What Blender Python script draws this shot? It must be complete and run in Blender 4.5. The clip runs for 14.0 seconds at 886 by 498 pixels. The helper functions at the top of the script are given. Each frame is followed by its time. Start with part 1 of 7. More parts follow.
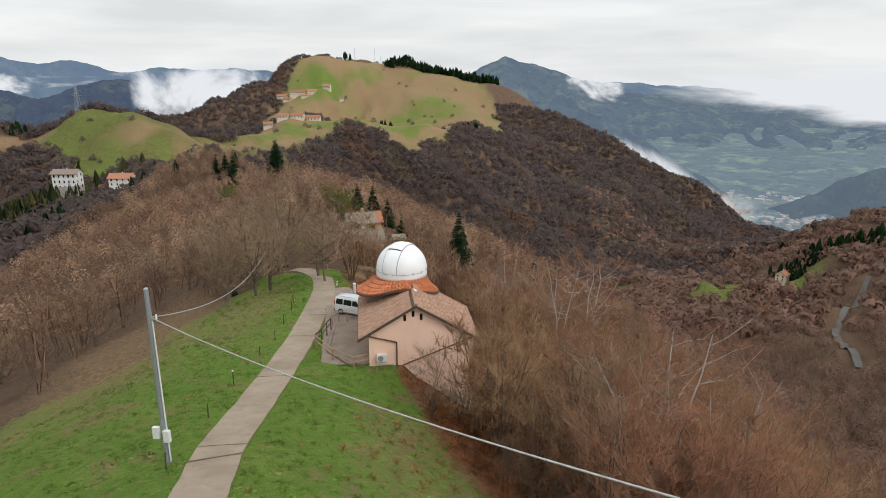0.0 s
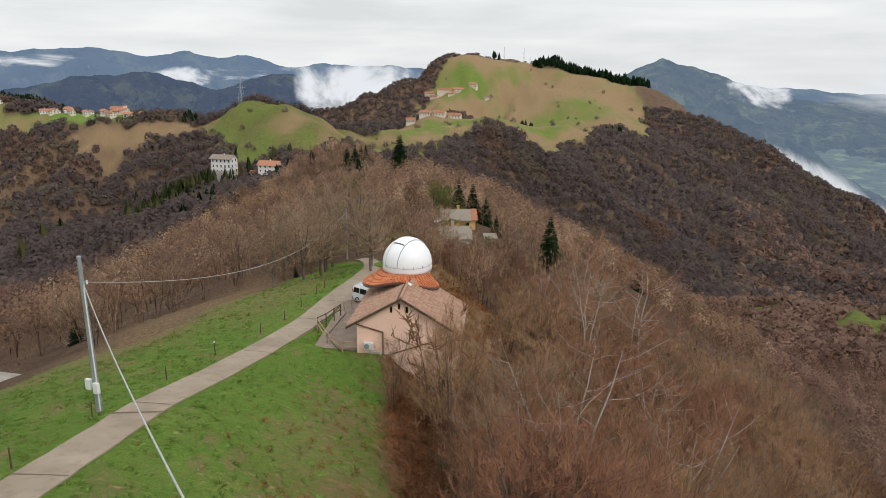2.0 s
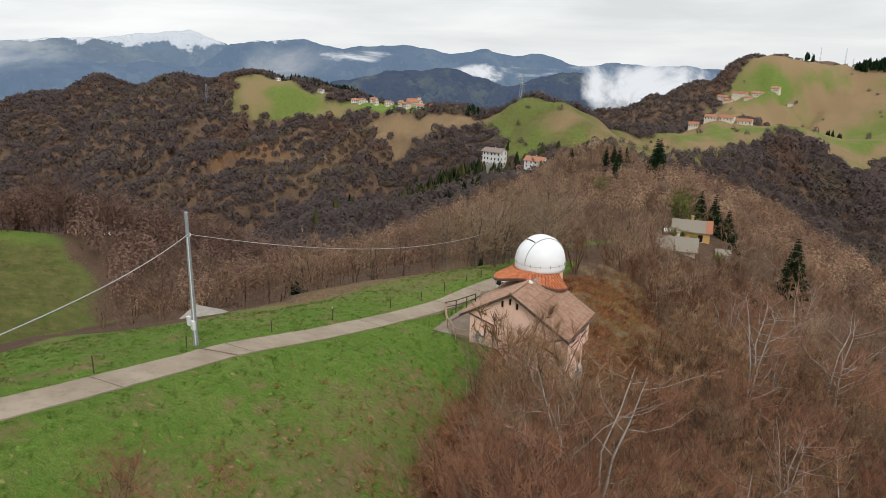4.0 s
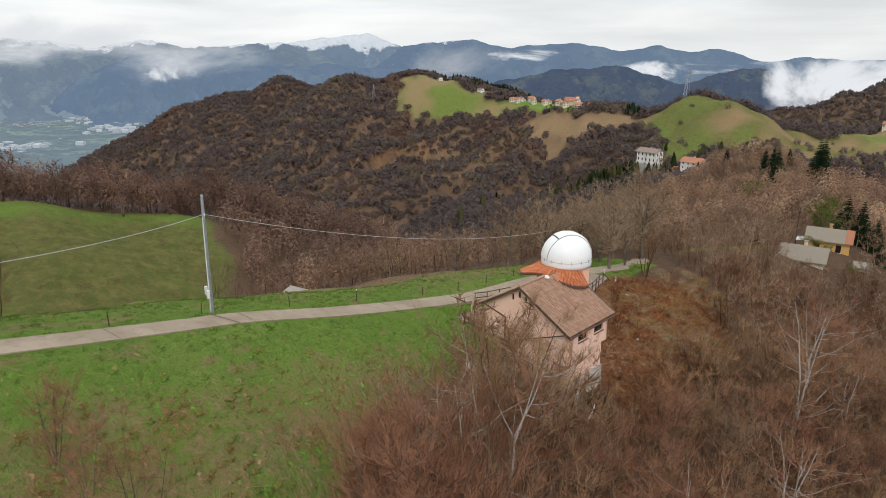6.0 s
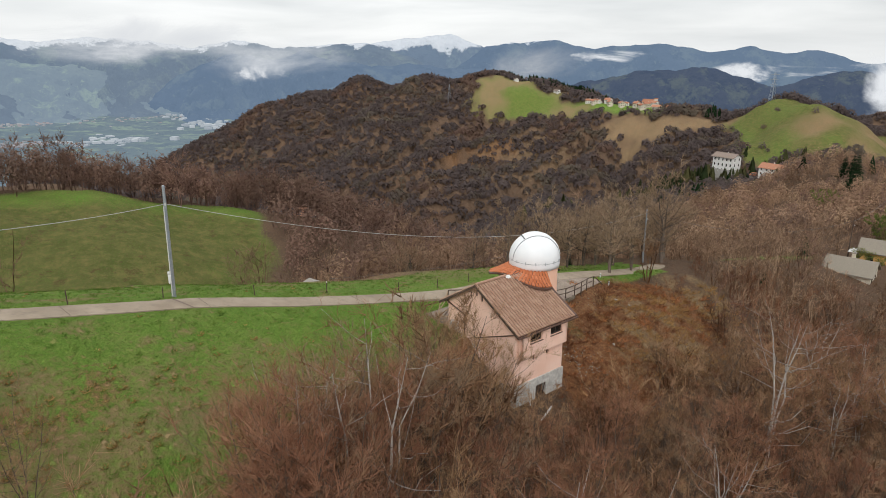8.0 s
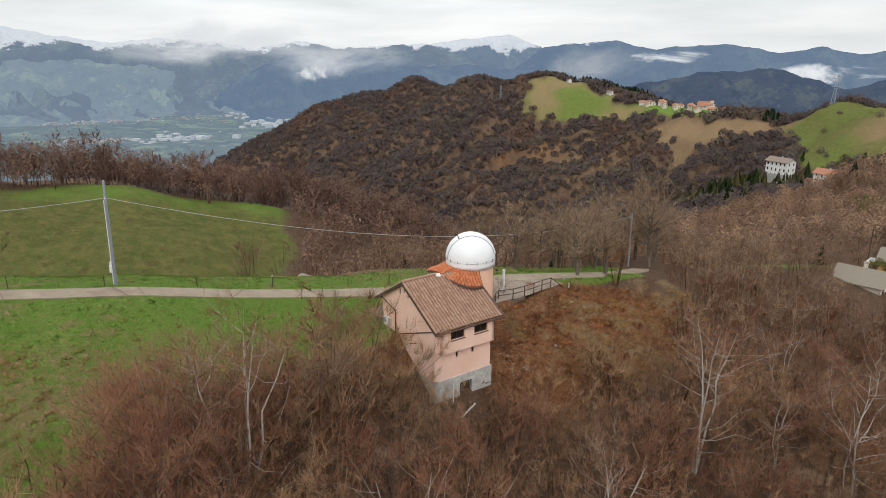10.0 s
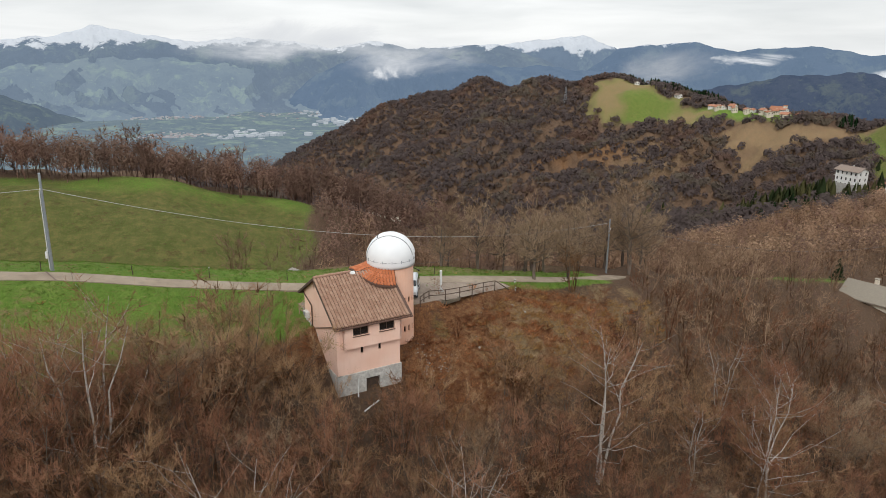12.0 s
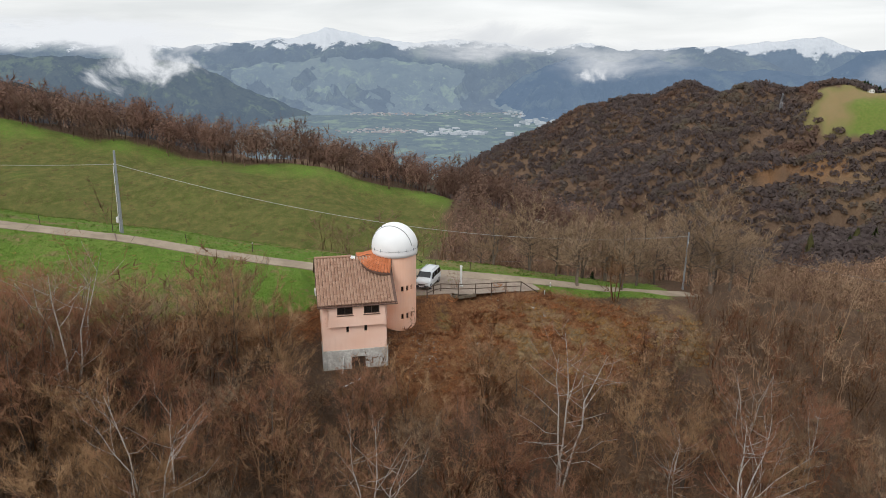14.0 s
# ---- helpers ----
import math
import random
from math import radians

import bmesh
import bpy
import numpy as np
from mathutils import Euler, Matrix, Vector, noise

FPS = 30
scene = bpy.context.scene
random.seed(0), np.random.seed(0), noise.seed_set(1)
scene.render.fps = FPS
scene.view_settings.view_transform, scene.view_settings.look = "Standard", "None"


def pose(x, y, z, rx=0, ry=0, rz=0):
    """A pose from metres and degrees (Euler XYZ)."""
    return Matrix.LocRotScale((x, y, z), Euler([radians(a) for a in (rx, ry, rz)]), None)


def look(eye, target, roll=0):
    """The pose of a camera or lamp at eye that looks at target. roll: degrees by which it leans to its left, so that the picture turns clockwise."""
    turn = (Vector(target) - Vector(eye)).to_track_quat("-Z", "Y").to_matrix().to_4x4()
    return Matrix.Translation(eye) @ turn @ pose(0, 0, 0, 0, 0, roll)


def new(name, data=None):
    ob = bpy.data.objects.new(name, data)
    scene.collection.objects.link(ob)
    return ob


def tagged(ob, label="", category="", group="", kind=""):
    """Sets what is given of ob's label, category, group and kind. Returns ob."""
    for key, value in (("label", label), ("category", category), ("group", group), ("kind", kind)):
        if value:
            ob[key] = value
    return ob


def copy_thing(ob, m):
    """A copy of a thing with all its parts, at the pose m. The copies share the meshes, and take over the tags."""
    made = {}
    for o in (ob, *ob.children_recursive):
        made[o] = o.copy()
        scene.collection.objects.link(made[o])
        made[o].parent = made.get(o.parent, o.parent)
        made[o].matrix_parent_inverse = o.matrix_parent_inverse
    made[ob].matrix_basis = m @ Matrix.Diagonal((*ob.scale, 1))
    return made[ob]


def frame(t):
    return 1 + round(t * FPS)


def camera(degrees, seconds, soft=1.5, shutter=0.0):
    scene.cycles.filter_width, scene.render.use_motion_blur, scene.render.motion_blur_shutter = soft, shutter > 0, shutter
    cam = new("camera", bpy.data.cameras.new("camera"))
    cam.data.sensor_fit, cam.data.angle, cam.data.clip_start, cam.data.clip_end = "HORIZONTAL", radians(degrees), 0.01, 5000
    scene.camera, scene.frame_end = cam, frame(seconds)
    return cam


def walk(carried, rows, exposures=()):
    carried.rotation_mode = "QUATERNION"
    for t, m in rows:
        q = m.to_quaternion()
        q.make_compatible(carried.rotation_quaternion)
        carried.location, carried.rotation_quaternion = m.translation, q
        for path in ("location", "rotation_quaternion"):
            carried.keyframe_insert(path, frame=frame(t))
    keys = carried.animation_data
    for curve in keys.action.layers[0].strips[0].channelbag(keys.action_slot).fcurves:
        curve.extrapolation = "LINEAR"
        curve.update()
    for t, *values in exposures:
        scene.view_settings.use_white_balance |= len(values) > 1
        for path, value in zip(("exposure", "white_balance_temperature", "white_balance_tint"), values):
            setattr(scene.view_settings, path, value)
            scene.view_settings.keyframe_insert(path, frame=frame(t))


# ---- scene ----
cam = camera(66, 14.0, soft=0.75)
walk(cam, [
    (0.0, pose(8.717, -52.736, 23.768, 74.065, 0.0, 8.984) @ pose(0, 0, 0, 0, 0, -0.058)),
    (0.5, pose(12.008, -52.447, 23.886, 74.078, 0.0, 11.239) @ pose(0, 0, 0, 0, 0, 0.249)),
    (1.0, pose(15.419, -52.263, 23.992, 74.098, 0.0, 13.618) @ pose(0, 0, 0, 0, 0, 0.328)),
    (1.5, pose(18.379, -51.805, 24.113, 74.042, 0.0, 16.462) @ pose(0, 0, 0, 0, 0, 0.522)),
    (2.0, pose(20.499, -50.735, 23.984, 73.956, 0.0, 21.137) @ pose(0, 0, 0, 0, 0, 0.811)),
    (2.5, pose(22.739, -49.441, 23.814, 73.892, 0.0, 27.058) @ pose(0, 0, 0, 0, 0, 0.583)),
    (3.0, pose(25.607, -47.754, 23.677, 73.827, 0.0, 33.303) @ pose(0, 0, 0, 0, 0, 0.678)),
    (3.5, pose(28.135, -45.722, 23.686, 73.626, 0.0, 38.996) @ pose(0, 0, 0, 0, 0, 0.939)),
    (4.0, pose(30.541, -44.145, 23.726, 73.474, 0.0, 44.447) @ pose(0, 0, 0, 0, 0, 1.297)),
    (6.5, pose(41.559, -34.459, 23.894, 73.259, 0.0, 60.445) @ pose(0, 0, 0, 0, 0, -0.178)),
    (7.0, pose(42.905, -32.542, 23.913, 73.247, 0.0, 62.171) @ pose(0, 0, 0, 0, 0, -0.017)),
    (7.5, pose(44.015, -30.567, 23.828, 73.264, 0.0, 63.713) @ pose(0, 0, 0, 0, 0, 0.061)),
    (10.0, pose(50.689, -19.301, 24.104, 73.334, 0.0, 69.950) @ pose(0, 0, 0, 0, 0, 0.015)),
    (10.5, pose(51.811, -16.874, 24.185, 73.321, 0.0, 71.172) @ pose(0, 0, 0, 0, 0, 0.150)),
    (11.0, pose(52.838, -14.112, 24.135, 73.371, 0.0, 72.667) @ pose(0, 0, 0, 0, 0, 0.265)),
    (11.5, pose(54.395, -10.564, 24.377, 73.334, 0.0, 74.331) @ pose(0, 0, 0, 0, 0, 0.305)),
    (12.0, pose(55.792, -6.797, 24.470, 73.352, 0.0, 75.862) @ pose(0, 0, 0, 0, 0, 0.333)),
    (12.5, pose(57.362, -2.821, 24.677, 73.314, 0.0, 79.304) @ pose(0, 0, 0, 0, 0, 0.526)),
    (13.0, pose(57.886, 1.484, 24.510, 73.297, 0.0, 83.506) @ pose(0, 0, 0, 0, 0, 0.690)),
    (13.5, pose(58.875, 6.120, 24.597, 73.287, 0.0, 88.155) @ pose(0, 0, 0, 0, 0, 0.770)),
    (14.0, pose(59.450, 11.072, 24.443, 73.358, 0.0, 92.831) @ pose(0, 0, 0, 0, 0, 0.516)),
])

# ---- sky and sun: a bright overcast day ----
world = bpy.data.worlds.new("overcast_sky")
scene.world = world
world.use_nodes = True
wn, wl = world.node_tree.nodes, world.node_tree.links
wn.clear()
w_out = wn.new("ShaderNodeOutputWorld")
w_sky = wn.new("ShaderNodeTexSky")
w_sky.sky_type, w_sky.sun_disc = "NISHITA", False
w_sky.sun_elevation, w_sky.sun_rotation = radians(39), radians(117)
w_bg = wn.new("ShaderNodeBackground")
w_bg.inputs["Strength"].default_value = 0.1
w_cloud = wn.new("ShaderNodeBackground")
w_mix = wn.new("ShaderNodeMixShader")
w_mix.inputs[0].default_value = 0.93
w_tc = wn.new("ShaderNodeTexCoord")
w_map = wn.new("ShaderNodeMapping")
w_map.inputs["Scale"].default_value = (2.2, 2.2, 16.0)
w_noise = wn.new("ShaderNodeTexNoise")
w_noise.inputs["Scale"].default_value, w_noise.inputs["Detail"].default_value = 1.6, 7.0
w_noise.inputs["Distortion"].default_value = 0.4
w_ramp = wn.new("ShaderNodeValToRGB")
w_ramp.color_ramp.elements[0].position, w_ramp.color_ramp.elements[0].color = 0.33, (0.76, 0.785, 0.8, 1)
w_ramp.color_ramp.elements[1].position, w_ramp.color_ramp.elements[1].color = 0.66, (0.97, 0.985, 0.99, 1)
wl.new(w_tc.outputs["Generated"], w_map.inputs["Vector"])
wl.new(w_map.outputs["Vector"], w_noise.inputs["Vector"])
wl.new(w_noise.outputs["Fac"], w_ramp.inputs["Fac"])
# an overcast sky is brighter overhead than at the horizon
w_sep = wn.new("ShaderNodeSeparateXYZ")
w_up = wn.new("ShaderNodeMapRange")
w_up.inputs["From Min"].default_value, w_up.inputs["From Max"].default_value = 0.2, 1.0
w_up.inputs["To Min"].default_value, w_up.inputs["To Max"].default_value = 0.96, 1.55
wl.new(w_tc.outputs["Generated"], w_sep.inputs[0])
wl.new(w_sep.outputs["Z"], w_up.inputs["Value"])
# and a little brighter towards the west
w_west = wn.new("ShaderNodeMapRange")
w_west.inputs["From Min"].default_value, w_west.inputs["From Max"].default_value = -0.55, -1.0
w_west.inputs["To Min"].default_value, w_west.inputs["To Max"].default_value = 1.0, 1.1
w_mul = wn.new("ShaderNodeMath")
w_mul.operation = "MULTIPLY"
wl.new(w_sep.outputs["X"], w_west.inputs["Value"])
wl.new(w_up.outputs["Result"], w_mul.inputs[0])
wl.new(w_west.outputs["Result"], w_mul.inputs[1])
wl.new(w_mul.outputs[0], w_cloud.inputs["Strength"])
wl.new(w_ramp.outputs["Color"], w_cloud.inputs["Color"])
wl.new(w_sky.outputs["Color"], w_bg.inputs["Color"])
wl.new(w_bg.outputs[0], w_mix.inputs[1])
wl.new(w_cloud.outputs[0], w_mix.inputs[2])
wl.new(w_mix.outputs[0], w_out.inputs["Surface"])

sun_data = bpy.data.lights.new("sun", "SUN")
sun_data.energy, sun_data.angle, sun_data.color = 1.35, radians(25), (1.0, 0.975, 0.94)
sun_lamp = new("sun", sun_data)
sun_lamp.matrix_world = look((120, -62, 108), (0, 0, 0))

# ---- materials ----
def mat(name, rough=0.8, metal=0.0, spec=0.3):
    m = bpy.data.materials.new(name)
    m.use_nodes = True
    b = m.node_tree.nodes["Principled BSDF"]
    b.inputs["Roughness"].default_value = rough
    b.inputs["Metallic"].default_value = metal
    b.inputs["Specular IOR Level"].default_value = spec
    return m, m.node_tree.nodes, m.node_tree.links, b


def coords(n, l, scale=(1, 1, 1), rot=(0, 0, 0), world_space=False):
    tc = n.new("ShaderNodeNewGeometry") if world_space else n.new("ShaderNodeTexCoord")
    mp = n.new("ShaderNodeMapping")
    mp.inputs["Scale"].default_value, mp.inputs["Rotation"].default_value = scale, rot
    l.new(tc.outputs["Position" if world_space else "Object"], mp.inputs["Vector"])
    return mp.outputs["Vector"]


def noise_fac(n, l, vec, scale, detail=4.0, rough=0.55, lo=0.35, hi=0.65):
    t = n.new("ShaderNodeTexNoise")
    t.inputs["Scale"].default_value, t.inputs["Detail"].default_value, t.inputs["Roughness"].default_value = scale, detail, rough
    r = n.new("ShaderNodeMapRange")
    r.inputs["From Min"].default_value, r.inputs["From Max"].default_value = lo, hi
    l.new(vec, t.inputs["Vector"])
    l.new(t.outputs["Fac"], r.inputs["Value"])
    return r.outputs["Result"]


def mix(n, l, fac, a, b, mode="MIX"):
    m = n.new("ShaderNodeMix")
    m.data_type, m.blend_type = "RGBA", mode
    for socket, value in ((m.inputs["Factor"], fac), (m.inputs["A"], a), (m.inputs["B"], b)):
        if isinstance(value, (int, float)):
            socket.default_value = value
        elif isinstance(value, tuple):
            socket.default_value = (*value, 1.0) if len(value) == 3 else value
        else:
            l.new(value, socket)
    return m.outputs["Result"]


def bump(n, l, b, height, strength=0.3, distance=0.02):
    k = n.new("ShaderNodeBump")
    k.inputs["Strength"].default_value, k.inputs["Distance"].default_value = strength, distance
    l.new(height, k.inputs["Height"])
    l.new(k.outputs["Normal"], b.inputs["Normal"])


def simple(name, a, b, scale=3.0, rough=0.8, metal=0.0, fine=40.0, relief=0.2, dist=0.01, spec=0.3, world_space=False, grain=0.45):
    """Two tones mixed at a coarse and a fine scale, with a little relief."""
    m, n, l, p = mat(name, rough, metal, spec)
    v = coords(n, l, world_space=world_space)
    f1 = noise_fac(n, l, v, scale, 5.0)
    f2 = noise_fac(n, l, v, fine, 3.0)
    c = mix(n, l, f1, a, b)
    dark = tuple(x * 0.72 for x in a)
    k = n.new("ShaderNodeMath")
    k.operation = "MULTIPLY"
    k.inputs[1].default_value = grain
    l.new(f2, k.inputs[0])
    c = mix(n, l, k.outputs[0], c, dark)
    l.new(c, p.inputs["Base Color"])
    if relief:
        bump(n, l, p, f2, relief, dist)
    return m


def varied(name, a, b, rough=0.85, per_island=False, scale=6.0, spec=0.2):
    """Tone that changes from piece to piece, with some grain."""
    m, n, l, p = mat(name, rough, 0.0, spec)
    if per_island:
        g = n.new("ShaderNodeNewGeometry")
        rnd = g.outputs["Random Per Island"]
    else:
        g = n.new("ShaderNodeObjectInfo")
        rnd = g.outputs["Random"]
    c = mix(n, l, rnd, a, b)
    v = coords(n, l)
    f = noise_fac(n, l, v, scale, 4.0)
    k = n.new("ShaderNodeMath")
    k.operation = "MULTIPLY"
    k.inputs[1].default_value = 0.4
    l.new(f, k.inputs[0])
    c = mix(n, l, k.outputs[0], c, tuple(x * 0.6 for x in a))
    l.new(c, p.inputs["Base Color"])
    return m

# ---- the shape of the land ----
def smooth(a, b, x):
    t = np.clip((x - a) / (b - a), 0, 1)
    return t * t * (3 - 2 * t)


# the road along the crest: x, y, z of its middle
ROAD = [(6, -78, 15), (1.5, -52, 10.6), (-2.6, -38.5, 7.7), (-5.4, -29.7, 5.85), (-7.0, -24.5, 4.8), (-9.2, -14.5, 2.55), (-11.75, -1.7, 0.35),
        (-13.3, 7.2, -0.15), (-16.0, 17.3, -1.7), (-21.0, 29.8, -4.5), (-28, 40, -7.2), (-40, 50, -10.0)]


def spline(pts, n=4):
    """A smooth line through points."""
    out = []
    q = [pts[0]] + list(pts) + [pts[-1]]
    for a, b, c, d in zip(q, q[1:], q[2:], q[3:]):
        a, b, c, d = (np.array(k, float) for k in (a, b, c, d))
        for t in np.arange(n) / n:
            out.append(tuple(0.5 * (2 * b + (c - a) * t + (2 * a - 5 * b + 4 * c - d) * t * t + (3 * b - a - 3 * c + d) * t ** 3)))
    return out + [tuple(pts[-1])]


ROAD_LINE = spline(ROAD)
# crests: points, slope on the left and on the right of the way they are listed, and how round the crest is
CRESTS = [
    (ROAD[:11] + [(-32, 70, -13), (-36, 113, -19), (-70, 170, -22), (-110, 229, -26), (-200, 310, -46), (-290, 420, -64), (-330, 520, -64)], 0.34, 0.56, 9),
    ([(-330, 520, -64), (-300, 640, -66), (-320, 780, -76), (-380, 1000, -95), (-470, 1250, -92), (-500, 1340, -62), (-512, 1468, 12), (-520, 1650, 10), (-540, 1831, 0), (-700, 2300, -60)], 0.5, 0.42, 40),
    ([(-300, 640, -66), (-250, 770, -54), (-195, 865, -72), (-140, 1000, -90), (-130, 1130, -92), (-190, 1300, -62), (-312, 1516, -12)], 0.35, 0.42, 60),
    ([(-512, 1468, 12), (-600, 1380, -40), (-680, 1250, -88), (-760, 1150, -118), (-850, 1050, -150)], 0.45, 0.45, 25),
    ([(-512, 1468, 12), (-420, 1520, -8), (-312, 1516, -12), (-180, 1480, -34), (-129, 1442, -45), (-54, 1347, -78), (55, 1247, -120), (190, 1235, -170), (295, 1216, -235), (364, 1178, -291), (480, 1120, -380)], 0.45, 0.45, 30),
    ([(-330, 520, -64), (-400, 560, -50), (-455, 575, -34), (-540, 565, -58), (-620, 556, -60), (-760, 535, -46), (-880, 500, -32), (-961, 439, -34), (-1080, 419, -49), (-1146, 343, -51), (-1226, 210, -95), (-1241, 18, -185), (-1250, -150, -280)], 0.38, 0.45, 35),
    ([(-150, -250, 8), (-150, -150, -2.5), (-150, -96, -7.5), (-150, -62, -10.7), (-150, -39, -12.3), (-150, -15, -18.8), (-150, 9, -24), (-148, 40, -34), (-140, 90, -55)], 0.25, 0.22, 10),
    ([(34, -62, 12), (70, -95, 18)], 0.7, 0.7, 3),
    ([(900, 500, 20), (620, 650, -60), (420, 760, -140), (330, 820, -200), (250, 900, -280)], 0.45, 0.45, 30),
    ([(520, -100, 30), (430, 150, 0), (380, 400, -60), (320, 600, -120), (230, 760, -200)], 0.3, 0.5, 30),
]
FLOOR = -330.0


def crest_height(x, y, pts, left, right, round_off):
    best = np.full(x.shape, 1e9)
    out = np.zeros(x.shape)
    side = np.zeros(x.shape)
    for (ax, ay, az), (bx, by, bz) in zip(pts, pts[1:]):
        dx, dy = bx - ax, by - ay
        t = np.clip(((x - ax) * dx + (y - ay) * dy) / (dx * dx + dy * dy), 0, 1)
        ex, ey = x - ax - t * dx, y - ay - t * dy
        d = np.hypot(ex, ey)
        near = d < best
        best = np.where(near, d, best)
        out = np.where(near, az + t * (bz - az), out)
        side = np.where(near, (dx * ey - dy * ex) / math.hypot(dx, dy) / np.maximum(d, 1e-6), side)
    k = right + (left - right) * (0.5 + 0.5 * np.clip(side, -1, 1))
    drop = k * (np.sqrt(best * best + round_off ** 2) - round_off)
    far = np.maximum(drop - 260, 0)
    return out - drop + far * 0.5, best


def wobble(x, y, size, seed):
    """Cheap smooth noise from a few turned waves, about -1 to 1."""
    r = np.random.RandomState(seed)
    out = np.zeros(x.shape)
    for i in range(7):
        a, ph, s = r.uniform(0, 6.28), r.uniform(0, 6.28), size * r.uniform(0.6, 1.7)
        out += np.sin((x * math.cos(a) + y * math.sin(a)) * 6.28 / s + ph + 1.3 * np.sin((x * math.sin(a) - y * math.cos(a)) * 6.28 / (s * 1.7) + ph))
    return out / 3.2


def gullies(x, y, pts, spacing, seed):
    """Spurs and gullies running down from a crest: 0 on the spurs, 1 in the gullies, fading out towards the crest."""
    best, along, run = np.full(x.shape, 1e9), np.zeros(x.shape), 0.0
    for (ax, ay, _), (bx, by, _) in zip(pts, pts[1:]):
        dx, dy = bx - ax, by - ay
        n = math.hypot(dx, dy)
        t = ((x - ax) * dx + (y - ay) * dy) / (n * n)
        tc = np.clip(t, 0, 1)
        d = np.hypot(x - ax - tc * dx, y - ay - tc * dy)
        near = d < best
        best = np.where(near, d, best)
        along = np.where(near, run + tc * n, along)
        run += n
    w = along + 0.5 * spacing * wobble(x, y, spacing * 3.0, seed) + 0.16 * spacing * wobble(x, y, spacing * 0.7, seed + 1)
    return np.abs(np.cos(w * math.pi / spacing)) ** 1.5 * smooth(15, 150, best) * (1 - smooth(420, 700, best))


def ground_z(x, y):
    x, y = np.asarray(x, float), np.asarray(y, float)
    hs = [crest_height(x, y, *c)[0] for c in CRESTS]
    h = hs[0]
    for other in hs[1:]:
        s = 0.6 + 8.4 * smooth(120, 450, np.hypot(x, y))
        m = np.maximum(h, other)
        h = m + s * np.log(np.exp((h - m) / s) + np.exp((other - m) / s)) * smooth(-40, 0, -np.abs(h - other) + 0.0)
    r = np.hypot(x, y)
    for i, spacing, depth in ((4, 105, 20), (5, 100, 20), (1, 95, 12), (3, 90, 14), (9, 80, 12)):
        lead = smooth(-25, 0, hs[i] - h)
        h = h - depth * lead * smooth(260, 420, r) * (gullies(x, y, CRESTS[i][0], spacing, 60 + i) - 0.35 + 0.3 * gullies(x, y, CRESTS[i][0], spacing * 0.37, 80 + i))
    h = np.maximum(h, FLOOR)
    h = h + wobble(x, y, 160, 3) * 9 * smooth(90, 350, r) + wobble(x, y, 45, 4) * 2.0 * smooth(50, 200, r) + wobble(x, y, 9, 5) * 0.16 * smooth(6, 14, r)
    # road bed
    _, d = crest_height(x, y, ROAD_LINE, 0.1, 0.1, 1)
    rz = crest_height(x, y, ROAD_LINE, 0.0, 0.0, 1)[0]
    k = 1 - smooth(1.5, 3.2, d)
    h = h * (1 - k) + (rz - 0.06) * k
    # level forecourt beside the house
    px, py = (x + 7.2), (y - 1.2)
    u, v = px * -0.28 + py * 0.96, px * 0.96 + py * 0.28
    k = (1 - smooth(6.6, 8.0, np.abs(u))) * (1 - smooth(3.2, 4.6, np.abs(v)))
    h = h * (1 - k) + (-0.05) * k
    h = h + 1.7 * np.exp(-((x + 16.0) / 4.5) ** 2 - ((y - 37.5) / 6.0) ** 2)
    h = h - 3.6 * np.exp(-((x + 52) / 8) ** 2 - ((y + 5) / 9) ** 2)
    # the slope under the house
    hx, hy = x - 0.5, y + 0.2
    u, v = hx * -0.28 + hy * 0.96, hx * 0.96 + hy * 0.28
    k = (1 - smooth(3.5, 7, np.abs(u))) * smooth(-4.4, -1.5, v) * (1 - smooth(5, 9, v))
    h = h * (1 - k) + (-1.6 - 0.75 * (v + 2)) * k
    return h


def crown_normals(v, f, up=0.6):
    """Twigs and leaves shade like the round crown that they make up: normals point out of it, and faces turn the same way."""
    lo, hi = v.min(0), v.max(0)
    mid, half = (lo + hi) / 2, (hi - lo) / 2 + 1e-6
    mid[2] = lo[2] + (hi[2] - lo[2]) * 0.42
    n = (v - mid) / half + np.array([0, 0, up])
    n /= np.linalg.norm(n, axis=1)[:, None] + 1e-9
    flat = np.cross(v[f[:, 1]] - v[f[:, 0]], v[f[:, 2]] - v[f[:, 0]])
    turn = (flat * n[f[:, 0]]).sum(1) < 0
    f = f.copy()
    f[turn] = f[turn][:, ::-1]
    return n, f


def set_normals(ob, n):
    ob.data.attributes.new("custom_normal", "FLOAT_VECTOR", "POINT").data.foreach_set("vector", np.asarray(n, np.float32).ravel())
    ob.data.polygons.foreach_set("use_smooth", np.ones(len(ob.data.polygons), bool))
    ob.data.update()


def link_mesh(name, verts, faces, material, parent=None, smooth_shade=True, label=""):
    me = bpy.data.meshes.new(name)
    verts = np.asarray(verts, np.float32)
    faces = np.asarray(faces, np.int32)
    n, w = faces.shape
    me.vertices.add(len(verts))
    me.vertices.foreach_set("co", verts.ravel())
    me.loops.add(n * w)
    me.loops.foreach_set("vertex_index", faces.ravel())
    me.polygons.add(n)
    me.polygons.foreach_set("loop_start", np.arange(0, n * w, w, dtype=np.int32))
    me.polygons.foreach_set("loop_total", np.full(n, w, np.int32))
    me.polygons.foreach_set("use_smooth", np.full(n, smooth_shade))
    me.update(calc_edges=True)
    me.validate()
    me.materials.append(material)
    ob = new(name, me)
    if parent is not None:
        ob.parent = parent
    if label:
        ob["label"] = label
    return ob



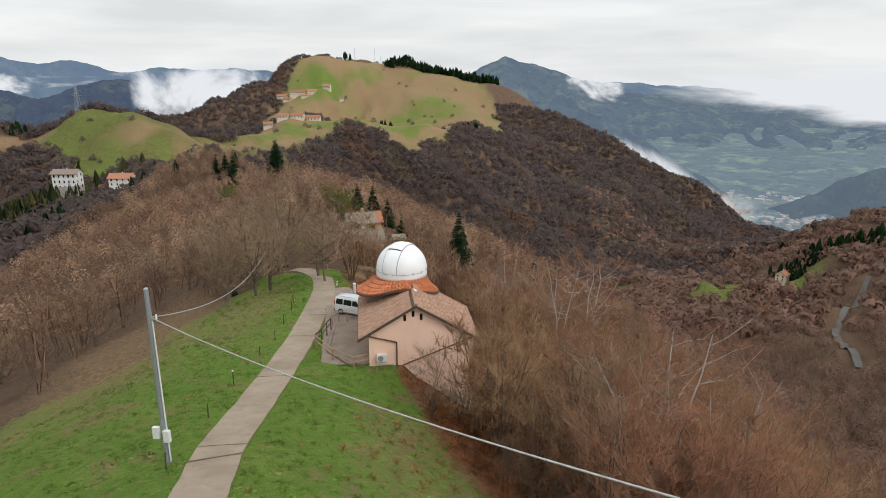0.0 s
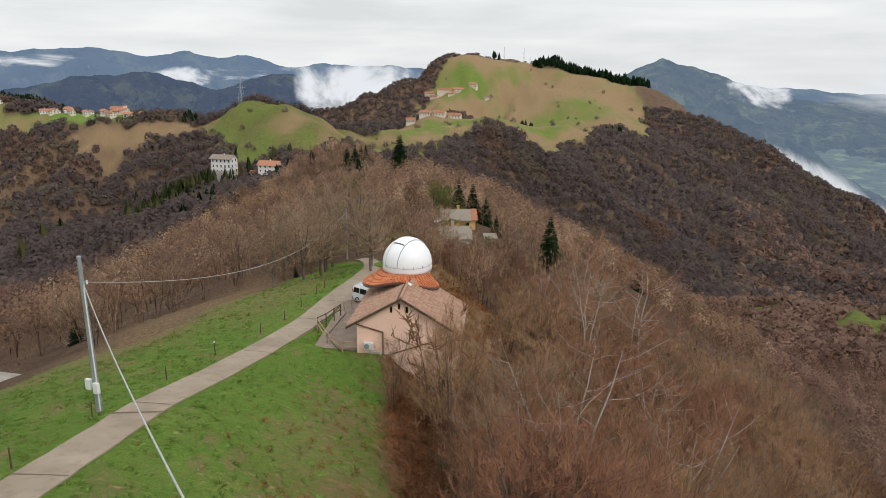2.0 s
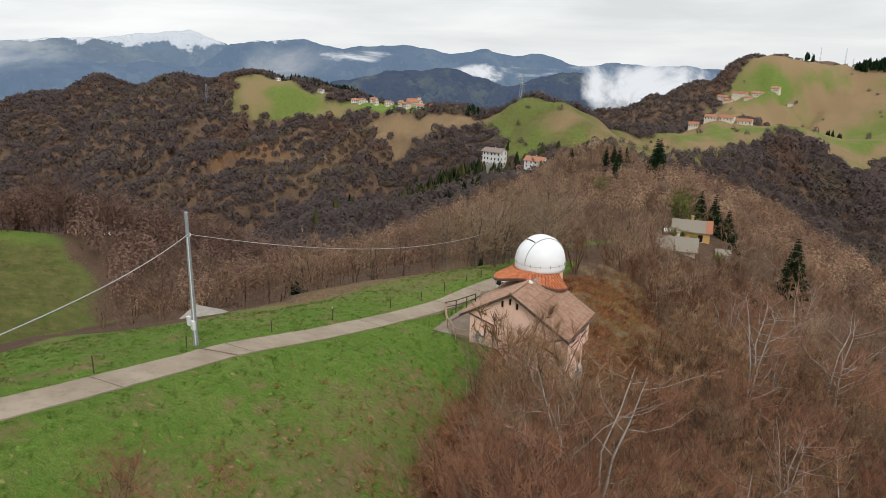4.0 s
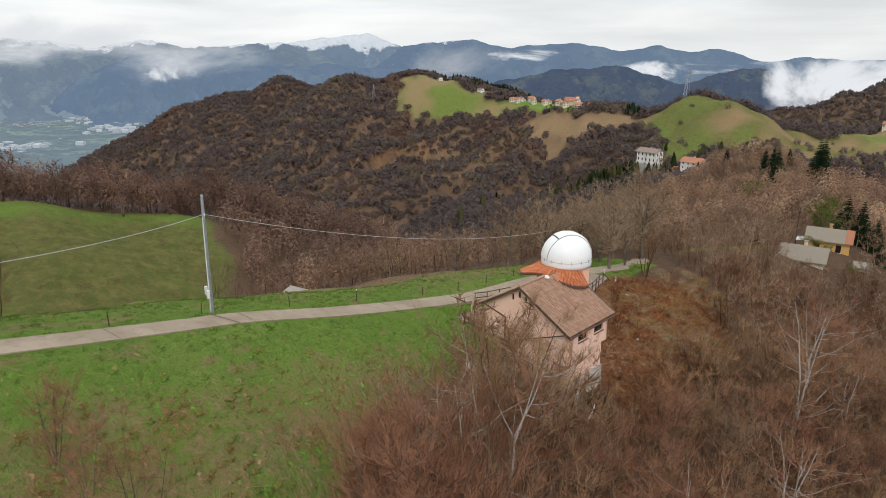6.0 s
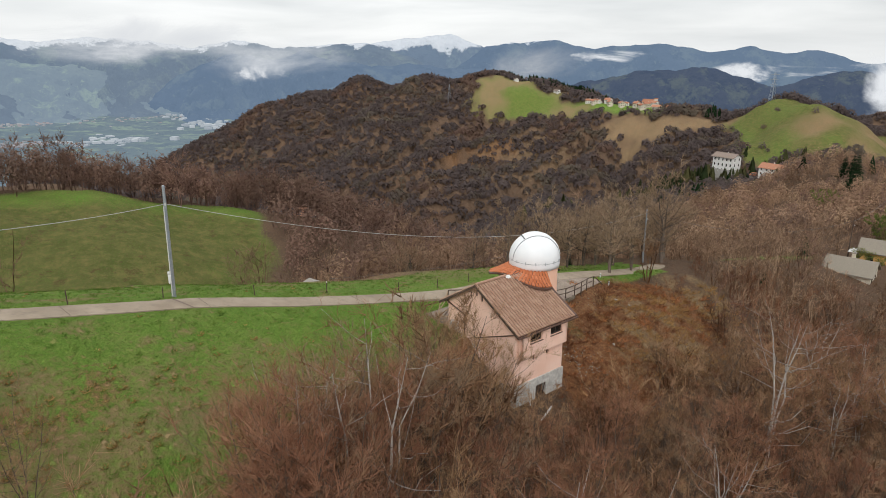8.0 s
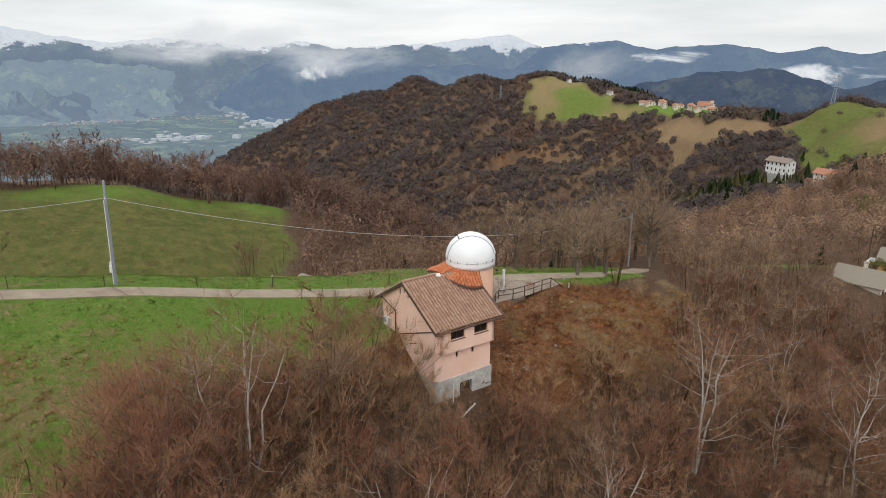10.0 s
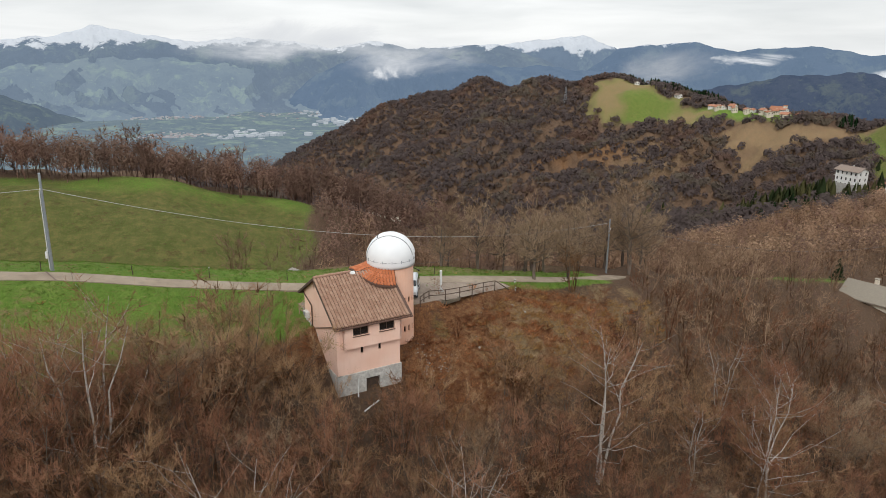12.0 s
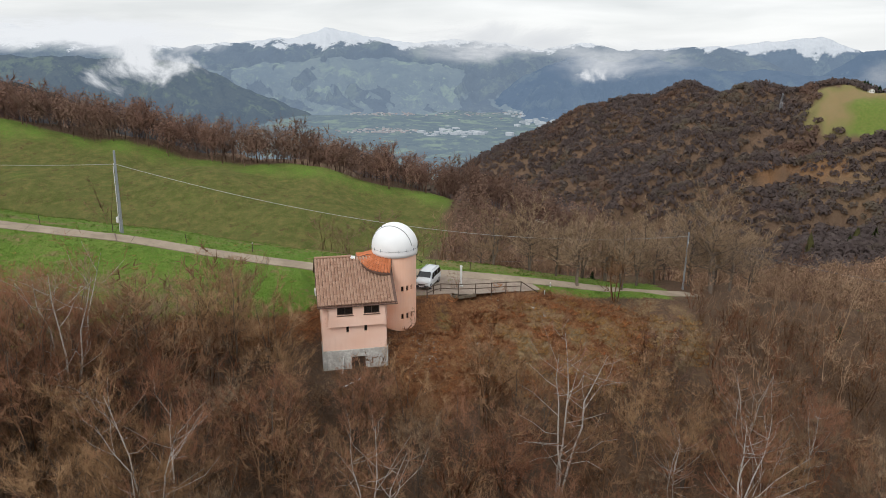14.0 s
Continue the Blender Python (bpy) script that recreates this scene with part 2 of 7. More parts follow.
def ellipse(x, y, cx, cy, rx, ry, turn=0.0, edge=0.25):
    c, k = math.cos(radians(turn)), math.sin(radians(turn))
    u, v = ((x - cx) * c + (y - cy) * k) / rx, (-(x - cx) * k + (y - cy) * c) / ry
    return 1 - smooth(1 - edge, 1 + edge, np.hypot(u, v))


def inside(x, y, pts, edge):
    """1 inside an outline, 0 outside, with a soft border."""
    px, py = np.array([p[0] for p in pts], float), np.array([p[1] for p in pts], float)
    best, odd = np.full(x.shape, 1e9), np.zeros(x.shape, bool)
    for ax, ay, bx, by in zip(px, py, np.roll(px, -1), np.roll(py, -1)):
        dx, dy = bx - ax, by - ay
        t = np.clip(((x - ax) * dx + (y - ay) * dy) / (dx * dx + dy * dy), 0, 1)
        best = np.minimum(best, np.hypot(x - ax - t * dx, y - ay - t * dy))
        odd ^= ((ay > y) != (by > y)) & (x < dx * (y - ay) / (dy if dy else 1e-9) + ax)
    return smooth(-edge, edge, np.where(odd, best, -best))


# outlines of the far pastures
HILL_TOP = [(-545, 1389), (-530, 1500), (-420, 1560), (-250, 1500), (-145, 1440), (-120, 1370), (-96, 1283), (-68, 1114), (-99, 1080), (-128, 1095), (-150, 1040), (-210, 1080), (-280, 1120), (-390, 1120), (-480, 1110), (-530, 1172), (-547, 1221), (-531, 1242), (-538, 1317)]
HILL_SHOULDER = [(-132, 953), (-127, 832), (-148, 805), (-143, 706), (-155, 702), (-176, 722), (-191, 714), (-209, 745), (-227, 747), (-234, 714), (-250, 682), (-241, 612), (-253, 589), (-295, 600), (-314, 619), (-345, 700), (-352, 850), (-305, 970), (-220, 1060), (-150, 1050)]
WEST_TOP = [(-860, 427), (-875, 460), (-867, 490), (-839, 515), (-764, 508), (-712, 515), (-667, 510), (-667, 497), (-740, 463), (-789, 421), (-805, 425)]
WEST_GREEN = [(-802, 464), (-800, 495), (-761, 500), (-709, 508), (-731, 475), (-758, 447), (-784, 440)]
WEST_DRY = [(-753, 401), (-729, 421), (-673, 397), (-682, 375), (-721, 356), (-717, 338), (-712, 312), (-707, 291), (-727, 315), (-739, 361)]
PASTURE_SLOPE = [(-647, 490), (-587, 506), (-537, 524), (-504, 530), (-470, 545), (-455, 540), (-470, 522), (-499, 510), (-507, 478), (-518, 458), (-534, 453), (-562, 471), (-606, 473)]
RIDGE_PASTURE = [(-385, 505), (-334, 470), (-303, 490), (-264, 525), (-248, 585), (-277, 608), (-306, 622), (-350, 600)]
EAST_GREEN = [(-480, 585), (-453, 590), (-392, 570), (-325, 545), (-300, 519), (-290, 470), (-341, 462), (-372, 452), (-427, 498), (-462, 528), (-475, 555)]


def cover(x, y):
    """How far each spot is green meadow, dry grass, and bare earth with bracken; the rest is woodland floor."""
    x, y = np.asarray(x, float), np.asarray(y, float)
    z = ground_z(x, y)
    j = wobble(x, y, 14, 21)
    jj = wobble(x, y, 120, 22)
    _, d = crest_height(x, y, ROAD_LINE, 0.1, 0.1, 1)
    rx = np.interp(y, [p[1] for p in ROAD], [p[0] for p in ROAD])
    west, east = x < rx, x >= rx
    reach = np.interp(y, [-80, -20, 0, 20, 34], [27, 22, 16, 11, 6])
    green = np.where(west & (y < 36), 1 - smooth(reach - 2, reach + 3, d + 1.2 * j), 0)
    bank = np.interp(y, [-70, -40, -30, -26, -22, -15, -9, -5, 6, 7, 34], [26, 18, 16, 12, 7.6, 3.4, 0.6, -1.6, -5, -9, -16])
    green = np.maximum(green, np.where(east & (y < 7), 1 - smooth(-0.8, 1.0, x - bank + 0.7 * j), 0))
    green = np.maximum(green, np.where(east & (y >= 7) & (y < 36), 1 - smooth(2.4, 3.6, d + 0.3 * j), 0))
    green = np.maximum(green, 0.45 * ellipse(x, y, -4.0, 8.2, 1.5, 1.2, 20, 0.6))
    knoll = smooth(-160, -153, x) * (1 - smooth(-84, -70, x + 5 * j)) * (1 - smooth(-4, 8, y + 4 * j + 5 * wobble(x, y, 30, 28) + (x + 150) * 0.12))
    green = np.maximum(green, knoll)
    wx, wy = x + 9 * wobble(x, y, 50, 34) + 4 * wobble(x, y, 18, 36), y + 9 * wobble(x, y, 50, 35) + 4 * wobble(x, y, 18, 37)
    green = np.maximum(green, inside(wx, wy, EAST_GREEN, 12))
    saddle = inside(wx, wy, RIDGE_PASTURE, 12)
    green = np.maximum(green, 0.9 * saddle)
    west = inside(wx, wy, WEST_TOP, 9)
    green = np.maximum(green, west)
    green = np.maximum(green, ellipse(x, y, -54, 90, 13, 12, 30) * 0.75)
    green = np.maximum(green, ellipse(wx, wy, 160, 447, 82, 20, 50, 0.4))
    green = np.maximum(green, ellipse(wx, wy, 57, 426, 26, 9, 30, 0.5) * 0.8)
    top = np.maximum(inside(wx, wy, HILL_TOP, 14), inside(wx, wy, HILL_SHOULDER, 12))
    green = np.maximum(green, top)
    # the shoulder's crest, one hollow below the summit and a few spots are green, the rest of the big hill is straw
    lush = np.maximum(ellipse(wx, wy, -290, 690, 100, 22, 82, 0.5), ellipse(wx, wy, -212, 800, 85, 24, 57, 0.5))
    lush = np.maximum(lush, ellipse(wx, wy, -480, 1345, 60, 52, 0, 0.5))
    lush = np.maximum(lush, 0.75 * ellipse(wx, wy, -225, 1200, 75, 90, 20, 0.6))
    lush = np.maximum(lush, 0.6 * ellipse(wx, wy, -400, 1430, 40, 40, 0, 0.6))
    dry = top * np.clip(0.95 + 0.25 * jj + 0.18 * wobble(x, y, 60, 23) + 0.12 * wobble(x, y, 25, 24) - lush, 0, 1)
    green = np.maximum(green, 0.8 * ellipse(x, y, -632, 528, 82, 24, 12, 0.3))
    dry = np.maximum(dry, inside(wx, wy, PASTURE_SLOPE, 10) * 0.8)
    dry = np.maximum(dry, west * (1 - inside(wx, wy, WEST_GREEN, 14)) * 0.75)
    dry = np.maximum(dry, inside(wx, wy, WEST_DRY, 10) * 0.4)
    dry = np.maximum(dry, saddle * np.clip(0.45 + 0.4 * wobble(x, y, 45, 39), 0, 1))
    dry = np.maximum(dry, 0.45 * ellipse(wx, wy, -640, 400, 60, 45, 20, 0.8))
    dry = np.maximum(dry, ellipse(x, y, -5.0, 20.0, 5.8, 9.0, 35, 0.7) * smooth(-0.8, 0.4, wobble(x, y, 5, 25) + 0.6 * wobble(x, y, 1.7, 26)))
    dry = np.maximum(dry, ellipse(x, y, -13, 33, 5, 5, 30, 0.5) * smooth(-0.6, 0.5, wobble(x, y, 3, 29)))
    dry = np.maximum(dry, green * smooth(0.35, 0.9, wobble(x, y, 5, 30) + 0.7 * wobble(x, y, 1.6, 31) + smooth(5, 13, d) * 0.55 - 0.25) * (np.hypot(x, y + 20) < 45) * 0.6)
    dry = np.maximum(dry, ellipse(x, y, -22, 12, 4, 16, 15, 0.6) * 0.5)
    dry = np.maximum(dry, ellipse(x, y, -34, 10, 8, 28, 20, 0.5) * 0.62)
    earth = ellipse(x, y, -5.8, 17.5, 6.8, 16, 25, 0.35)
    earth = np.maximum(earth, 0.8 * inside(wx, wy, WEST_DRY, 10))
    earth = np.maximum(earth, ellipse(x, y, 1.8, 7.5, 4.6, 4.2, 0, 0.3))
    earth = np.maximum(earth, np.where(east & (y < 0) & (y > -60), smooth(-1.5, -0.2, x - bank + 0.7 * j) * (1 - smooth(2.0, 4.5, x - bank + j)), 0) * 0.9)
    earth = earth * (1 - 0.45 * ellipse(x, y, -4.0, 8.2, 1.5, 1.2, 20, 0.6))
    low_bank = np.where(east & (y < -13), smooth(4.5, 8.5, d + 1.5 * j), 0) * green
    dry = np.maximum(dry, low_bank * np.clip(0.36 + 0.22 * wobble(x, y, 4.5, 41), 0, 1))
    earth = np.maximum(earth, low_bank * np.clip(0.2 + 0.25 * wobble(x, y, 6, 42), 0, 1))
    # older olive grass; on the knoll its darker tone also paints in shade
    olive_turf = knoll * np.clip(1.25 + 0.25 * wobble(x, y, 30, 32) + 0.2 * wobble(x, y, 9, 33) - 0.8 * smooth(138, 146, -x), 0, 1)
    olive_turf = np.maximum(olive_turf, 0.75 * np.maximum(ellipse(wx, wy, 160, 447, 82, 20, 50, 0.4), ellipse(wx, wy, 57, 426, 26, 9, 30, 0.5)))
    olive_turf = np.maximum(olive_turf, np.maximum(np.maximum(0.55 * west, 0.5 * top), saddle))
    olive_turf = np.maximum(olive_turf, inside(wx, wy, EAST_GREEN, 12) * np.clip(0.8 + 0.3 * wobble(x, y, 60, 38), 0, 1))
    return green, dry, earth, olive_turf


def floats(ob, name, values):
    ob.data.attributes.new(name, "FLOAT", "POINT").data.foreach_set("value", np.asarray(values, np.float32).ravel())


def attr(n, name):
    a = n.new("ShaderNodeAttribute")
    a.attribute_name = name
    return a.outputs["Fac"]


def edge_mix(n, l, mask, ripple, a, b, sharp=0.25):
    """Mix a to b by a mask whose border is frayed by noise."""
    k = n.new("ShaderNodeMath")
    k.operation = "MULTIPLY_ADD"
    k.inputs[1].default_value, k.inputs[2].default_value = 0.5, -0.25
    l.new(ripple, k.inputs[0])
    s = n.new("ShaderNodeMath")
    s.operation = "ADD"
    l.new(mask, s.inputs[0])
    l.new(k.outputs[0], s.inputs[1])
    r = n.new("ShaderNodeMapRange")
    r.inputs["From Min"].default_value, r.inputs["From Max"].default_value = 0.5 - sharp, 0.5 + sharp
    l.new(s.outputs[0], r.inputs["Value"])
    return mix(n, l, r.outputs["Result"], a, b)


def land_material():
    m, n, l, p = mat("land", 0.95, 0.0, 0.08)
    v = coords(n, l)
    big = noise_fac(n, l, v, 0.012, 4.0)
    mid = noise_fac(n, l, v, 0.22, 5.0)
    fine = noise_fac(n, l, v, 2.2, 6.0, 0.65)
    tiny = noise_fac(n, l, v, 14.0, 4.0, 0.6)
    wood = mix(n, l, mid, (0.115, 0.075, 0.052), (0.16, 0.105, 0.072))
    wood = mix(n, l, big, wood, (0.125, 0.09, 0.068))
    wood = mix(n, l, fine, wood, (0.17, 0.105, 0.066))
    gaps = noise_fac(n, l, v, 0.11, 6.0, 0.7, 0.5, 0.66)
    wood = mix(n, l, gaps, wood, (0.1, 0.066, 0.045))
    grass = mix(n, l, mid, (0.155, 0.3, 0.043), (0.25, 0.345, 0.073))
    grass = mix(n, l, big, grass, (0.22, 0.31, 0.065))
    clump = noise_fac(n, l, v, 0.9, 8.0, 0.75, 0.42, 0.62)
    grass = mix(n, l, clump, grass, (0.12, 0.25, 0.03))
    pale = noise_fac(n, l, v, 0.16, 5.0, 0.65, 0.5, 0.7)
    grass = mix(n, l, pale, grass, (0.26, 0.33, 0.08))
    tuft = noise_fac(n, l, v, 0.9, 6.0, 0.7, 0.52, 0.72)
    grass = mix(n, l, tuft, grass, (0.28, 0.29, 0.09))
    k = n.new("ShaderNodeMath")
    k.operation = "MULTIPLY"
    k.inputs[1].default_value = 0.6
    l.new(tiny, k.inputs[0])
    grass = mix(n, l, k.outputs[0], grass, (0.075, 0.16, 0.022))
    olive_turf = mix(n, l, mid, (0.095, 0.115, 0.03), (0.135, 0.14, 0.044))
    olive_turf = mix(n, l, noise_fac(n, l, v, 0.4, 7.0, 0.72, 0.45, 0.75), olive_turf, (0.23, 0.19, 0.072))
    olive_turf = mix(n, l, noise_fac(n, l, v, 0.3, 6.0, 0.75, 0.55, 0.7), olive_turf, (0.1, 0.065, 0.03))
    grass = edge_mix(n, l, attr(n, "olive_turf"), fine, grass, olive_turf, 0.45)
    dry = mix(n, l, mid, (0.27, 0.165, 0.09), (0.2, 0.15, 0.085))
    dry = mix(n, l, fine, dry, (0.32, 0.22, 0.12))
    earth = mix(n, l, fine, (0.27, 0.115, 0.052), (0.48, 0.235, 0.105))
    earth = mix(n, l, tiny, earth, (0.1, 0.048, 0.027))
    c = edge_mix(n, l, attr(n, "green"), fine, wood, grass)
    c = edge_mix(n, l, attr(n, "earth"), fine, c, earth, 0.3)
    c = edge_mix(n, l, attr(n, "dry"), fine, c, dry, 0.4)
    l.new(c, p.inputs["Base Color"])
    bump(n, l, p, fine, 1.0, 0.28)
    return m


LAND = land_material()
ring = np.concatenate([0.7 * (200 / 0.7) ** np.linspace(0, 1, 125), np.geomspace(200, 1650, 130)[1:], np.geomspace(1650, 4900, 20)[1:]])
# spokes stand closer together on the side that the lane looks over
ang = np.radians(np.concatenate([np.arange(52, 232, 0.38), np.arange(232, 412, 2.0)]))
RINGS, SPOKES = len(ring), len(ang)
RR, AA = np.meshgrid(ring, ang, indexing="ij")
GX, GY = -4 + RR * np.cos(AA), -2 + RR * np.sin(AA)
GZ = ground_z(GX, GY)
gv = np.concatenate([np.stack([GX, GY, GZ], -1).reshape(-1, 3), [[-4, -2, float(ground_z(-4, -2))]]])
gi = np.arange(RINGS * SPOKES).reshape(RINGS, SPOKES)
gf = np.stack([gi[:-1], gi[1:], np.roll(gi[1:], -1, 1), np.roll(gi[:-1], -1, 1)], -1).reshape(-1, 4)
ground = tagged(link_mesh("ground", gv, gf, LAND), "rolling green meadows and brown woodland floor on steep hills", "ground", kind="structure")
for key, value in zip(("green", "dry", "earth", "olive_turf"), cover(gv[:, 0], gv[:, 1])):
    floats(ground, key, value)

# ---- helpers for things ----
def part(name, bm, material, parent, label="", smooth_shade=False):
    me = bpy.data.meshes.new(name)
    if smooth_shade:
        for f in bm.faces:
            f.smooth = True
    bm.to_mesh(me)
    bm.free()
    me.materials.append(material)
    ob = new(name, me)
    ob.parent = parent
    if label:
        ob["label"] = label
    return ob


def thing(name, m, label, category, group="", kind=""):
    ob = new(name)
    ob.matrix_world = m
    return tagged(ob, label, category, group, kind)


def box(bm, x0, y0, z0, x1, y1, z1, bevel=0.0):
    g = bmesh.ops.create_cube(bm, size=1, matrix=Matrix.LocRotScale(((x0 + x1) / 2, (y0 + y1) / 2, (z0 + z1) / 2), None, (x1 - x0, y1 - y0, z1 - z0)))
    if bevel:
        edges = list({e for v in g["verts"] for e in v.link_edges})
        bmesh.ops.bevel(bm, geom=edges, offset=bevel, segments=2, affect="EDGES", profile=0.6)
    return bm


def boxed(x0, y0, z0, x1, y1, z1, bevel=0.0):
    return box(bmesh.new(), x0, y0, z0, x1, y1, z1, bevel)


def tube(bm, a, b, r0, r1=None, sides=8, caps=True):
    a, b = Vector(a), Vector(b)
    d = b - a
    m = Matrix.Translation((a + b) / 2) @ d.to_track_quat("Z", "Y").to_matrix().to_4x4()
    bmesh.ops.create_cone(bm, cap_ends=caps, segments=sides, radius1=r0, radius2=r0 if r1 is None else r1, depth=d.length, matrix=m)
    return bm


def prism(bm, outline, lift):
    """A flat outline of 3D points, thickened by the vector lift."""
    low = [bm.verts.new(p) for p in outline]
    high = [bm.verts.new(Vector(p) + Vector(lift)) for p in outline]
    n = len(low)
    bm.faces.new(low)
    bm.faces.new(high[::-1])
    for i in range(n):
        bm.faces.new((low[(i + 1) % n], low[i], high[i], high[(i + 1) % n]))
    bmesh.ops.recalc_face_normals(bm, faces=bm.faces[:])
    return bm


def pierced_wall(bm, origin, along, width, z_base, z_top, thick, holes):
    """An upright wall with openings: holes are (a0, a1, z0, z1) along the wall; z_top may be a function of a."""
    along = Vector(along).normalized()
    out = along.cross(Vector((0, 0, 1)))
    top = z_top if callable(z_top) else (lambda a: z_top)
    cuts = sorted({0.0, width, *(h[0] for h in holes), *(h[1] for h in holes)})
    extra = [c for c in slope_breaks(width, top) if 0 < c < width]
    cuts = sorted(set(cuts) | set(extra))
    o = Vector(origin)
    for a0, a1 in zip(cuts, cuts[1:]):
        spans, z = [], z_base
        for h in sorted((h for h in holes if h[0] <= a0 + 1e-6 and h[1] >= a1 - 1e-6), key=lambda h: h[2]):
            spans.append((z, h[2], z, h[2]))
            z = h[3]
        spans.append((z, None, z, None))
        for zl, zh, _, _ in spans:
            t0, t1 = (top(a0), top(a1)) if zh is None else (zh, zh)
            pts = [o + along * a0 + Vector((0, 0, zl)), o + along * a1 + Vector((0, 0, zl)), o + along * a1 + Vector((0, 0, t1)), o + along * a0 + Vector((0, 0, t0))]
            prism(bm, pts, out * -thick)
    bmesh.ops.remove_doubles(bm, verts=bm.verts[:], dist=0.002)
    return bm


def slope_breaks(width, top):
    """Where a sloping top changes its slope: sampled finely."""
    out, n = [], 40
    for i in range(1, n):
        a, b, c = (top(width * (i + k) / n) for k in (-1, 0, 1))
        if abs(a + c - 2 * b) > 1e-4:
            out.append(width * i / n)
    return out


# ---- materials of the buildings ----
def plaster(name, a, b, stain):
    m, n, l, p = mat(name, 0.9, 0.0, 0.15)
    v = coords(n, l)
    c = mix(n, l, noise_fac(n, l, v, 0.45, 4.0), a, b)
    streak = noise_fac(n, l, coords(n, l, (3.0, 3.0, 0.35)), 1.2, 5.0, 0.6, 0.5, 0.75)
    k = n.new("ShaderNodeMath")
    k.operation = "MULTIPLY"
    k.inputs[1].default_value = 0.22
    l.new(streak, k.inputs[0])
    c = mix(n, l, k.outputs[0], c, stain)
    f = noise_fac(n, l, v, 30.0, 3.0)
    l.new(c, p.inputs["Base Color"])
    bump(n, l, p, f, 0.25, 0.01)
    return m


PINK = plaster("pink_render", (0.83, 0.54, 0.42), (0.86, 0.6, 0.49), (0.66, 0.43, 0.33))
ORANGE_PINK = plaster("warm_pink_render", (0.84, 0.49, 0.34), (0.86, 0.56, 0.43), (0.64, 0.41, 0.32))
CONCRETE = simple("grey_concrete", (0.42, 0.4, 0.37), (0.66, 0.64, 0.6), 0.9, 0.9, 0, 6, 0.5, 0.02, grain=0.6)
WHITE = simple("white_dome_paint", (0.82, 0.83, 0.83), (0.76, 0.77, 0.78), 0.7, 0.4, 0, 9, 0.0, 0.005, 0.4, grain=0.06)
SEAM = simple("grey_seal", (0.3, 0.31, 0.32), (0.2, 0.21, 0.22), 4, 0.6)
BLACK = simple("black_rubber", (0.02, 0.02, 0.022), (0.035, 0.035, 0.035), 6, 0.6)
DARKWOOD = simple("dark_stained_wood", (0.075, 0.05, 0.038), (0.12, 0.08, 0.058), 2.5, 0.8, 0, 30, 0.4)
PALEWOOD = simple("weathered_pale_wood", (0.32, 0.22, 0.14), (0.42, 0.31, 0.2), 2.5, 0.85, 0, 30, 0.4)
FASCIA = simple("brown_metal_fascia", (0.1, 0.055, 0.04), (0.14, 0.08, 0.06), 2.0, 0.5)
GLASS_DARK, _n, _l, _p = mat("dark_window_glass", 0.06, 0.0, 0.6)
_p.inputs["Base Color"].default_value = (0.012, 0.013, 0.014, 1)
TILE = varied("brown_roof_tile", (0.36, 0.215, 0.15), (0.47, 0.31, 0.225), 0.8)
TILE_RED = varied("orange_roof_tile", (0.44, 0.135, 0.055), (0.56, 0.2, 0.09), 0.8)
TILE_FIELD = varied("brown_roof_tiles", (0.36, 0.215, 0.15), (0.47, 0.31, 0.225), 0.8, per_island=True)
TILE_GREY = varied("grey_stone_slate", (0.22, 0.19, 0.15), (0.36, 0.32, 0.26), 0.9, per_island=True)
PLASTIC = simple("white_plastic", (0.72, 0.72, 0.7), (0.62, 0.62, 0.6), 3.0, 0.5)
STEEL = simple("galvanised_steel", (0.34, 0.37, 0.41), (0.42, 0.45, 0.48), 1.2, 0.45, 0.6, 20, 0.1)

# ---- the observatory: local x points downhill, local y from the gable wall inwards ----
observatory = thing("observatory", pose(-1.12, -4.09, 0, 0, 0, 15.5), "salmon pink house with brown tiled roof and a white observatory dome", "observatory")
RIDGE, PITCH = 5.1, 0.592
roof_z = lambda x: RIDGE - PITCH * abs(x) - 0.16

# gable wall with three small windows
SLITS = [(-0.96, 3.64, 4.2), (-0.3, 3.96, 4.5), (0.33, 3.66, 4.24)]
bm = bmesh.new()
pierced_wall(bm, (-3.7, 0.35, -1.2), (1, 0, 0), 8.0, -3.9, lambda a: roof_z(a - 3.7) + 1.2, 0.3, [(s[0] + 3.7, s[0] + 3.93, s[1] + 1.2, s[2] + 1.2) for s in SLITS])
part("gable_wall", bm, PINK, observatory)
for x, z0, z1 in SLITS:
    w = part("window", boxed(x + 0.03, 0.47, z0 + 0.03, x + 0.2, 0.49, z1 - 0.03), GLASS_DARK, observatory, "small dark gable window")
    bm = bmesh.new()
    for b in ((x, 0.44, z0, x + 0.03, 0.52, z1), (x + 0.2, 0.44, z0, x + 0.23, 0.52, z1), (x + 0.03, 0.44, z0, x + 0.2, 0.52, z0 + 0.03), (x + 0.03, 0.44, z1 - 0.03, x + 0.2, 0.52, z1)):
        box(bm, *b)
    part("frame", bm, DARKWOOD, w)
part("west_wall", boxed(-3.7, 0.652, -2.0, -3.4, 9.6, roof_z(-3.4)), PINK, observatory)
part("back_wall", boxed(-3.39, 9.3, -2.0, -1.0, 9.6, 3.2), PINK, observatory)
# downhill wall with two slits
bm = bmesh.new()
pierced_wall(bm, (4.3, 0.652, 0), (0, 1, 0), 5.55, -2.55, -0.02, 0.3, [(1.85, 2.1, -0.86, -0.26), (3.5, 3.76, -0.83, -0.23)])
part("downhill_wall", bm, PINK, observatory)
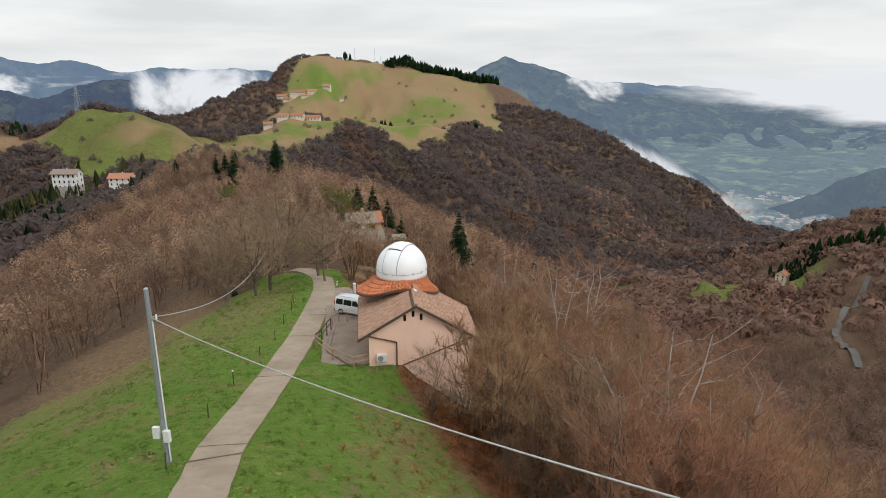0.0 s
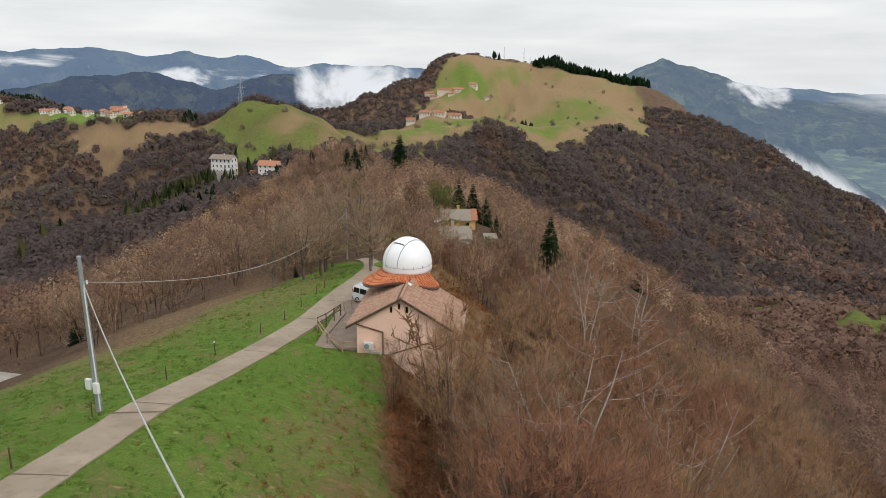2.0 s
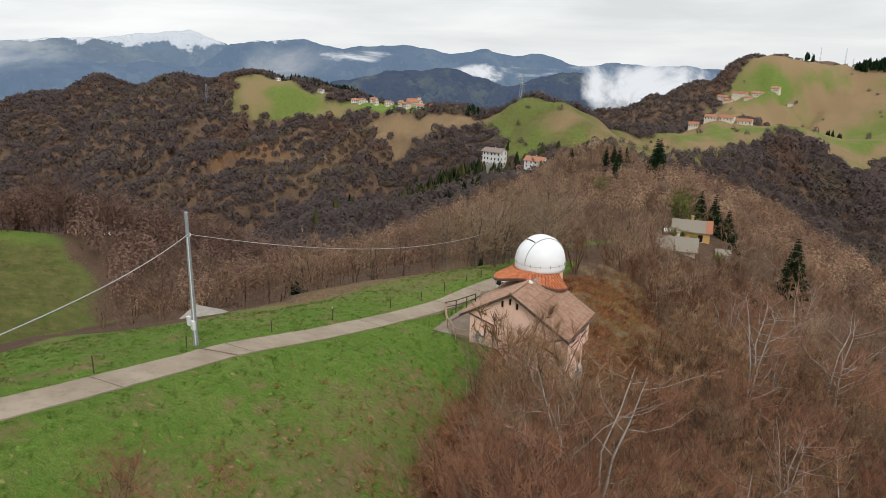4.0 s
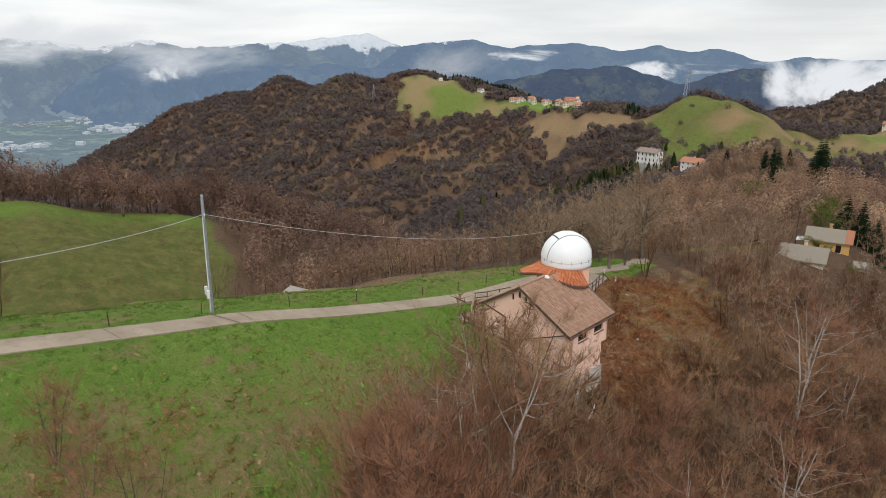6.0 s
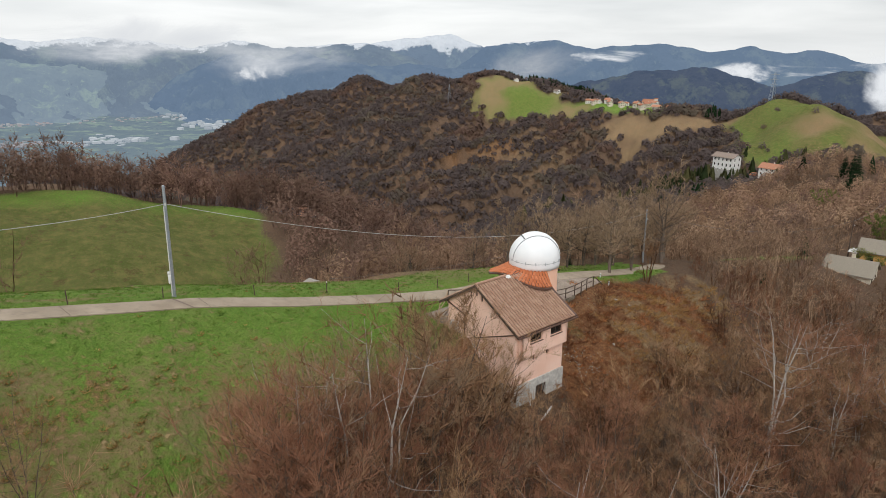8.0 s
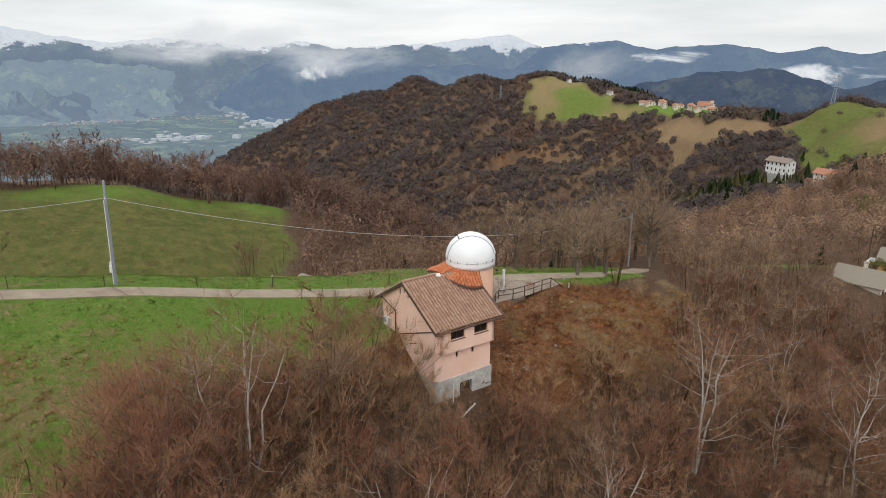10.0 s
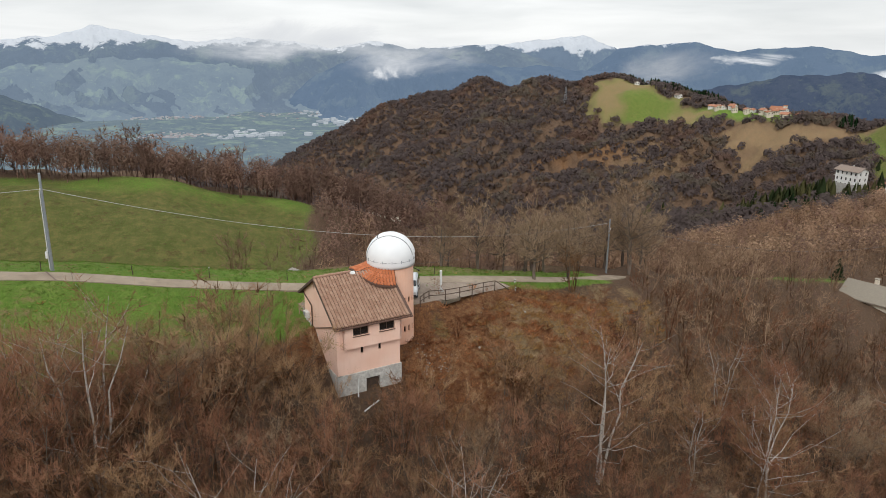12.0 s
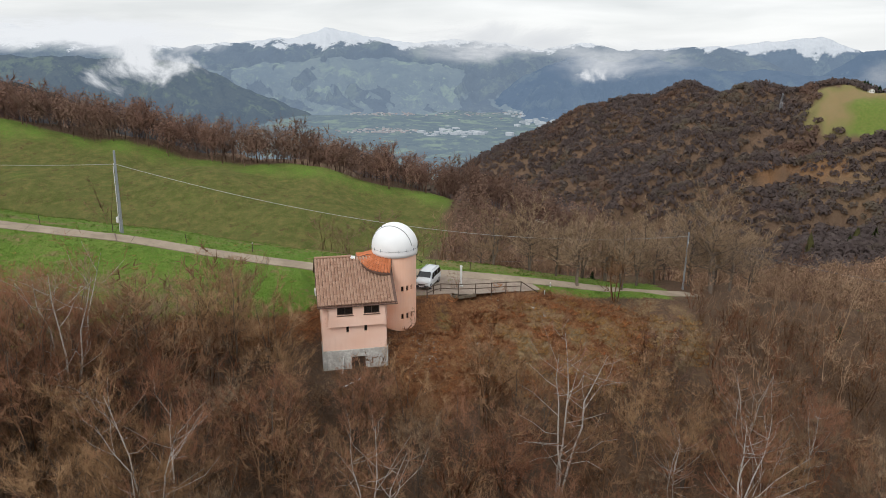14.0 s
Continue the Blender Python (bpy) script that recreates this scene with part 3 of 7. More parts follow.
for y, z in ((2.5, -0.86), (4.15, -0.83)):
    w = part("window", boxed(4.14, y + 0.03, z + 0.03, 4.17, y + 0.22, z + 0.57), GLASS_DARK, observatory, "narrow dark slit window")
    bm = boxed(4.12, y, z, 4.2, y + 0.03, z + 0.6)
    box(bm, 4.12, y + 0.22, z, 4.2, y + 0.26, z + 0.6)
    part("frame", bm, DARKWOOD, w)
# jettied upper storey with two wide windows under the eaves
bm = bmesh.new()
pierced_wall(bm, (4.72, 0.85, 0), (0, 1, 0), 5.36, 0.0, 2.22, 0.28, [(0.85, 2.25, 1.02, 2.08), (3.26, 4.68, 1.02, 2.08)])
box(bm, 4.3, 0.652, 0.0, 4.44, 6.21, 2.22)
box(bm, 4.44, 0.85, 0.0, 4.72, 1.0, 2.22)
box(bm, 4.44, 6.06, 0.0, 4.72, 6.21, 2.22)
box(bm, 4.3, 0.85, -0.08, 4.72, 6.21, -0.002)
part("jetty", bm, PINK, observatory)
for y in (1.7, 4.11):
    w = part("window", boxed(4.52, y + 0.07, 1.09, 4.54, y + 1.35, 2.02), GLASS_DARK, observatory, "wide dark window under the eaves")
    bm = bmesh.new()
    for b in ((y, 1.02, y + 0.07, 2.08), (y + 1.35, 1.02, y + 1.42, 2.08), (y + 0.07, 1.02, y + 1.35, 1.09), (y + 0.07, 2.02, y + 1.35, 2.08), (y + 0.68, 1.09, y + 0.74, 2.02)):
        box(bm, 4.5, b[0], b[1], 4.58, b[2], b[3])
    part("frame", bm, DARKWOOD, w)
    part("sill", boxed(4.5, y - 0.05, 0.96, 4.8, y + 1.47, 1.016, 0.012), FASCIA, w)
part("end_wall", pierced_wall(bmesh.new(), (0.9, 5.9, 0), (1, 0, 0), 3.09, -2.55, lambda a: roof_z(a + 0.9) - 0.02, 0.3, []), PINK, observatory)
# rough concrete footing with a broken opening
bm = bmesh.new()
pierced_wall(bm, (4.42, 0.3, 0), (0, 1, 0), 6.0, -7.5, -2.55, 0.5, [(2.6, 3.9, -4.6, -3.25)])
pierced_wall(bm, (0.2, 0.28, 0), (1, 0, 0), 4.22, -7.5, -2.55, 0.4, [])
part("footing", bm, CONCRETE, observatory, "stained grey concrete footing")
part("cellar_door", boxed(4.0, 2.95, -4.7, 4.06, 4.15, -3.3), DARKWOOD, observatory, "broken dark wooden cellar door")
bm = bmesh.new()
for y, t in ((3.0, 0.02), (3.4, -0.05), (3.9, 0.08)):
    tube(bm, (4.2, y, -4.8), (4.32, y + t * 3, -3.3), 0.05, 0.04, 6)
part("prop", bm, DARKWOOD, observatory)
part("drain_pipe", tube(bmesh.new(), (4.5, 2.15, -3.1), (4.75, 1.95, -5.3), 0.06, None, 10), PLASTIC, observatory, "white plastic drain pipe hanging down the footing")
# patched render on the lower gable wall
bm = bmesh.new()
for x, z, w, h in ((-0.95, -0.55, 0.75, 0.5), (-0.55, -1.05, 0.6, 0.35), (0.1, -0.75, 0.5, 0.4)):
    pts = [(x + w * (0.5 + 0.5 * math.cos(a) * (0.8 + 0.2 * math.sin(3 * a + x))), 0.35, z + h * 0.5 * math.sin(a) * (0.8 + 0.2 * math.cos(2 * a))) for a in np.linspace(0, 6.28, 13)[:-1]]
    prism(bm, pts, (0, -0.008, 0))
part("render_patch", bm, CONCRETE, observatory, "grey patch of bare render")
# sloping ledge, gutter pipe and air conditioner on the gable wall
bm = bmesh.new()
prism(bm, [(-1.05, 0.35, -0.02), (4.75, 0.35, 2.2), (4.75, 0.35, 2.12), (-1.05, 0.35, -0.1)], (0, -0.09, 0))
part("ledge", bm, FASCIA, observatory)
bm = bmesh.new()
for a, b in (((-3.95, 0.27, 2.62), (-1.52, 0.27, 1.95)), ((-1.52, 0.27, 1.97), (-1.52, 0.27, -0.3))):
    tube(bm, a, b, 0.055, None, 10)
part("downpipe", bm, FASCIA, observatory, "brown metal downpipe")
ac = part("air_conditioner", boxed(-3.1, -0.02, 0.45, -2.28, 0.32, 1.04, 0.03), PLASTIC, observatory, "white air conditioning unit")
bm = bmesh.new()
bmesh.ops.create_cone(bm, cap_ends=True, segments=24, radius1=0.23, radius2=0.21, depth=0.03, matrix=pose(-2.82, -0.035, 0.74, 90))
part("fan_grille", bm, SEAM, ac)
for x in (-2.95, -2.5):
    part("bracket", boxed(x, 0.1, 0.37, x + 0.05, 0.349, 0.44), STEEL, ac)
bm = bmesh.new()
for a, b in (((-3.0, 0.2, 0.15), (-1.75, 0.2, 0.2)), ((-1.75, 0.2, 0.21), (-1.75, 0.2, -0.6))):
    tube(bm, a, b, 0.05, None, 8)
part("waste_pipe", bm, PLASTIC, observatory, "white plastic waste pipe")

# main roof: deck, soffit boards, gutters; its tiles are laid further below
main_roof = part("main_roof", prism(prism(bmesh.new(), [(0, 0, RIDGE - 0.14), (4.95, 0, RIDGE - 0.14 - PITCH * 4.95), (4.95, 7.15, RIDGE - 0.14 - PITCH * 4.95), (0.0, 7.15, RIDGE - 0.14)], (0, 0, 0.09)),
                 [(-0.002, 0, RIDGE - 0.14), (-0.002, 9.9, RIDGE - 0.14), (-4.45, 9.9, RIDGE - 0.14 - PITCH * 4.45), (-4.45, 0, RIDGE - 0.14 - PITCH * 4.45)], (0, 0, 0.09)), FASCIA, observatory, "gable roof of brown clay tiles")
bm = bmesh.new()
for sgn, reach in ((1, 4.97), (-1, 4.47)):
    prism(bm, [(0, -0.04, RIDGE - 0.02), (sgn * reach, -0.04, RIDGE - 0.02 - PITCH * reach), (sgn * reach, -0.04, RIDGE - 0.24 - PITCH * reach), (0, -0.04, RIDGE - 0.24)], (0, 0.035, 0))
part("verge_board", bm, DARKWOOD, observatory)
for sgn, reach, length in ((1, 5.02, 7.15), (-1, 4.52, 9.9)):
    bm = bmesh.new()
    z = RIDGE - 0.16 - PITCH * reach
    tube(bm, (sgn * reach, 0, z), (sgn * reach, length, z), 0.075, None, 10)
    part("gutter", bm, FASCIA, observatory)

# round tower with small windows
TX, TY, TR = -0.64, 7.78, 2.08
tower = part("tower", bmesh.new(), ORANGE_PINK, observatory, "round pink tower carrying the dome")
SEG = 48
HOLES = {}
for row, (zs, ze) in (("high", (1.65, 2.2)), ("low", (-1.2, -0.6))):
    for k in (1, 3, 5):
        HOLES[k + (0 if row == "high" else -0)] = HOLES.get(k, []) + [(zs, ze)]
bm = bmesh.new()
for i in range(SEG):
    a0, a1 = 2 * math.pi * i / SEG, 2 * math.pi * (i + 1) / SEG
    p0, p1 = Vector((math.cos(a0), math.sin(a0), 0)), Vector((math.cos(a1), math.sin(a1), 0))
    zs = [-4.5]
    for h in HOLES.get(i, []) if i < 8 else []:
        zs += sorted(h)
    zs = [-4.5] + sorted(zs[1:]) + [5.2]
    for z0, z1 in zip(zs[::2], zs[1::2]):
        pts = [Vector((TX, TY, z0)) + p0 * TR, Vector((TX, TY, z0)) + p1 * TR, Vector((TX, TY, z1)) + p1 * TR, Vector((TX, TY, z1)) + p0 * TR]
        prism(bm, pts, (p0 + p1) * -0.14)
bmesh.ops.remove_doubles(bm, verts=bm.verts[:], dist=0.002)
bm.to_mesh(tower.data)
bm.free()
for i, spans in HOLES.items():
    a = 2 * math.pi * (i + 0.5) / SEG
    d = Vector((math.cos(a), math.sin(a), 0))
    for z0, z1 in spans:
        c = Vector((TX, TY, (z0 + z1) / 2)) + d * (TR - 0.2)
        bm = bmesh.new()
        bmesh.ops.create_cube(bm, size=1, matrix=Matrix.Translation(c) @ pose(0, 0, 0, 0, 0, math.degrees(a)) @ Matrix.Diagonal((0.02, 0.29, z1 - z0, 1)))
        w = part("window", bm, GLASS_DARK, tower, "small dark tower window")
        bm = bmesh.new()
        for s in (-1, 1):
            bmesh.ops.create_cube(bm, size=1, matrix=Matrix.Translation(c + d * 0.04) @ pose(0, 0, 0, 0, 0, math.degrees(a)) @ Matrix.Translation((0, s * 0.125, 0)) @ Matrix.Diagonal((0.05, 0.03, z1 - z0, 1)))
        part("frame", bm, DARKWOOD, w)
part("tower_lamp", tube(tube(bmesh.new(), (TX + 0.6, TY + 2.0, 4.5), (TX + 0.75, TY + 2.5, 4.2), 0.03), (TX + 0.75, TY + 2.5, 4.24), (TX + 0.77, TY + 2.55, 4.1), 0.09, 0.06), BLACK, observatory, "small dark lamp on the tower wall")

# curved skirt roof round the foot of the dome
def skirt_point(a, t, lift=0.0):
    """a: degrees from the gable side, positive towards the valley; t: 0 at the dome, 1 at the eave."""
    r_out = np.interp(a, [-105, -60, 0, 40, 60, 74], [4.05, 4.1, 3.8, 3.85, 3.6, 3.1])
    z_out = np.interp(abs(a), [0, 14, 45, 80, 105], [5.0, 4.86, 4.2, 3.85, 3.75])
    r = 2.0 + (r_out - 2.0) * t
    z = 5.22 + (z_out - 5.22) * t - 0.1 * math.sin(math.pi * t) * (abs(a) > 10)
    return Vector((TX + r * math.sin(radians(a)), TY - r * math.cos(radians(a)), z + lift))


bm = bmesh.new()
ANGLES = np.linspace(-105, 74, 50)
for lift, flip in ((0.0, False), (-0.14, True)):
    rows = [[bm.verts.new(skirt_point(a, t, lift)) for t in (0, 0.33, 0.66, 1.0)] for a in ANGLES]
    for ra, rb in zip(rows, rows[1:]):
        for i in range(3):
            q = (ra[i], rb[i], rb[i + 1], ra[i + 1])
            bm.faces.new(q[::-1] if flip else q)
    if not flip:
        top_rows = rows
for ra, rb, sa, sb in zip(top_rows, top_rows[1:], rows, rows[1:]):
    bm.faces.new((ra[3], rb[3], sb[3], sa[3]))
for ra, sa in ((top_rows[0], rows[0]), (top_rows[-1], rows[-1])):
    for i in range(3):
        bm.faces.new((ra[i], ra[i + 1], sa[i + 1], sa[i]))
bmesh.ops.recalc_face_normals(bm, faces=bm.faces[:])
skirt_roof = part("skirt_roof", bm, FASCIA, observatory, "curved skirt roof of orange clay tiles round the dome")
bm = bmesh.new()
prism(bm, [(-0.1, 3.4, 5.12), (0.3, 3.35, 4.97), (0.42, 3.8, 4.9), (0.1, 3.85, 5.1)], (0, 0, 0.05))
part("flashing", bm, PLASTIC, observatory, "pale metal flashing where ridge and skirt meet")

# dome with its shutter, ribs and brackets
dome = part("dome", bmesh.new(), WHITE, observatory, "white painted metal observatory dome, shutter closed")
bm = bmesh.new()
DR, DZ = 2.22, 5.74
prof = [(2.1, 5.1), (2.22, 5.1), (2.23, 5.4), (2.22, DZ)] + [(DR * math.cos(e), DZ + DR * math.sin(e)) for e in np.linspace(0.08, math.pi / 2 - 0.02, 16)]
rows = [[bm.verts.new((TX + r * math.cos(a), TY + r * math.sin(a), z)) for a in np.linspace(0, 2 * math.pi, 64, endpoint=False)] for r, z in prof]
for ra, rb in zip(rows, rows[1:]):
    for i in range(64):
        bm.faces.new((ra[i], ra[(i + 1) % 64], rb[(i + 1) % 64], rb[i]))
bm.faces.new(rows[-1])
for f in bm.faces:
    f.smooth = True
bm.to_mesh(dome.data)
bm.free()
# the shutter runs over the top in the direction it faces
SHUT = math.atan2(-0.955, -0.30) - radians(15.5)
sd, sp = Vector((math.cos(SHUT), math.sin(SHUT), 0)), Vector((-math.sin(SHUT), math.cos(SHUT), 0))


def on_dome(e, off, lift):
    """Over the dome in the shutter's plane: e from 0 (front) to pi (back), off metres sideways."""
    r = math.sqrt(DR * DR - off * off) + lift
    return Vector((TX, TY, DZ)) + sd * (r * math.cos(e)) + sp * off + Vector((0, 0, r * math.sin(e)))


for name, e0, e1, lift in (("lower_shutter", 0.0, 1.02, 0.035), ("upper_shutter", 1.06, 2.95, 0.075)):
    bm = bmesh.new()
    rows = []
    for e in np.linspace(e0, e1, 22):
        rows.append([bm.verts.new(on_dome(e, o, k)) for o, k in ((-0.66, -0.03), (-0.66, lift), (-0.3, lift + 0.012), (0.3, lift + 0.012), (0.66, lift), (0.66, -0.03))])
    for ra, rb in zip(rows, rows[1:]):
        for i in range(5):
            bm.faces.new((ra[i], ra[i + 1], rb[i + 1], rb[i]))
    bm.faces.new(rows[0])
    bm.faces.new(rows[-1][::-1])
    bmesh.ops.recalc_face_normals(bm, faces=bm.faces[:])
    part(name, bm, WHITE, dome)
for o in (-0.69, 0.69):
    bm = bmesh.new()
    rings = [[bm.verts.new(on_dome(e, o + 0.028 * math.cos(k * 1.2566), 0.012 + 0.028 * math.sin(k * 1.2566))) for k in range(5)] for e in np.linspace(0.0, 2.95, 26)]
    for ra, rb in zip(rings, rings[1:]):
        for i in range(5):
            bm.faces.new((ra[i], ra[(i + 1) % 5], rb[(i + 1) % 5], rb[i]))
    part("shutter_rail", bm, SEAM, dome)
bm = bmesh.new()
for o0, o1 in ((-0.6, -0.2), (-0.2, 0.2), (0.2, 0.6)):
    tube(bm, on_dome(1.04, o0, 0.06), on_dome(1.04, o1, 0.06), 0.05, None, 6)
part("shutter_seal", bm, BLACK, dome)
bm = bmesh.new()
ring_pts = [Vector((TX + 2.235 * math.cos(a), TY + 2.235 * math.sin(a), DZ - 0.02)) for a in np.linspace(0, 2 * math.pi, 49)]
for a, b in zip(ring_pts, ring_pts[1:]):
    tube(bm, a, b, 0.013, None, 4, False)
part("joint_band", bm, SEAM, dome)
for a in np.linspace(0, 2 * math.pi, 16, endpoint=False):
    c = Vector((TX + 2.25 * math.cos(a), TY + 2.25 * math.sin(a), DZ + 0.02))
    bm = bmesh.new()
    bmesh.ops.create_cube(bm, size=1, matrix=Matrix.Translation(c) @ pose(0, 0, 0, 0, 0, math.degrees(a)) @ Matrix.Diagonal((0.05, 0.035, 0.26, 1)))
    part("clamp", bm, STEEL, dome)

# ---- road, forecourt, fences ----
def gz(x, y):
    return float(ground_z(np.array([x]), np.array([y]))[0])


def road_material():
    m, n, l, p = mat("worn_concrete_road", 0.85, 0.0, 0.3)
    v = coords(n, l)
    c = mix(n, l, noise_fac(n, l, v, 0.35, 4.0), (0.25, 0.195, 0.14), (0.34, 0.275, 0.205))
    c = mix(n, l, noise_fac(n, l, v, 1.6, 6.0, 0.65, 0.5, 0.8), c, (0.2, 0.16, 0.12))
    f = noise_fac(n, l, v, 25.0, 4.0)
    l.new(c, p.inputs["Base Color"])
    bump(n, l, p, f, 0.3, 0.01)
    return m


CONCRETE_ROAD = road_material()
GRAVEL = simple("packed_gravel", (0.24, 0.185, 0.145), (0.34, 0.275, 0.22), 0.7, 0.95, 0, 9, 0.6, 0.03)
STONE = simple("rough_stone", (0.13, 0.1, 0.07), (0.2, 0.165, 0.12), 2.5, 0.95, 0, 12, 0.6, 0.04)


def ribbon(name, line, half, thick, material, wob=0.035, seed=1):
    pts = np.array(line)
    d = np.gradient(pts[:, :2], axis=0)
    d /= np.linalg.norm(d, axis=1)[:, None]
    nrm = np.stack([-d[:, 1], d[:, 0]], 1)
    r = np.random.RandomState(seed)
    w1, w2 = (half + r.uniform(-wob, wob, len(pts)) for _ in range(2))
    bm = bmesh.new()
    rows = []
    for i, (x, y, z) in enumerate(pts):
        a, b = pts[i, :2] + nrm[i] * w1[i], pts[i, :2] - nrm[i] * w2[i]
        rows.append([bm.verts.new((a[0], a[1], z - thick)), bm.verts.new((a[0], a[1], z - 0.01)), bm.verts.new((x, y, z + 0.02)), bm.verts.new((b[0], b[1], z - 0.01)), bm.verts.new((b[0], b[1], z - thick))])
    for ra, rb in zip(rows, rows[1:]):
        for k in range(4):
            bm.faces.new((ra[k], rb[k], rb[k + 1], ra[k + 1]))
    bmesh.ops.recalc_face_normals(bm, faces=bm.faces[:])
    me = bpy.data.meshes.new(name)
    bm.to_mesh(me)
    bm.free()
    me.materials.append(material)
    return new(name, me)


fine_road = spline(ROAD[:11] + [(-36, 43, -9.6)], 8)
fine_road = [(x, y, z + 0.03) for x, y, z in fine_road]
road = tagged(ribbon("road", fine_road, 1.22, 0.4, CONCRETE_ROAD), "narrow worn concrete lane running along the grassy crest", "road", kind="structure")
# drainage channel and slab joints across the lane
for y, dark in ((-26.3, True), (-24.6, False), (-12.0, False), (-1.0, False), (4.5, False), (-33.5, False)):
    i = int(np.argmin([abs(p[1] - y) for p in fine_road]))
    x0, y0, z0 = fine_road[i]
    d = Vector(fine_road[i + 1]) - Vector(fine_road[i - 1])
    side = Vector((-d.y, d.x, 0)).normalized()
    skew = d.normalized() * (0.35 if dark else 0.05)
    a, b = Vector((x0, y0, z0 + 0.024)) + side * 1.25 - skew, Vector((x0, y0, z0 + 0.024)) - side * 1.25 + skew
    wdt = 0.06 if dark else 0.025
    bm = prism(bmesh.new(), [a - d.normalized() * wdt, b - d.normalized() * wdt, b + d.normalized() * wdt, a + d.normalized() * wdt], (0, 0, 0.006))
    part("drain_channel" if dark else "slab_joint", bm, FASCIA if dark else STONE, road)

FORE = Matrix.Translation((-7.0, 1.5, 0.0)) @ pose(0, 0, 0, 0, 0, 15.5)
bm = bmesh.new()
prism(bm, [FORE @ Vector(p) for p in ((-3.4, -6.1, 0), (2.4, -6.1, 0), (2.4, 6.9, 0), (-3.6, 7.6, 0))], (0, 0, -0.5))
me = bpy.data.meshes.new("forecourt")
bm.to_mesh(me)
bm.free()
me.materials.append(GRAVEL)
tagged(new("forecourt", me), "level gravel forecourt between lane and pink house", "pavement", kind="structure")
# the gravel runs on between lane and railing
APRON = [(-7.2, 7.6), (-7.45, 9.4), (-8.45, 11.2), (-9.65, 12.9), (-10.85, 14.5), (-11.95, 16.2), (-13.4, 18.6)]
av, af = [], []
for ex, ey in APRON:
    cy = np.linspace(ey - 1.2, ey, 7)
    wx0 = float(np.interp(ey - 1.2, [p[1] for p in ROAD], [p[0] for p in ROAD])) + 1.0
    for t, yy in zip(np.linspace(0, 1, 7), cy):
        xx = wx0 + (ex - wx0) * t
        av.append((xx, yy, max(gz(xx, yy), float(np.interp(yy, [5, 10, 18], [-0.1, -0.55, -1.9])) - 0.05) + 0.05))
for i in range(len(APRON) - 1):
    for k in range(6):
        a = i * 7 + k
        af.append((a, a + 1, a + 8, a + 7))
tagged(link_mesh("gravel_apron", av, af, GRAVEL), "worn gravel strip between lane and wooden railing", "pavement", kind="structure")
kerb = thing("kerb", pose(0, 0, 0), "low pale concrete kerb along the forecourt", "kerb")
KERB = [(-10.0, 2.6), (-8.9, -2.7), (-6.4, -4.9), (-4.6, -4.3)]
for (x0, y0), (x1, y1) in zip(KERB, KERB[1:]):
    d = Vector((x1 - x0, y1 - y0, 0))
    n = max(1, round(d.length / 1.0))
    for i in range(n):
        a, b = Vector((x0, y0, 0)) + d * (i / n + 0.004), Vector((x0, y0, 0)) + d * ((i + 1) / n - 0.004)
        s = Vector((-d.y, d.x, 0)).normalized() * 0.09
        part("kerb_stone", prism(bmesh.new(), [a - s, b - s, b + s, a + s], (0, 0, 0.16)), GRAVEL, kerb)
retaining = thing("retaining_wall", pose(0, 0, 0), "mossy stone retaining wall under the railing", "wall", kind="structure")
RAIL = [(-5.2, 6.3), (-6.2, 6.9), (-7.0, 7.6), (-7.4, 9.4), (-8.4, 11.2), (-9.6, 12.9), (-10.8, 14.5), (-11.9, 16.2)]
rr = random.Random(5)
for (x0, y0), (x1, y1) in zip(RAIL[:4], RAIL[1:5]):
    d = Vector((x1 - x0, y1 - y0, 0))
    s = Vector((d.y, -d.x, 0)).normalized()
    z = min(0.0, np.interp((y0 + y1) / 2, [5, 10, 18], [-0.05, -0.45, -1.85]))
    n = max(2, round(d.length / 0.45))
    for i in range(n):
        a, b = Vector((x0, y0, 0)) + d * (i / n + 0.01), Vector((x0, y0, 0)) + d * ((i + 1) / n - 0.01)
        h0 = z - 0.2
        k = 0.1 + rr.uniform(-0.04, 0.05)
        part("stone", prism(bmesh.new(), [Vector((p.x, p.y, h0 + rr.uniform(-0.02, 0.02))) for p in (a - s * 0.3, b - s * 0.3, b + s * k, a + s * k)], (0, 0, -0.28)), STONE, retaining)


def wooden_fence(name, label, posts, material, heights=(0.45, 0.9), top=1.0, brace=None):
    f = thing(name, pose(0, 0, 0), label, "fence")
    tops = []
    for x, y, z in posts:
        bm = tube(bmesh.new(), (x, y, z - 0.4), (x, y, z + top), 0.055, 0.05, 8)
        part("post", bm, material, f)
    for (x0, y0, z0), (x1, y1, z1) in zip(posts, posts[1:]):
        for h in heights:
            bm = tube(bmesh.new(), (x0, y0, z0 + h), (x1, y1, z1 + h), 0.05, 0.045, 8)
            part("rail", bm, material, f)
    if brace:
        part("brace", tube(bmesh.new(), *brace, 0.05, 0.05, 8), material, f)
    return f


rail_posts = [(x, y, np.interp(y, [5, 10, 18], [-0.05, -0.5, -1.85]) + 0.0) for x, y in RAIL]
wooden_fence("wooden_railing", "dark brown wooden railing above the slope beside the lane", rail_posts, DARKWOOD, (0.58, 1.08), 1.14, ((-11.9, 16.2, -0.45), (-12.8, 18.2, -2.0)))
wooden_fence("wooden_railing", "dark brown wooden railing between lane and forecourt", [(-10.1, 1.9, 0.15), (-10.05, 0.6, 0.2), (-10.0, -0.9, 0.25), (-10.0, -2.3, 0.4)], DARKWOOD, (0.5, 0.97), 1.02)
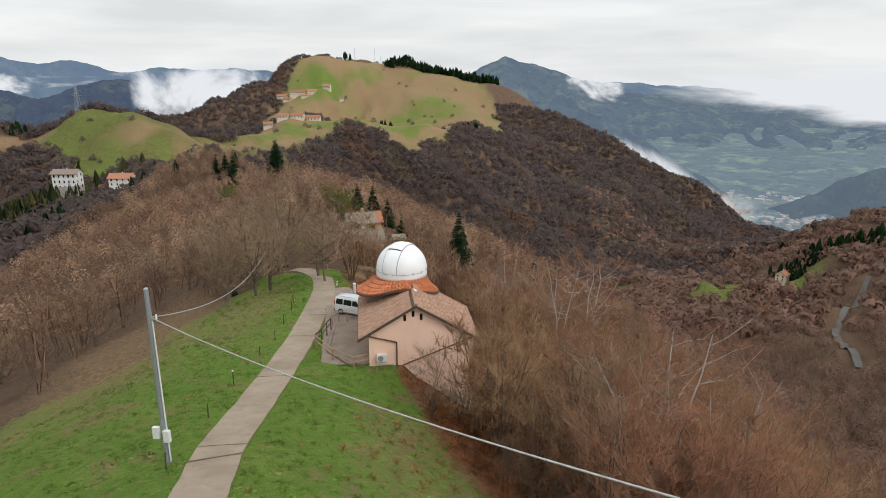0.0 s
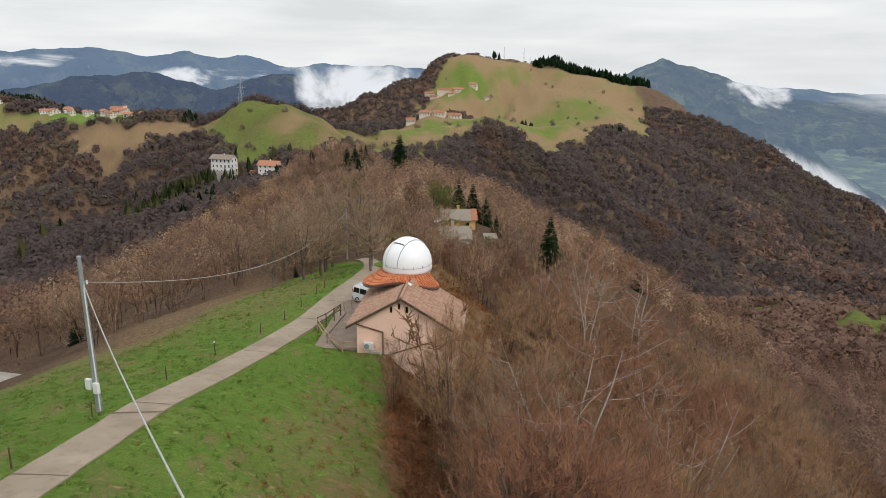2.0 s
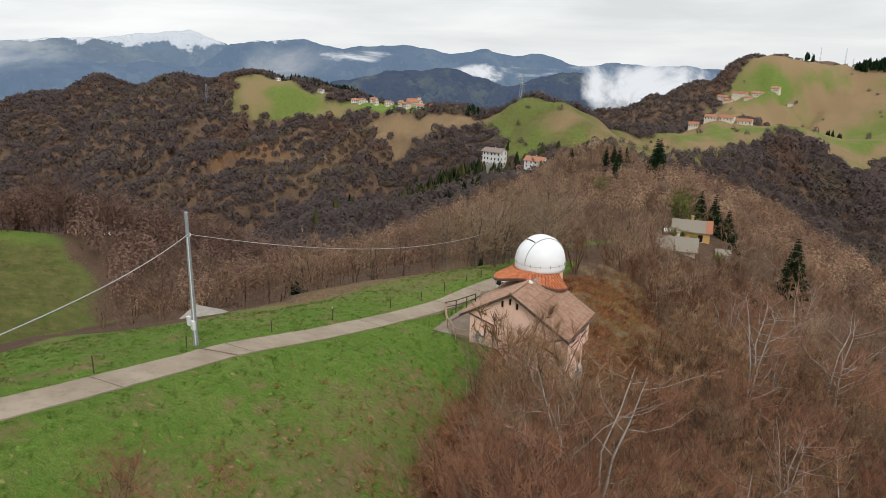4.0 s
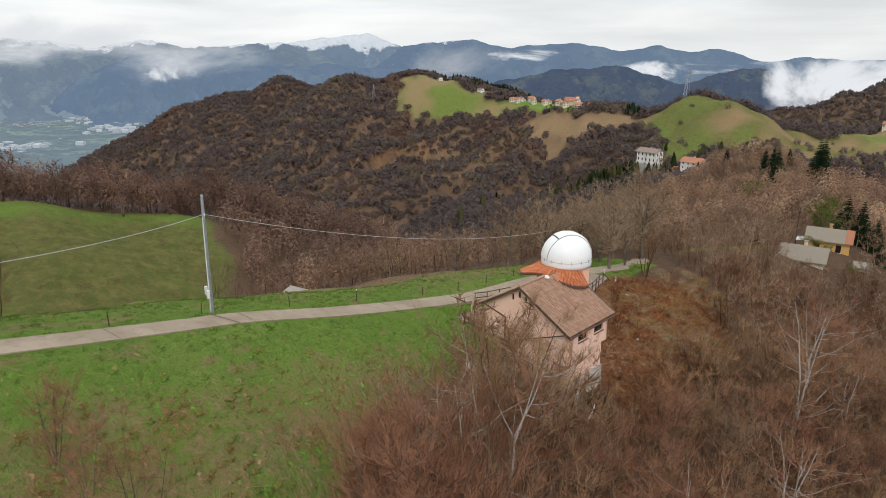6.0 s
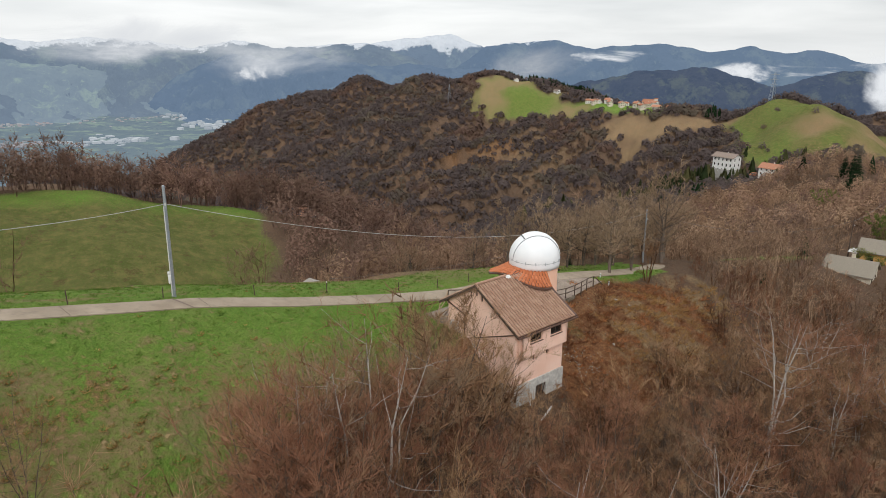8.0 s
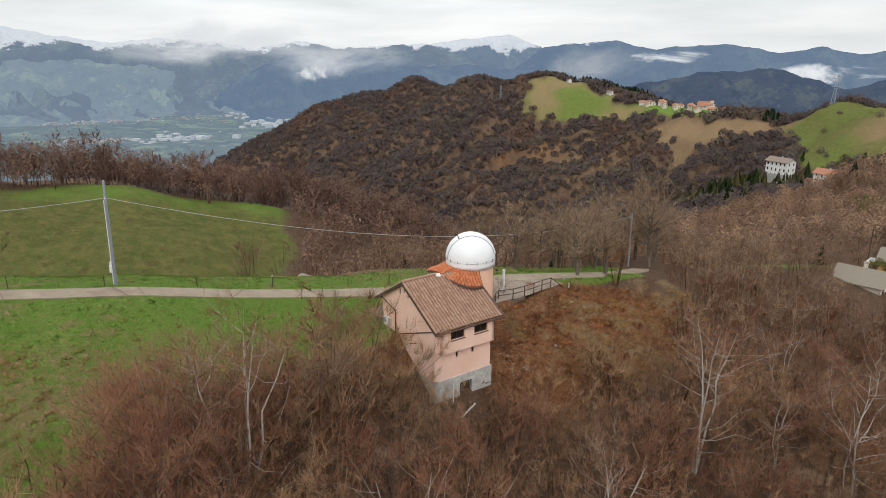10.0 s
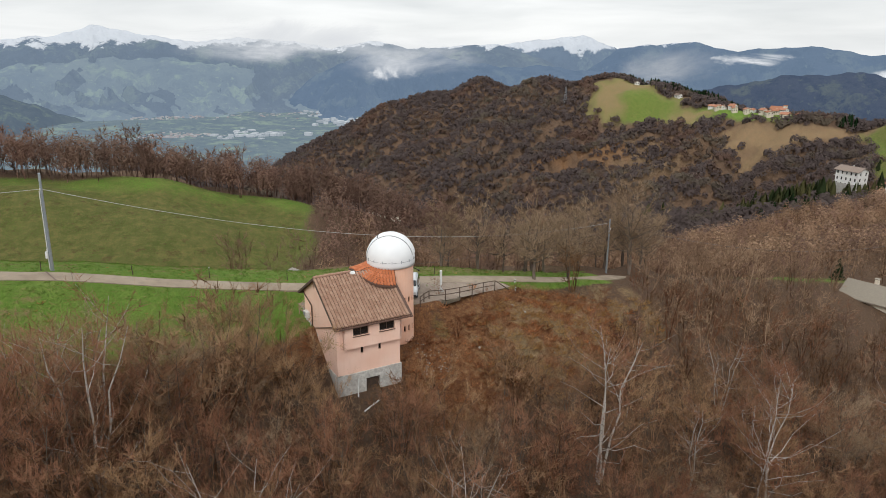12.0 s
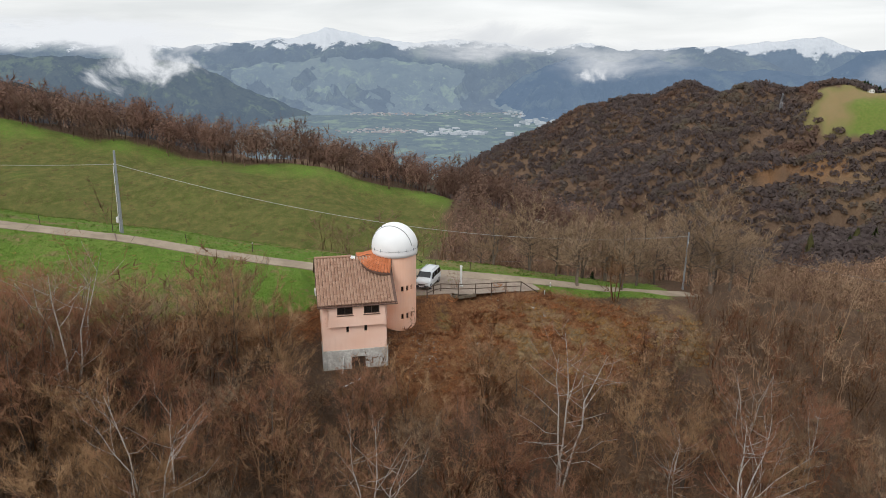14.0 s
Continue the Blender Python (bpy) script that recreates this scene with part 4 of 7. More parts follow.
wooden_fence("rustic_fence", "weathered pale pole fence at the forecourt's edge", [(-10.0, -2.35, 0.3), (-8.0, -4.1, 0.0), (-5.9, -5.25, 0.0), (-4.65, -4.4, 0.0)], PALEWOOD, (0.45, 0.92), 1.0)
wooden_fence("small_gate_rail", "pale wooden handrail at the forecourt entrance", [(-10.3, 2.9, 0.0), (-10.0, 3.9, 0.0), (-9.2, 3.9, 0.0)], PALEWOOD, (0.95,), 1.0)

# loose stakes along the meadow side of the lane
STAKES = [(-8.4, -27.3), (-10.1, -20.2), (-11.8, -13.6), (-13.3, -6.1), (-13.9, -1.7), (-14.7, 2.3), (-15.6, 6.5), (-17.0, 10.5), (-6.0, -33.5), (-3.8, -39.5)]
for i, (x, y) in enumerate(STAKES):
    st = thing("fence_stake", pose(x, y, gz(x, y), rr.uniform(-4, 4), rr.uniform(-4, 4)), "short weathered wooden fence stake in the grass", "stake", "stakes along the lane")
    part("shaft", tube(bmesh.new(), (0, 0, -0.3), (0, 0, 0.85 + 0.1 * (i % 3)), 0.045, 0.035, 7), DARKWOOD, st)
    if i == 2:
        part("cap", tube(bmesh.new(), (0, 0, 1.0), (0, 0, 1.1), 0.06, 0.05, 8), PLASTIC, st, "white plastic cap")
for x, y in ((-15.3, 19.8), (-12.6, 18.9)):
    st = thing("marker_post", pose(x, y, gz(x, y), 0, 6), "small white roadside marker with dark band", "marker post")
    part("shaft", boxed(-0.07, -0.05, -0.2, 0.07, 0.05, 0.5, 0.02), PLASTIC, st)
    part("band", boxed(-0.075, -0.055, 0.3, 0.075, 0.055, 0.38), BLACK, st)
pillar = thing("white_pillar", pose(-10.1, 9.6, -0.42), "slender white pillar standing beside the lane", "pillar")
part("shaft", tube(bmesh.new(), (0, 0, 0), (0, 0, 2.15), 0.13, 0.13, 16), PLASTIC, pillar, smooth_shade=False)
part("cap", tube(bmesh.new(), (0, 0, 2.15), (0, 0, 2.22), 0.16, 0.15, 16), PLASTIC, pillar)
part("foot", boxed(-0.25, -0.25, -0.1, 0.25, 0.25, 0.06, 0.02), CONCRETE, pillar)

# ---- utility poles and cables ----
def utility_pole(x, y, z, h, label, r=0.15, lean=(0, 0), boxes=False, material=None):
    p = thing("utility_pole", pose(x, y, z, lean[0], lean[1]), label, "utility pole", "poles of the power line")
    m = material or STEEL
    part("shaft", tube(bmesh.new(), (0, 0, -0.6), (0, 0, h), r, r * 0.62, 12), m, p)
    part("bracket", tube(bmesh.new(), (-0.12, 0, h - 1.35), (0.35, 0, h - 1.3), 0.03, 0.03, 6), STEEL, p)
    part("insulator", tube(bmesh.new(), (0.33, 0, h - 1.42), (0.33, 0, h - 1.2), 0.05, 0.04, 8), PLASTIC, p)
    part("cap", tube(bmesh.new(), (0, 0, h), (0, 0, h + 0.05), r * 0.66, r * 0.5, 12), m, p)
    if boxes:
        for bx, bz in ((-0.3, 1.5), (0.22, 1.35)):
            part("meter_box", boxed(bx - 0.16, -0.3, bz - 0.3, bx + 0.16, -0.1, bz + 0.3, 0.02), PLASTIC, p, "pale plastic meter box")
        part("conduit", tube(bmesh.new(), (0.2, -0.12, 0), (0.2, -0.12, h - 1.5), 0.035, 0.035, 8), PLASTIC, p)
    return p


P1, P2, P3 = Vector((-8.85, -26.35, 12.35)), Vector((-30.6, 39.7, 0.1)), Vector((-42.6, 105.4, -10.9))
utility_pole(-8.75, -26.5, 5.15, 8.55, "tall grey steel utility pole with meter boxes in the meadow", 0.17, (-1, -1), True)
utility_pole(-30.6, 39.7, gz(-30.6, 39.7), 0.6 - gz(-30.6, 39.7), "grey utility pole beside bare trees at the bend", 0.15)
utility_pole(-42.6, 105.4, gz(-42.6, 105.4), -10.4 - gz(-42.6, 105.4), "wooden utility pole behind the stone farmhouse", 0.14, (0, 0), False, DARKWOOD)
P0 = P1 + Vector((math.cos(radians(-37.5)), math.sin(radians(-37.5)), 0)) * 46 + Vector((0, 0, 0.088 * 46 + 0.00247 * 46 * 46))
utility_pole(P0.x, P0.y, gz(P0.x, P0.y), P0.z + 1.2 - gz(P0.x, P0.y), "tall grey steel utility pole uphill of the lane", 0.2)
CABLE = simple("pale_twisted_cable", (0.5, 0.5, 0.48), (0.34, 0.34, 0.33), 8.0, 0.7)
CABLE_DARK = simple("grey_cable", (0.16, 0.16, 0.16), (0.22, 0.22, 0.22), 8.0, 0.7)


def cable(a, b, sag, r, material, label):
    c = bpy.data.curves.new("overhead_cable", "CURVE")
    c.dimensions, c.bevel_depth, c.bevel_resolution = "3D", r, 1
    s = c.splines.new("POLY")
    s.points.add(36)
    for i in range(37):
        t = i / 36
        p = a.lerp(b, t) - Vector((0, 0, sag * 4 * t * (1 - t)))
        s.points[i].co = (*p, 1)
    c.materials.append(material)
    return tagged(new("overhead_cable", c), label, "cable", "cables of the power line")


cable(P1, P0, 0.00247 * 46 * 46 / 4, 0.024, CABLE, "thick pale twisted overhead cable over the meadow")
cable(P1, P2, 3.1, 0.026, CABLE, "thick pale twisted overhead cable sagging between poles")
cable(P2, P3, 2.6, 0.022, CABLE_DARK, "grey overhead cable running downhill to the farmhouse")
cable(P2 - Vector((0, 0, 1.2)), Vector((-50, -3, -10)), 1.5, 0.014, CABLE_DARK, "thin grey cable running down to the hut")
cable(Vector((-42.6, 105.4, -10.9)), Vector((-110, 240, -16)), 4.0, 0.03, CABLE_DARK, "grey overhead cable running on along the ridge")

# ---- the parked van ----
CARPAINT = simple("white_car_paint", (0.72, 0.74, 0.75), (0.66, 0.68, 0.69), 1.0, 0.25, 0.1, 30, 0.0, 0.01, 0.6)
GREYPLASTIC = simple("dark_grey_bumper", (0.05, 0.05, 0.055), (0.07, 0.07, 0.075), 4, 0.55)
LAMP = simple("lamp_lens", (0.6, 0.62, 0.63), (0.5, 0.52, 0.53), 5, 0.15, 0, 30, 0, 0.01, 0.8)
REDLAMP = simple("red_lamp_lens", (0.4, 0.03, 0.02), (0.3, 0.02, 0.02), 5, 0.2)


def hull(bm, sections):
    """Skin over cross-sections along x; each is (x, half width low, half width high, z low, z waist, z top)."""
    rows = []
    for x, wl, wh, z0, zw, z1 in sections:
        half = [(wl * 0.96, z0), (wl, z0 + 0.12), (wl, zw), (wh + 0.02, (zw + z1) / 2), (wh - 0.06, z1 - 0.05), (wh - 0.22, z1)]
        pts = [(-w, z) for w, z in half] + [(w, z) for w, z in half[::-1]]
        rows.append([bm.verts.new((x, w, z)) for w, z in pts])
    n = len(rows[0])
    for ra, rb in zip(rows, rows[1:]):
        for i in range(n):
            bm.faces.new((ra[i], ra[(i + 1) % n], rb[(i + 1) % n], rb[i]))
    bm.faces.new(rows[0][::-1])
    bm.faces.new(rows[-1])
    bmesh.ops.recalc_face_normals(bm, faces=bm.faces[:])
    for f in bm.faces:
        f.smooth = True
    return bm


def parked_van(m):
    van = thing("van", m, "white compact passenger van parked on the gravel forecourt", "car")
    body = part("body", hull(bmesh.new(), [(-1.95, 0.8, 0.68, 0.35, 0.95, 1.62), (-1.9, 0.84, 0.72, 0.28, 0.98, 1.72), (-1.2, 0.86, 0.74, 0.26, 1.0, 1.78), (-0.2, 0.86, 0.74, 0.26, 1.0, 1.8), (0.45, 0.86, 0.72, 0.26, 0.99, 1.76),
                                           (0.62, 0.86, 0.71, 0.26, 0.98, 1.68), (1.2, 0.85, 0.74, 0.26, 0.96, 1.16), (1.6, 0.83, 0.72, 0.28, 0.9, 1.02), (1.88, 0.78, 0.66, 0.3, 0.78, 0.88), (1.98, 0.7, 0.6, 0.36, 0.7, 0.76)]), CARPAINT, van)
    for s in (-1, 1):
        for x0, x1, x2, x3 in ((-1.75, -0.95, -1.68, -0.98), (-0.85, 0.05, -0.85, 0.02), (0.15, 1.0, 0.15, 0.55)):
            part("side_window", prism(bmesh.new(), [(x0, s * 0.862, 1.08), (x1, s * 0.862, 1.08), (x3, s * 0.765, 1.6), (x2, s * 0.765, 1.6)], (0, s * 0.012, 0.002)), GLASS_DARK, van)
        mirror = part("wing_mirror", boxed(0.82, s * 0.9 - 0.07, 1.05, 0.95, s * 0.9 + 0.1, 1.22, 0.03), GREYPLASTIC, van)
        part("roof_rail", tube(bmesh.new(), (-1.6, s * 0.62, 1.84), (0.3, s * 0.62, 1.84), 0.025, None, 6), STEEL, van)
        part("headlight", prism(bmesh.new(), [(1.62, s * 0.6, 0.86), (1.62, s * 0.8, 0.84), (1.88, s * 0.74, 0.74), (1.93, s * 0.5, 0.76)], (0.04, s * 0.02, 0.09)), LAMP, van)
        part("tail_light", boxed(-1.97, s * 0.76 - 0.05, 0.9, -1.9, s * 0.76 + 0.05, 1.3, 0.02), REDLAMP, van)
        for x in (-1.2, 1.28):
            tyre_wheel = part("wheel", tube(bmesh.new(), (x, s * 0.68, 0.31), (x, s * 0.87, 0.31), 0.31, 0.31, 24), BLACK, van)
            part("rim", tube(bmesh.new(), (x, s * 0.872, 0.31), (x, s * 0.882, 0.31), 0.2, 0.17, 14), STEEL, tyre_wheel)
    part("windscreen", prism(bmesh.new(), [(1.14, -0.7, 1.19), (1.14, 0.7, 1.19), (0.66, 0.62, 1.66), (0.66, -0.62, 1.66)], (0.02, 0, 0.02)), GLASS_DARK, van)
    part("rear_window", prism(bmesh.new(), [(-1.945, -0.6, 1.1), (-1.945, 0.6, 1.1), (-1.93, 0.56, 1.58), (-1.93, -0.56, 1.58)], (-0.02, 0, 0)), GLASS_DARK, van)
    part("front_bumper", boxed(1.86, -0.78, 0.25, 2.03, 0.78, 0.52, 0.04), GREYPLASTIC, van)
    part("grille", boxed(1.93, -0.42, 0.56, 2.0, 0.42, 0.68, 0.02), BLACK, van)
    part("rear_bumper", boxed(-2.02, -0.8, 0.25, -1.88, 0.8, 0.5, 0.04), GREYPLASTIC, van)
    part("number_plate", boxed(2.03, -0.26, 0.36, 2.045, 0.26, 0.47), PLASTIC, van)
    return van


parked_van(pose(-9.0, 6.1, 0.0, 0, 0, -16) @ Matrix.Scale(0.96, 4))

# ---- houses ----
CREAM = plaster("cream_render", (0.62, 0.55, 0.44), (0.68, 0.62, 0.52), (0.45, 0.38, 0.3))
OCHRE = plaster("ochre_render", (0.55, 0.3, 0.09), (0.6, 0.37, 0.14), (0.4, 0.24, 0.1))
WHITEWALL = plaster("white_render", (0.74, 0.73, 0.7), (0.68, 0.66, 0.63), (0.5, 0.47, 0.43))
GREYWALL = plaster("grey_render", (0.36, 0.34, 0.31), (0.43, 0.41, 0.38), (0.26, 0.24, 0.22))
TERRACOTTA = varied("terracotta_roof", (0.36, 0.15, 0.085), (0.45, 0.22, 0.14), 0.85)
SLATE = varied("brown_grey_roof", (0.2, 0.15, 0.12), (0.28, 0.22, 0.18), 0.85)


def gabled_house(name, m, w, d, h, rise, wall, roof, label, storeys=2, bays=3, group="", chimneys=1, over=0.4, door=True, lower=None, sink=3.0, category="house"):
    """w along the ridge (local x), d across; the base is at local z 0, with a footing sunk into the slope."""
    hs = thing(name, m, label, category, group)
    part("wall", boxed(-w / 2, -d / 2, -sink, w / 2, d / 2, h), wall, hs)
    for s in (-1, 1):
        part("gable", prism(bmesh.new(), [(s * w / 2, -d / 2, h + 0.002), (s * w / 2, d / 2, h + 0.002), (s * w / 2, 0, h + rise)], (-s * 0.25, 0, 0)), wall, hs)
    if lower:
        part("lower_storey", boxed(-w / 2 - 0.05, -d / 2 - 0.05, -sink, w / 2 + 0.05, d / 2 + 0.05, h * 0.42), lower, hs)
    bm = bmesh.new()
    k = rise / (d / 2)
    for s in (-1, 1):
        yo = s * (d / 2 + over)
        prism(bm, [(-w / 2 - over, s * 0.002, h + rise + 0.03), (w / 2 + over, s * 0.002, h + rise + 0.03), (w / 2 + over, yo, h - over * k + 0.03), (-w / 2 - over, yo, h - over * k + 0.03)], (0, 0, 0.2))
    part("roof", bm, roof, hs)
    fh = h / storeys
    for i in range(bays):
        for f in range(storeys):
            x = -w / 2 + w * (i + 0.5) / bays
            for s in (-1, 1):
                y = s * (d / 2 + 0.005)
                win = part("window", boxed(x - 0.5, min(y, y - s * 0.12), fh * f + fh * 0.3, x + 0.5, max(y, y - s * 0.12) + 0.001, fh * f + fh * 0.78), GLASS_DARK, hs)
                part("sill", boxed(x - 0.6, y - 0.09, fh * f + fh * 0.26, x + 0.6, y + 0.09, fh * f + fh * 0.3), PLASTIC, win)
    for f in range(storeys):
        for s in (-1, 1):
            for y in (-d / 4, d / 4):
                x = s * (w / 2 + 0.005)
                part("window", boxed(x - 0.06, y - 0.5, fh * f + fh * 0.3, x + 0.06, y + 0.5, fh * f + fh * 0.78), GLASS_DARK, hs)
    for c in range(chimneys):
        x = -w / 2 + w * (c + 0.7) / (chimneys + 0.4)
        ch = part("chimney", boxed(x - 0.3, 0.5, h + rise * 0.5, x + 0.3, 1.1, h + rise + 0.9), wall, hs)
        part("chimney_cap", boxed(x - 0.4, 0.4, h + rise + 0.9, x + 0.4, 1.2, h + rise + 1.02), roof, ch)
    return hs


# the stone-roofed farmhouse below the bend: two blocks at an angle to the slope
up = gabled_house("farmhouse", pose(-37.0, 108.4, -19.6, 0, 0, 26), 8.2, 5.2, 3.4, 1.9, OCHRE, TILE_GREY, "ochre farmhouse with a grey slab roof and one red roof strip", 1, 2, "", 1, 0.5, sink=6)
part("red_roof_strip", prism(bmesh.new(), [(3.1, 0.05, 5.56), (4.62, 0.05, 5.56), (4.62, -3.12, 3.27), (3.1, -3.12, 3.27)], (0, 0, 0.06)), TERRACOTTA, up, "rusty red sheet roof strip")
part("awning", prism(bmesh.new(), [(-6.2, -2.4, 2.6), (-4.2, -2.4, 2.9), (-4.2, 0.6, 3.0), (-6.2, 0.6, 2.7)], (0, 0, 0.08)), PLASTIC, up, "white tarpaulin awning")
gabled_house("stone_barn", pose(-31.8, 90.5, -19.2, 0, 0, 24), 7.6, 6.6, 3.3, 1.9, CREAM, TILE_GREY, "cream barn with a lichen-grey slab roof beside the farmhouse", 1, 1, "", 1, 0.5, sink=7)
shed = gabled_house("lean_to_shed", pose(-27.0, 103.5, -21.5, 0, 0, 26), 3.0, 4.0, 2.4, 0.8, GREYWALL, TILE_GREY, "small grey slab-roofed shed behind the barn", 1, 1, "", 0, 0.2, sink=4)
hut = gabled_house("hut", pose(-52.0, -4.0, -15.9, 0, 0, 10), 8, 8.0, 2.2, 1.9, GREYWALL, simple("pale_sheet_roof", (0.3, 0.27, 0.235), (0.38, 0.345, 0.3), 1.2), "low grey hut with a pale sheet roof below the meadow", 1, 2, "", 0, 0.4)

# the white hill house and its neighbours across the saddle
white = gabled_house("hillside_house", pose(-340, 393, -75.5, 0, 0, 10), 17, 11, 16.5, 2.4, WHITEWALL, SLATE, "tall white hillside house with grey lower storeys and brown roof", 4, 5, "", 1, 1.2, lower=GREYWALL, sink=14)
for f in range(1, 4):
    b = part("balcony", boxed(-9.9, -5.6, 3.6 + 4.1 * (f - 1), -8.4, 5.2, 3.85 + 4.1 * (f - 1)), GREYWALL, white)
    part("railing", boxed(-9.9, -5.6, 3.85 + 4.1 * (f - 1), -9.8, 5.2, 4.8 + 4.1 * (f - 1)), FASCIA, b)
gabled_house("hillside_house", pose(-290, 384, gz(-290, 384) + 1, 0, 0, 10), 16, 9, 6.0, 2.8, WHITEWALL, TERRACOTTA, "low white hillside house with a terracotta roof", 2, 4, "", 1, 0.8, sink=8)
gabled_house("garage", pose(-312, 396, gz(-312, 396) + 0.5, 0, 0, 10), 9, 7, 3.2, 1.5, GREYWALL, TERRACOTTA, "small grey garage between the hillside houses", 1, 1, "", 0, 0.4, sink=6)

rv = random.Random(11)
# the village on the ridge
for i in range(17):
    t = i / 16
    x, y = -692 + 122 * t + rv.uniform(-5, 5), 522 + 26 * t + rv.uniform(-16, 14)
    if i in (9, 10):
        continue
    gabled_house("village_house", pose(x, y, gz(x, y) + 0.5, 0, 0, rv.uniform(-35, 35)), rv.uniform(7, 10), rv.uniform(5.5, 7.5), rv.uniform(2.6, 4.2), rv.uniform(1.4, 2.0),
                 rv.choice((WHITEWALL, CREAM, CREAM, WHITEWALL)), TERRACOTTA, "village house with pale walls and a terracotta roof", 2, 3, "houses of the ridge village", 1, 0.7, sink=8)
church = gabled_house("village_church", pose(-600, 540, gz(-600, 540) + 0.5, 0, 0, 20), 14, 8, 5.5, 2.6, CREAM, TERRACOTTA, "cream village church with a low square bell tower", 2, 4, "", 0, 0.6, sink=8, category="church")
part("bell_tower", boxed(7.2, -1.8, -4, 10.4, 1.4, 9), CREAM, church)
part("tower_roof", prism(bmesh.new(), [(7.0, -2.0, 9.002), (10.6, -2.0, 9.002), (10.6, 1.6, 9.002), (7.0, 1.6, 9.002)], (0, 0, 0.8)), TERRACOTTA, church)
for x, y, w in ((-846, 503, 9), (-761, 518, 9)):
    gabled_house("hilltop_house", pose(x, y, gz(x, y) + 0.4, 0, 0, rv.uniform(-20, 20)), w, 6, 2.8, 1.6, WHITEWALL, SLATE, "pale house alone on the upper meadow", 1, 3, "", 0, 0.5, sink=6)
# hamlets on the big hill
for x, y, w, d, h in ((-548, 1330, 22, 11, 6), (-515, 1330, 30, 11, 7), (-482, 1335, 24, 10, 6), (-455, 1342, 16, 10, 6), (-530, 1310, 16, 9, 4), (-492, 1312, 14, 9, 4)):
    gabled_house("hamlet_house", pose(x, y, gz(x, y) + 0.5, 0, 0, rv.uniform(-4, 10)), w, d, h, 3.0, CREAM, TERRACOTTA, "long hamlet house with a weathered red roof", 2, 8, "houses of the upper hamlet", 1, 0.7, sink=8)
for x, y, w in ((-322, 768, 14), (-305, 772, 16), (-287, 780, 16), (-338, 757, 11)):
    gabled_house("farm_building", pose(x, y, gz(x, y) + 0.4, 0, 0, rv.uniform(0, 20)), w, 11, 4.2, 2.4, CREAM, TERRACOTTA, "low farm building with a red tiled roof", 1, 4, "farm on the saddle", 0, 0.6, sink=6)
for x, y, w in ((-120, 1010, 18), (-108, 1020, 12), (-300, 1010, 14), (-420, 1330, 10)):
    gabled_house("mountain_hut", pose(x, y, gz(x, y) + 0.4, 0, 0, rv.uniform(0, 60)), w, 9, 4, 2.2, CREAM, SLATE, "small stone mountain hut on the pasture", 1, 2, "", 0, 0.5, sink=5)
gabled_house("valley_house", pose(-249, 42, gz(-249, 42) + 2.5, 0, 0, 20), 14, 9, 5.5, 2.6, CREAM, TERRACOTTA, "red-roofed house half hidden among bare trees", 2, 3, "", 1, 0.6, sink=4)
for x, y in ((187, 499), (199, 509)):
    gabled_house("valley_house", pose(x, y, gz(x, y) + 0.5, 0, 0, 50), 12, 8, 5, 2.6, CREAM, TERRACOTTA, "red-roofed farmhouse on a green valley shelf", 2, 3, "", 1, 0.6, sink=4)

# masts on the summit and the lattice pylon on the near hill
def lattice_mast(x, y, h, base, label):
    z = gz(x, y)
    mast = thing("lattice_mast", pose(x, y, z), label, "mast", "masts on the hills")
    for a in range(4):
        sx, sy = ((1, 1), (1, -1), (-1, -1), (-1, 1))[a]
        part("leg", tube(bmesh.new(), (sx * base, sy * base, -2), (sx * base * 0.18, sy * base * 0.18, h), base * 0.07, base * 0.05, 5), STEEL, mast)
    n = 7
    for i in range(n):
        z0, z1 = h * i / n, h * (i + 1) / n
        b0, b1 = base * (1 - 0.82 * i / n), base * (1 - 0.82 * (i + 1) / n)
        bm = bmesh.new()
        for (ax, ay), (bx, by) in zip(((1, 1), (1, -1), (-1, -1), (-1, 1)), ((1, -1), (-1, -1), (-1, 1), (1, 1))):
            tube(bm, (ax * b0, ay * b0, z0), (bx * b1, by * b1, z1), base * 0.04, None, 4)
        part("brace", bm, STEEL, mast)
    return mast


pylon = lattice_mast(-460, 577, 29, 2.6, "grey steel lattice pylon on the green hilltop")
for z in (17, 22, 27):
    part("cross_arm", tube(bmesh.new(), (-5.5, 0, z), (5.5, 0, z), 0.22, None, 5), STEEL, pylon)
lattice_mast(-868, 405, 24, 2.2, "grey steel lattice pylon on the dry slope")
for x, y, h in ((-538, 1780, 26), (-522, 1790, 36), (-470, 1800, 40), (-455, 1810, 34), (-440, 1790, 24)):
    lattice_mast(x, y, h, 1.6, "slim transmitter mast on the far summit")

LIMESTONE = varied("limestone", (0.2, 0.16, 0.12), (0.45, 0.4, 0.34), 0.9, per_island=True)
log_pipe = thing("fallen_pipe", pose(3.6, 0.3, -5.2), "white broken pipe lying on the slope", "pipe")
part("shaft", tube(bmesh.new(), (-0.3, 0.6, 0.3), (0.5, -0.9, -0.25), 0.07, 0.07, 8), PLASTIC, log_pipe)
for x, y, w in ((-9.4, 17.4, 0.28), (-8.6, 18.6, 0.2), (-2.2, 11.5, 0.18)):
    st = thing("pale_stone", pose(x, y, gz(x, y)), "pale limestone boulder on the bare slope", "stone", "stones on the slope")
    bm = bmesh.new()
    bmesh.ops.create_icosphere(bm, subdivisions=2, radius=w)
    for v in bm.verts:
        v.co *= 0.75 + 0.4 * noise.noise(v.co * 4 + Vector((x, y, 0)))
    part("rock", bm, LIMESTONE, st)
rubble_v, rubble_f, k = [], [], 0
ru_ = np.random.RandomState(77)
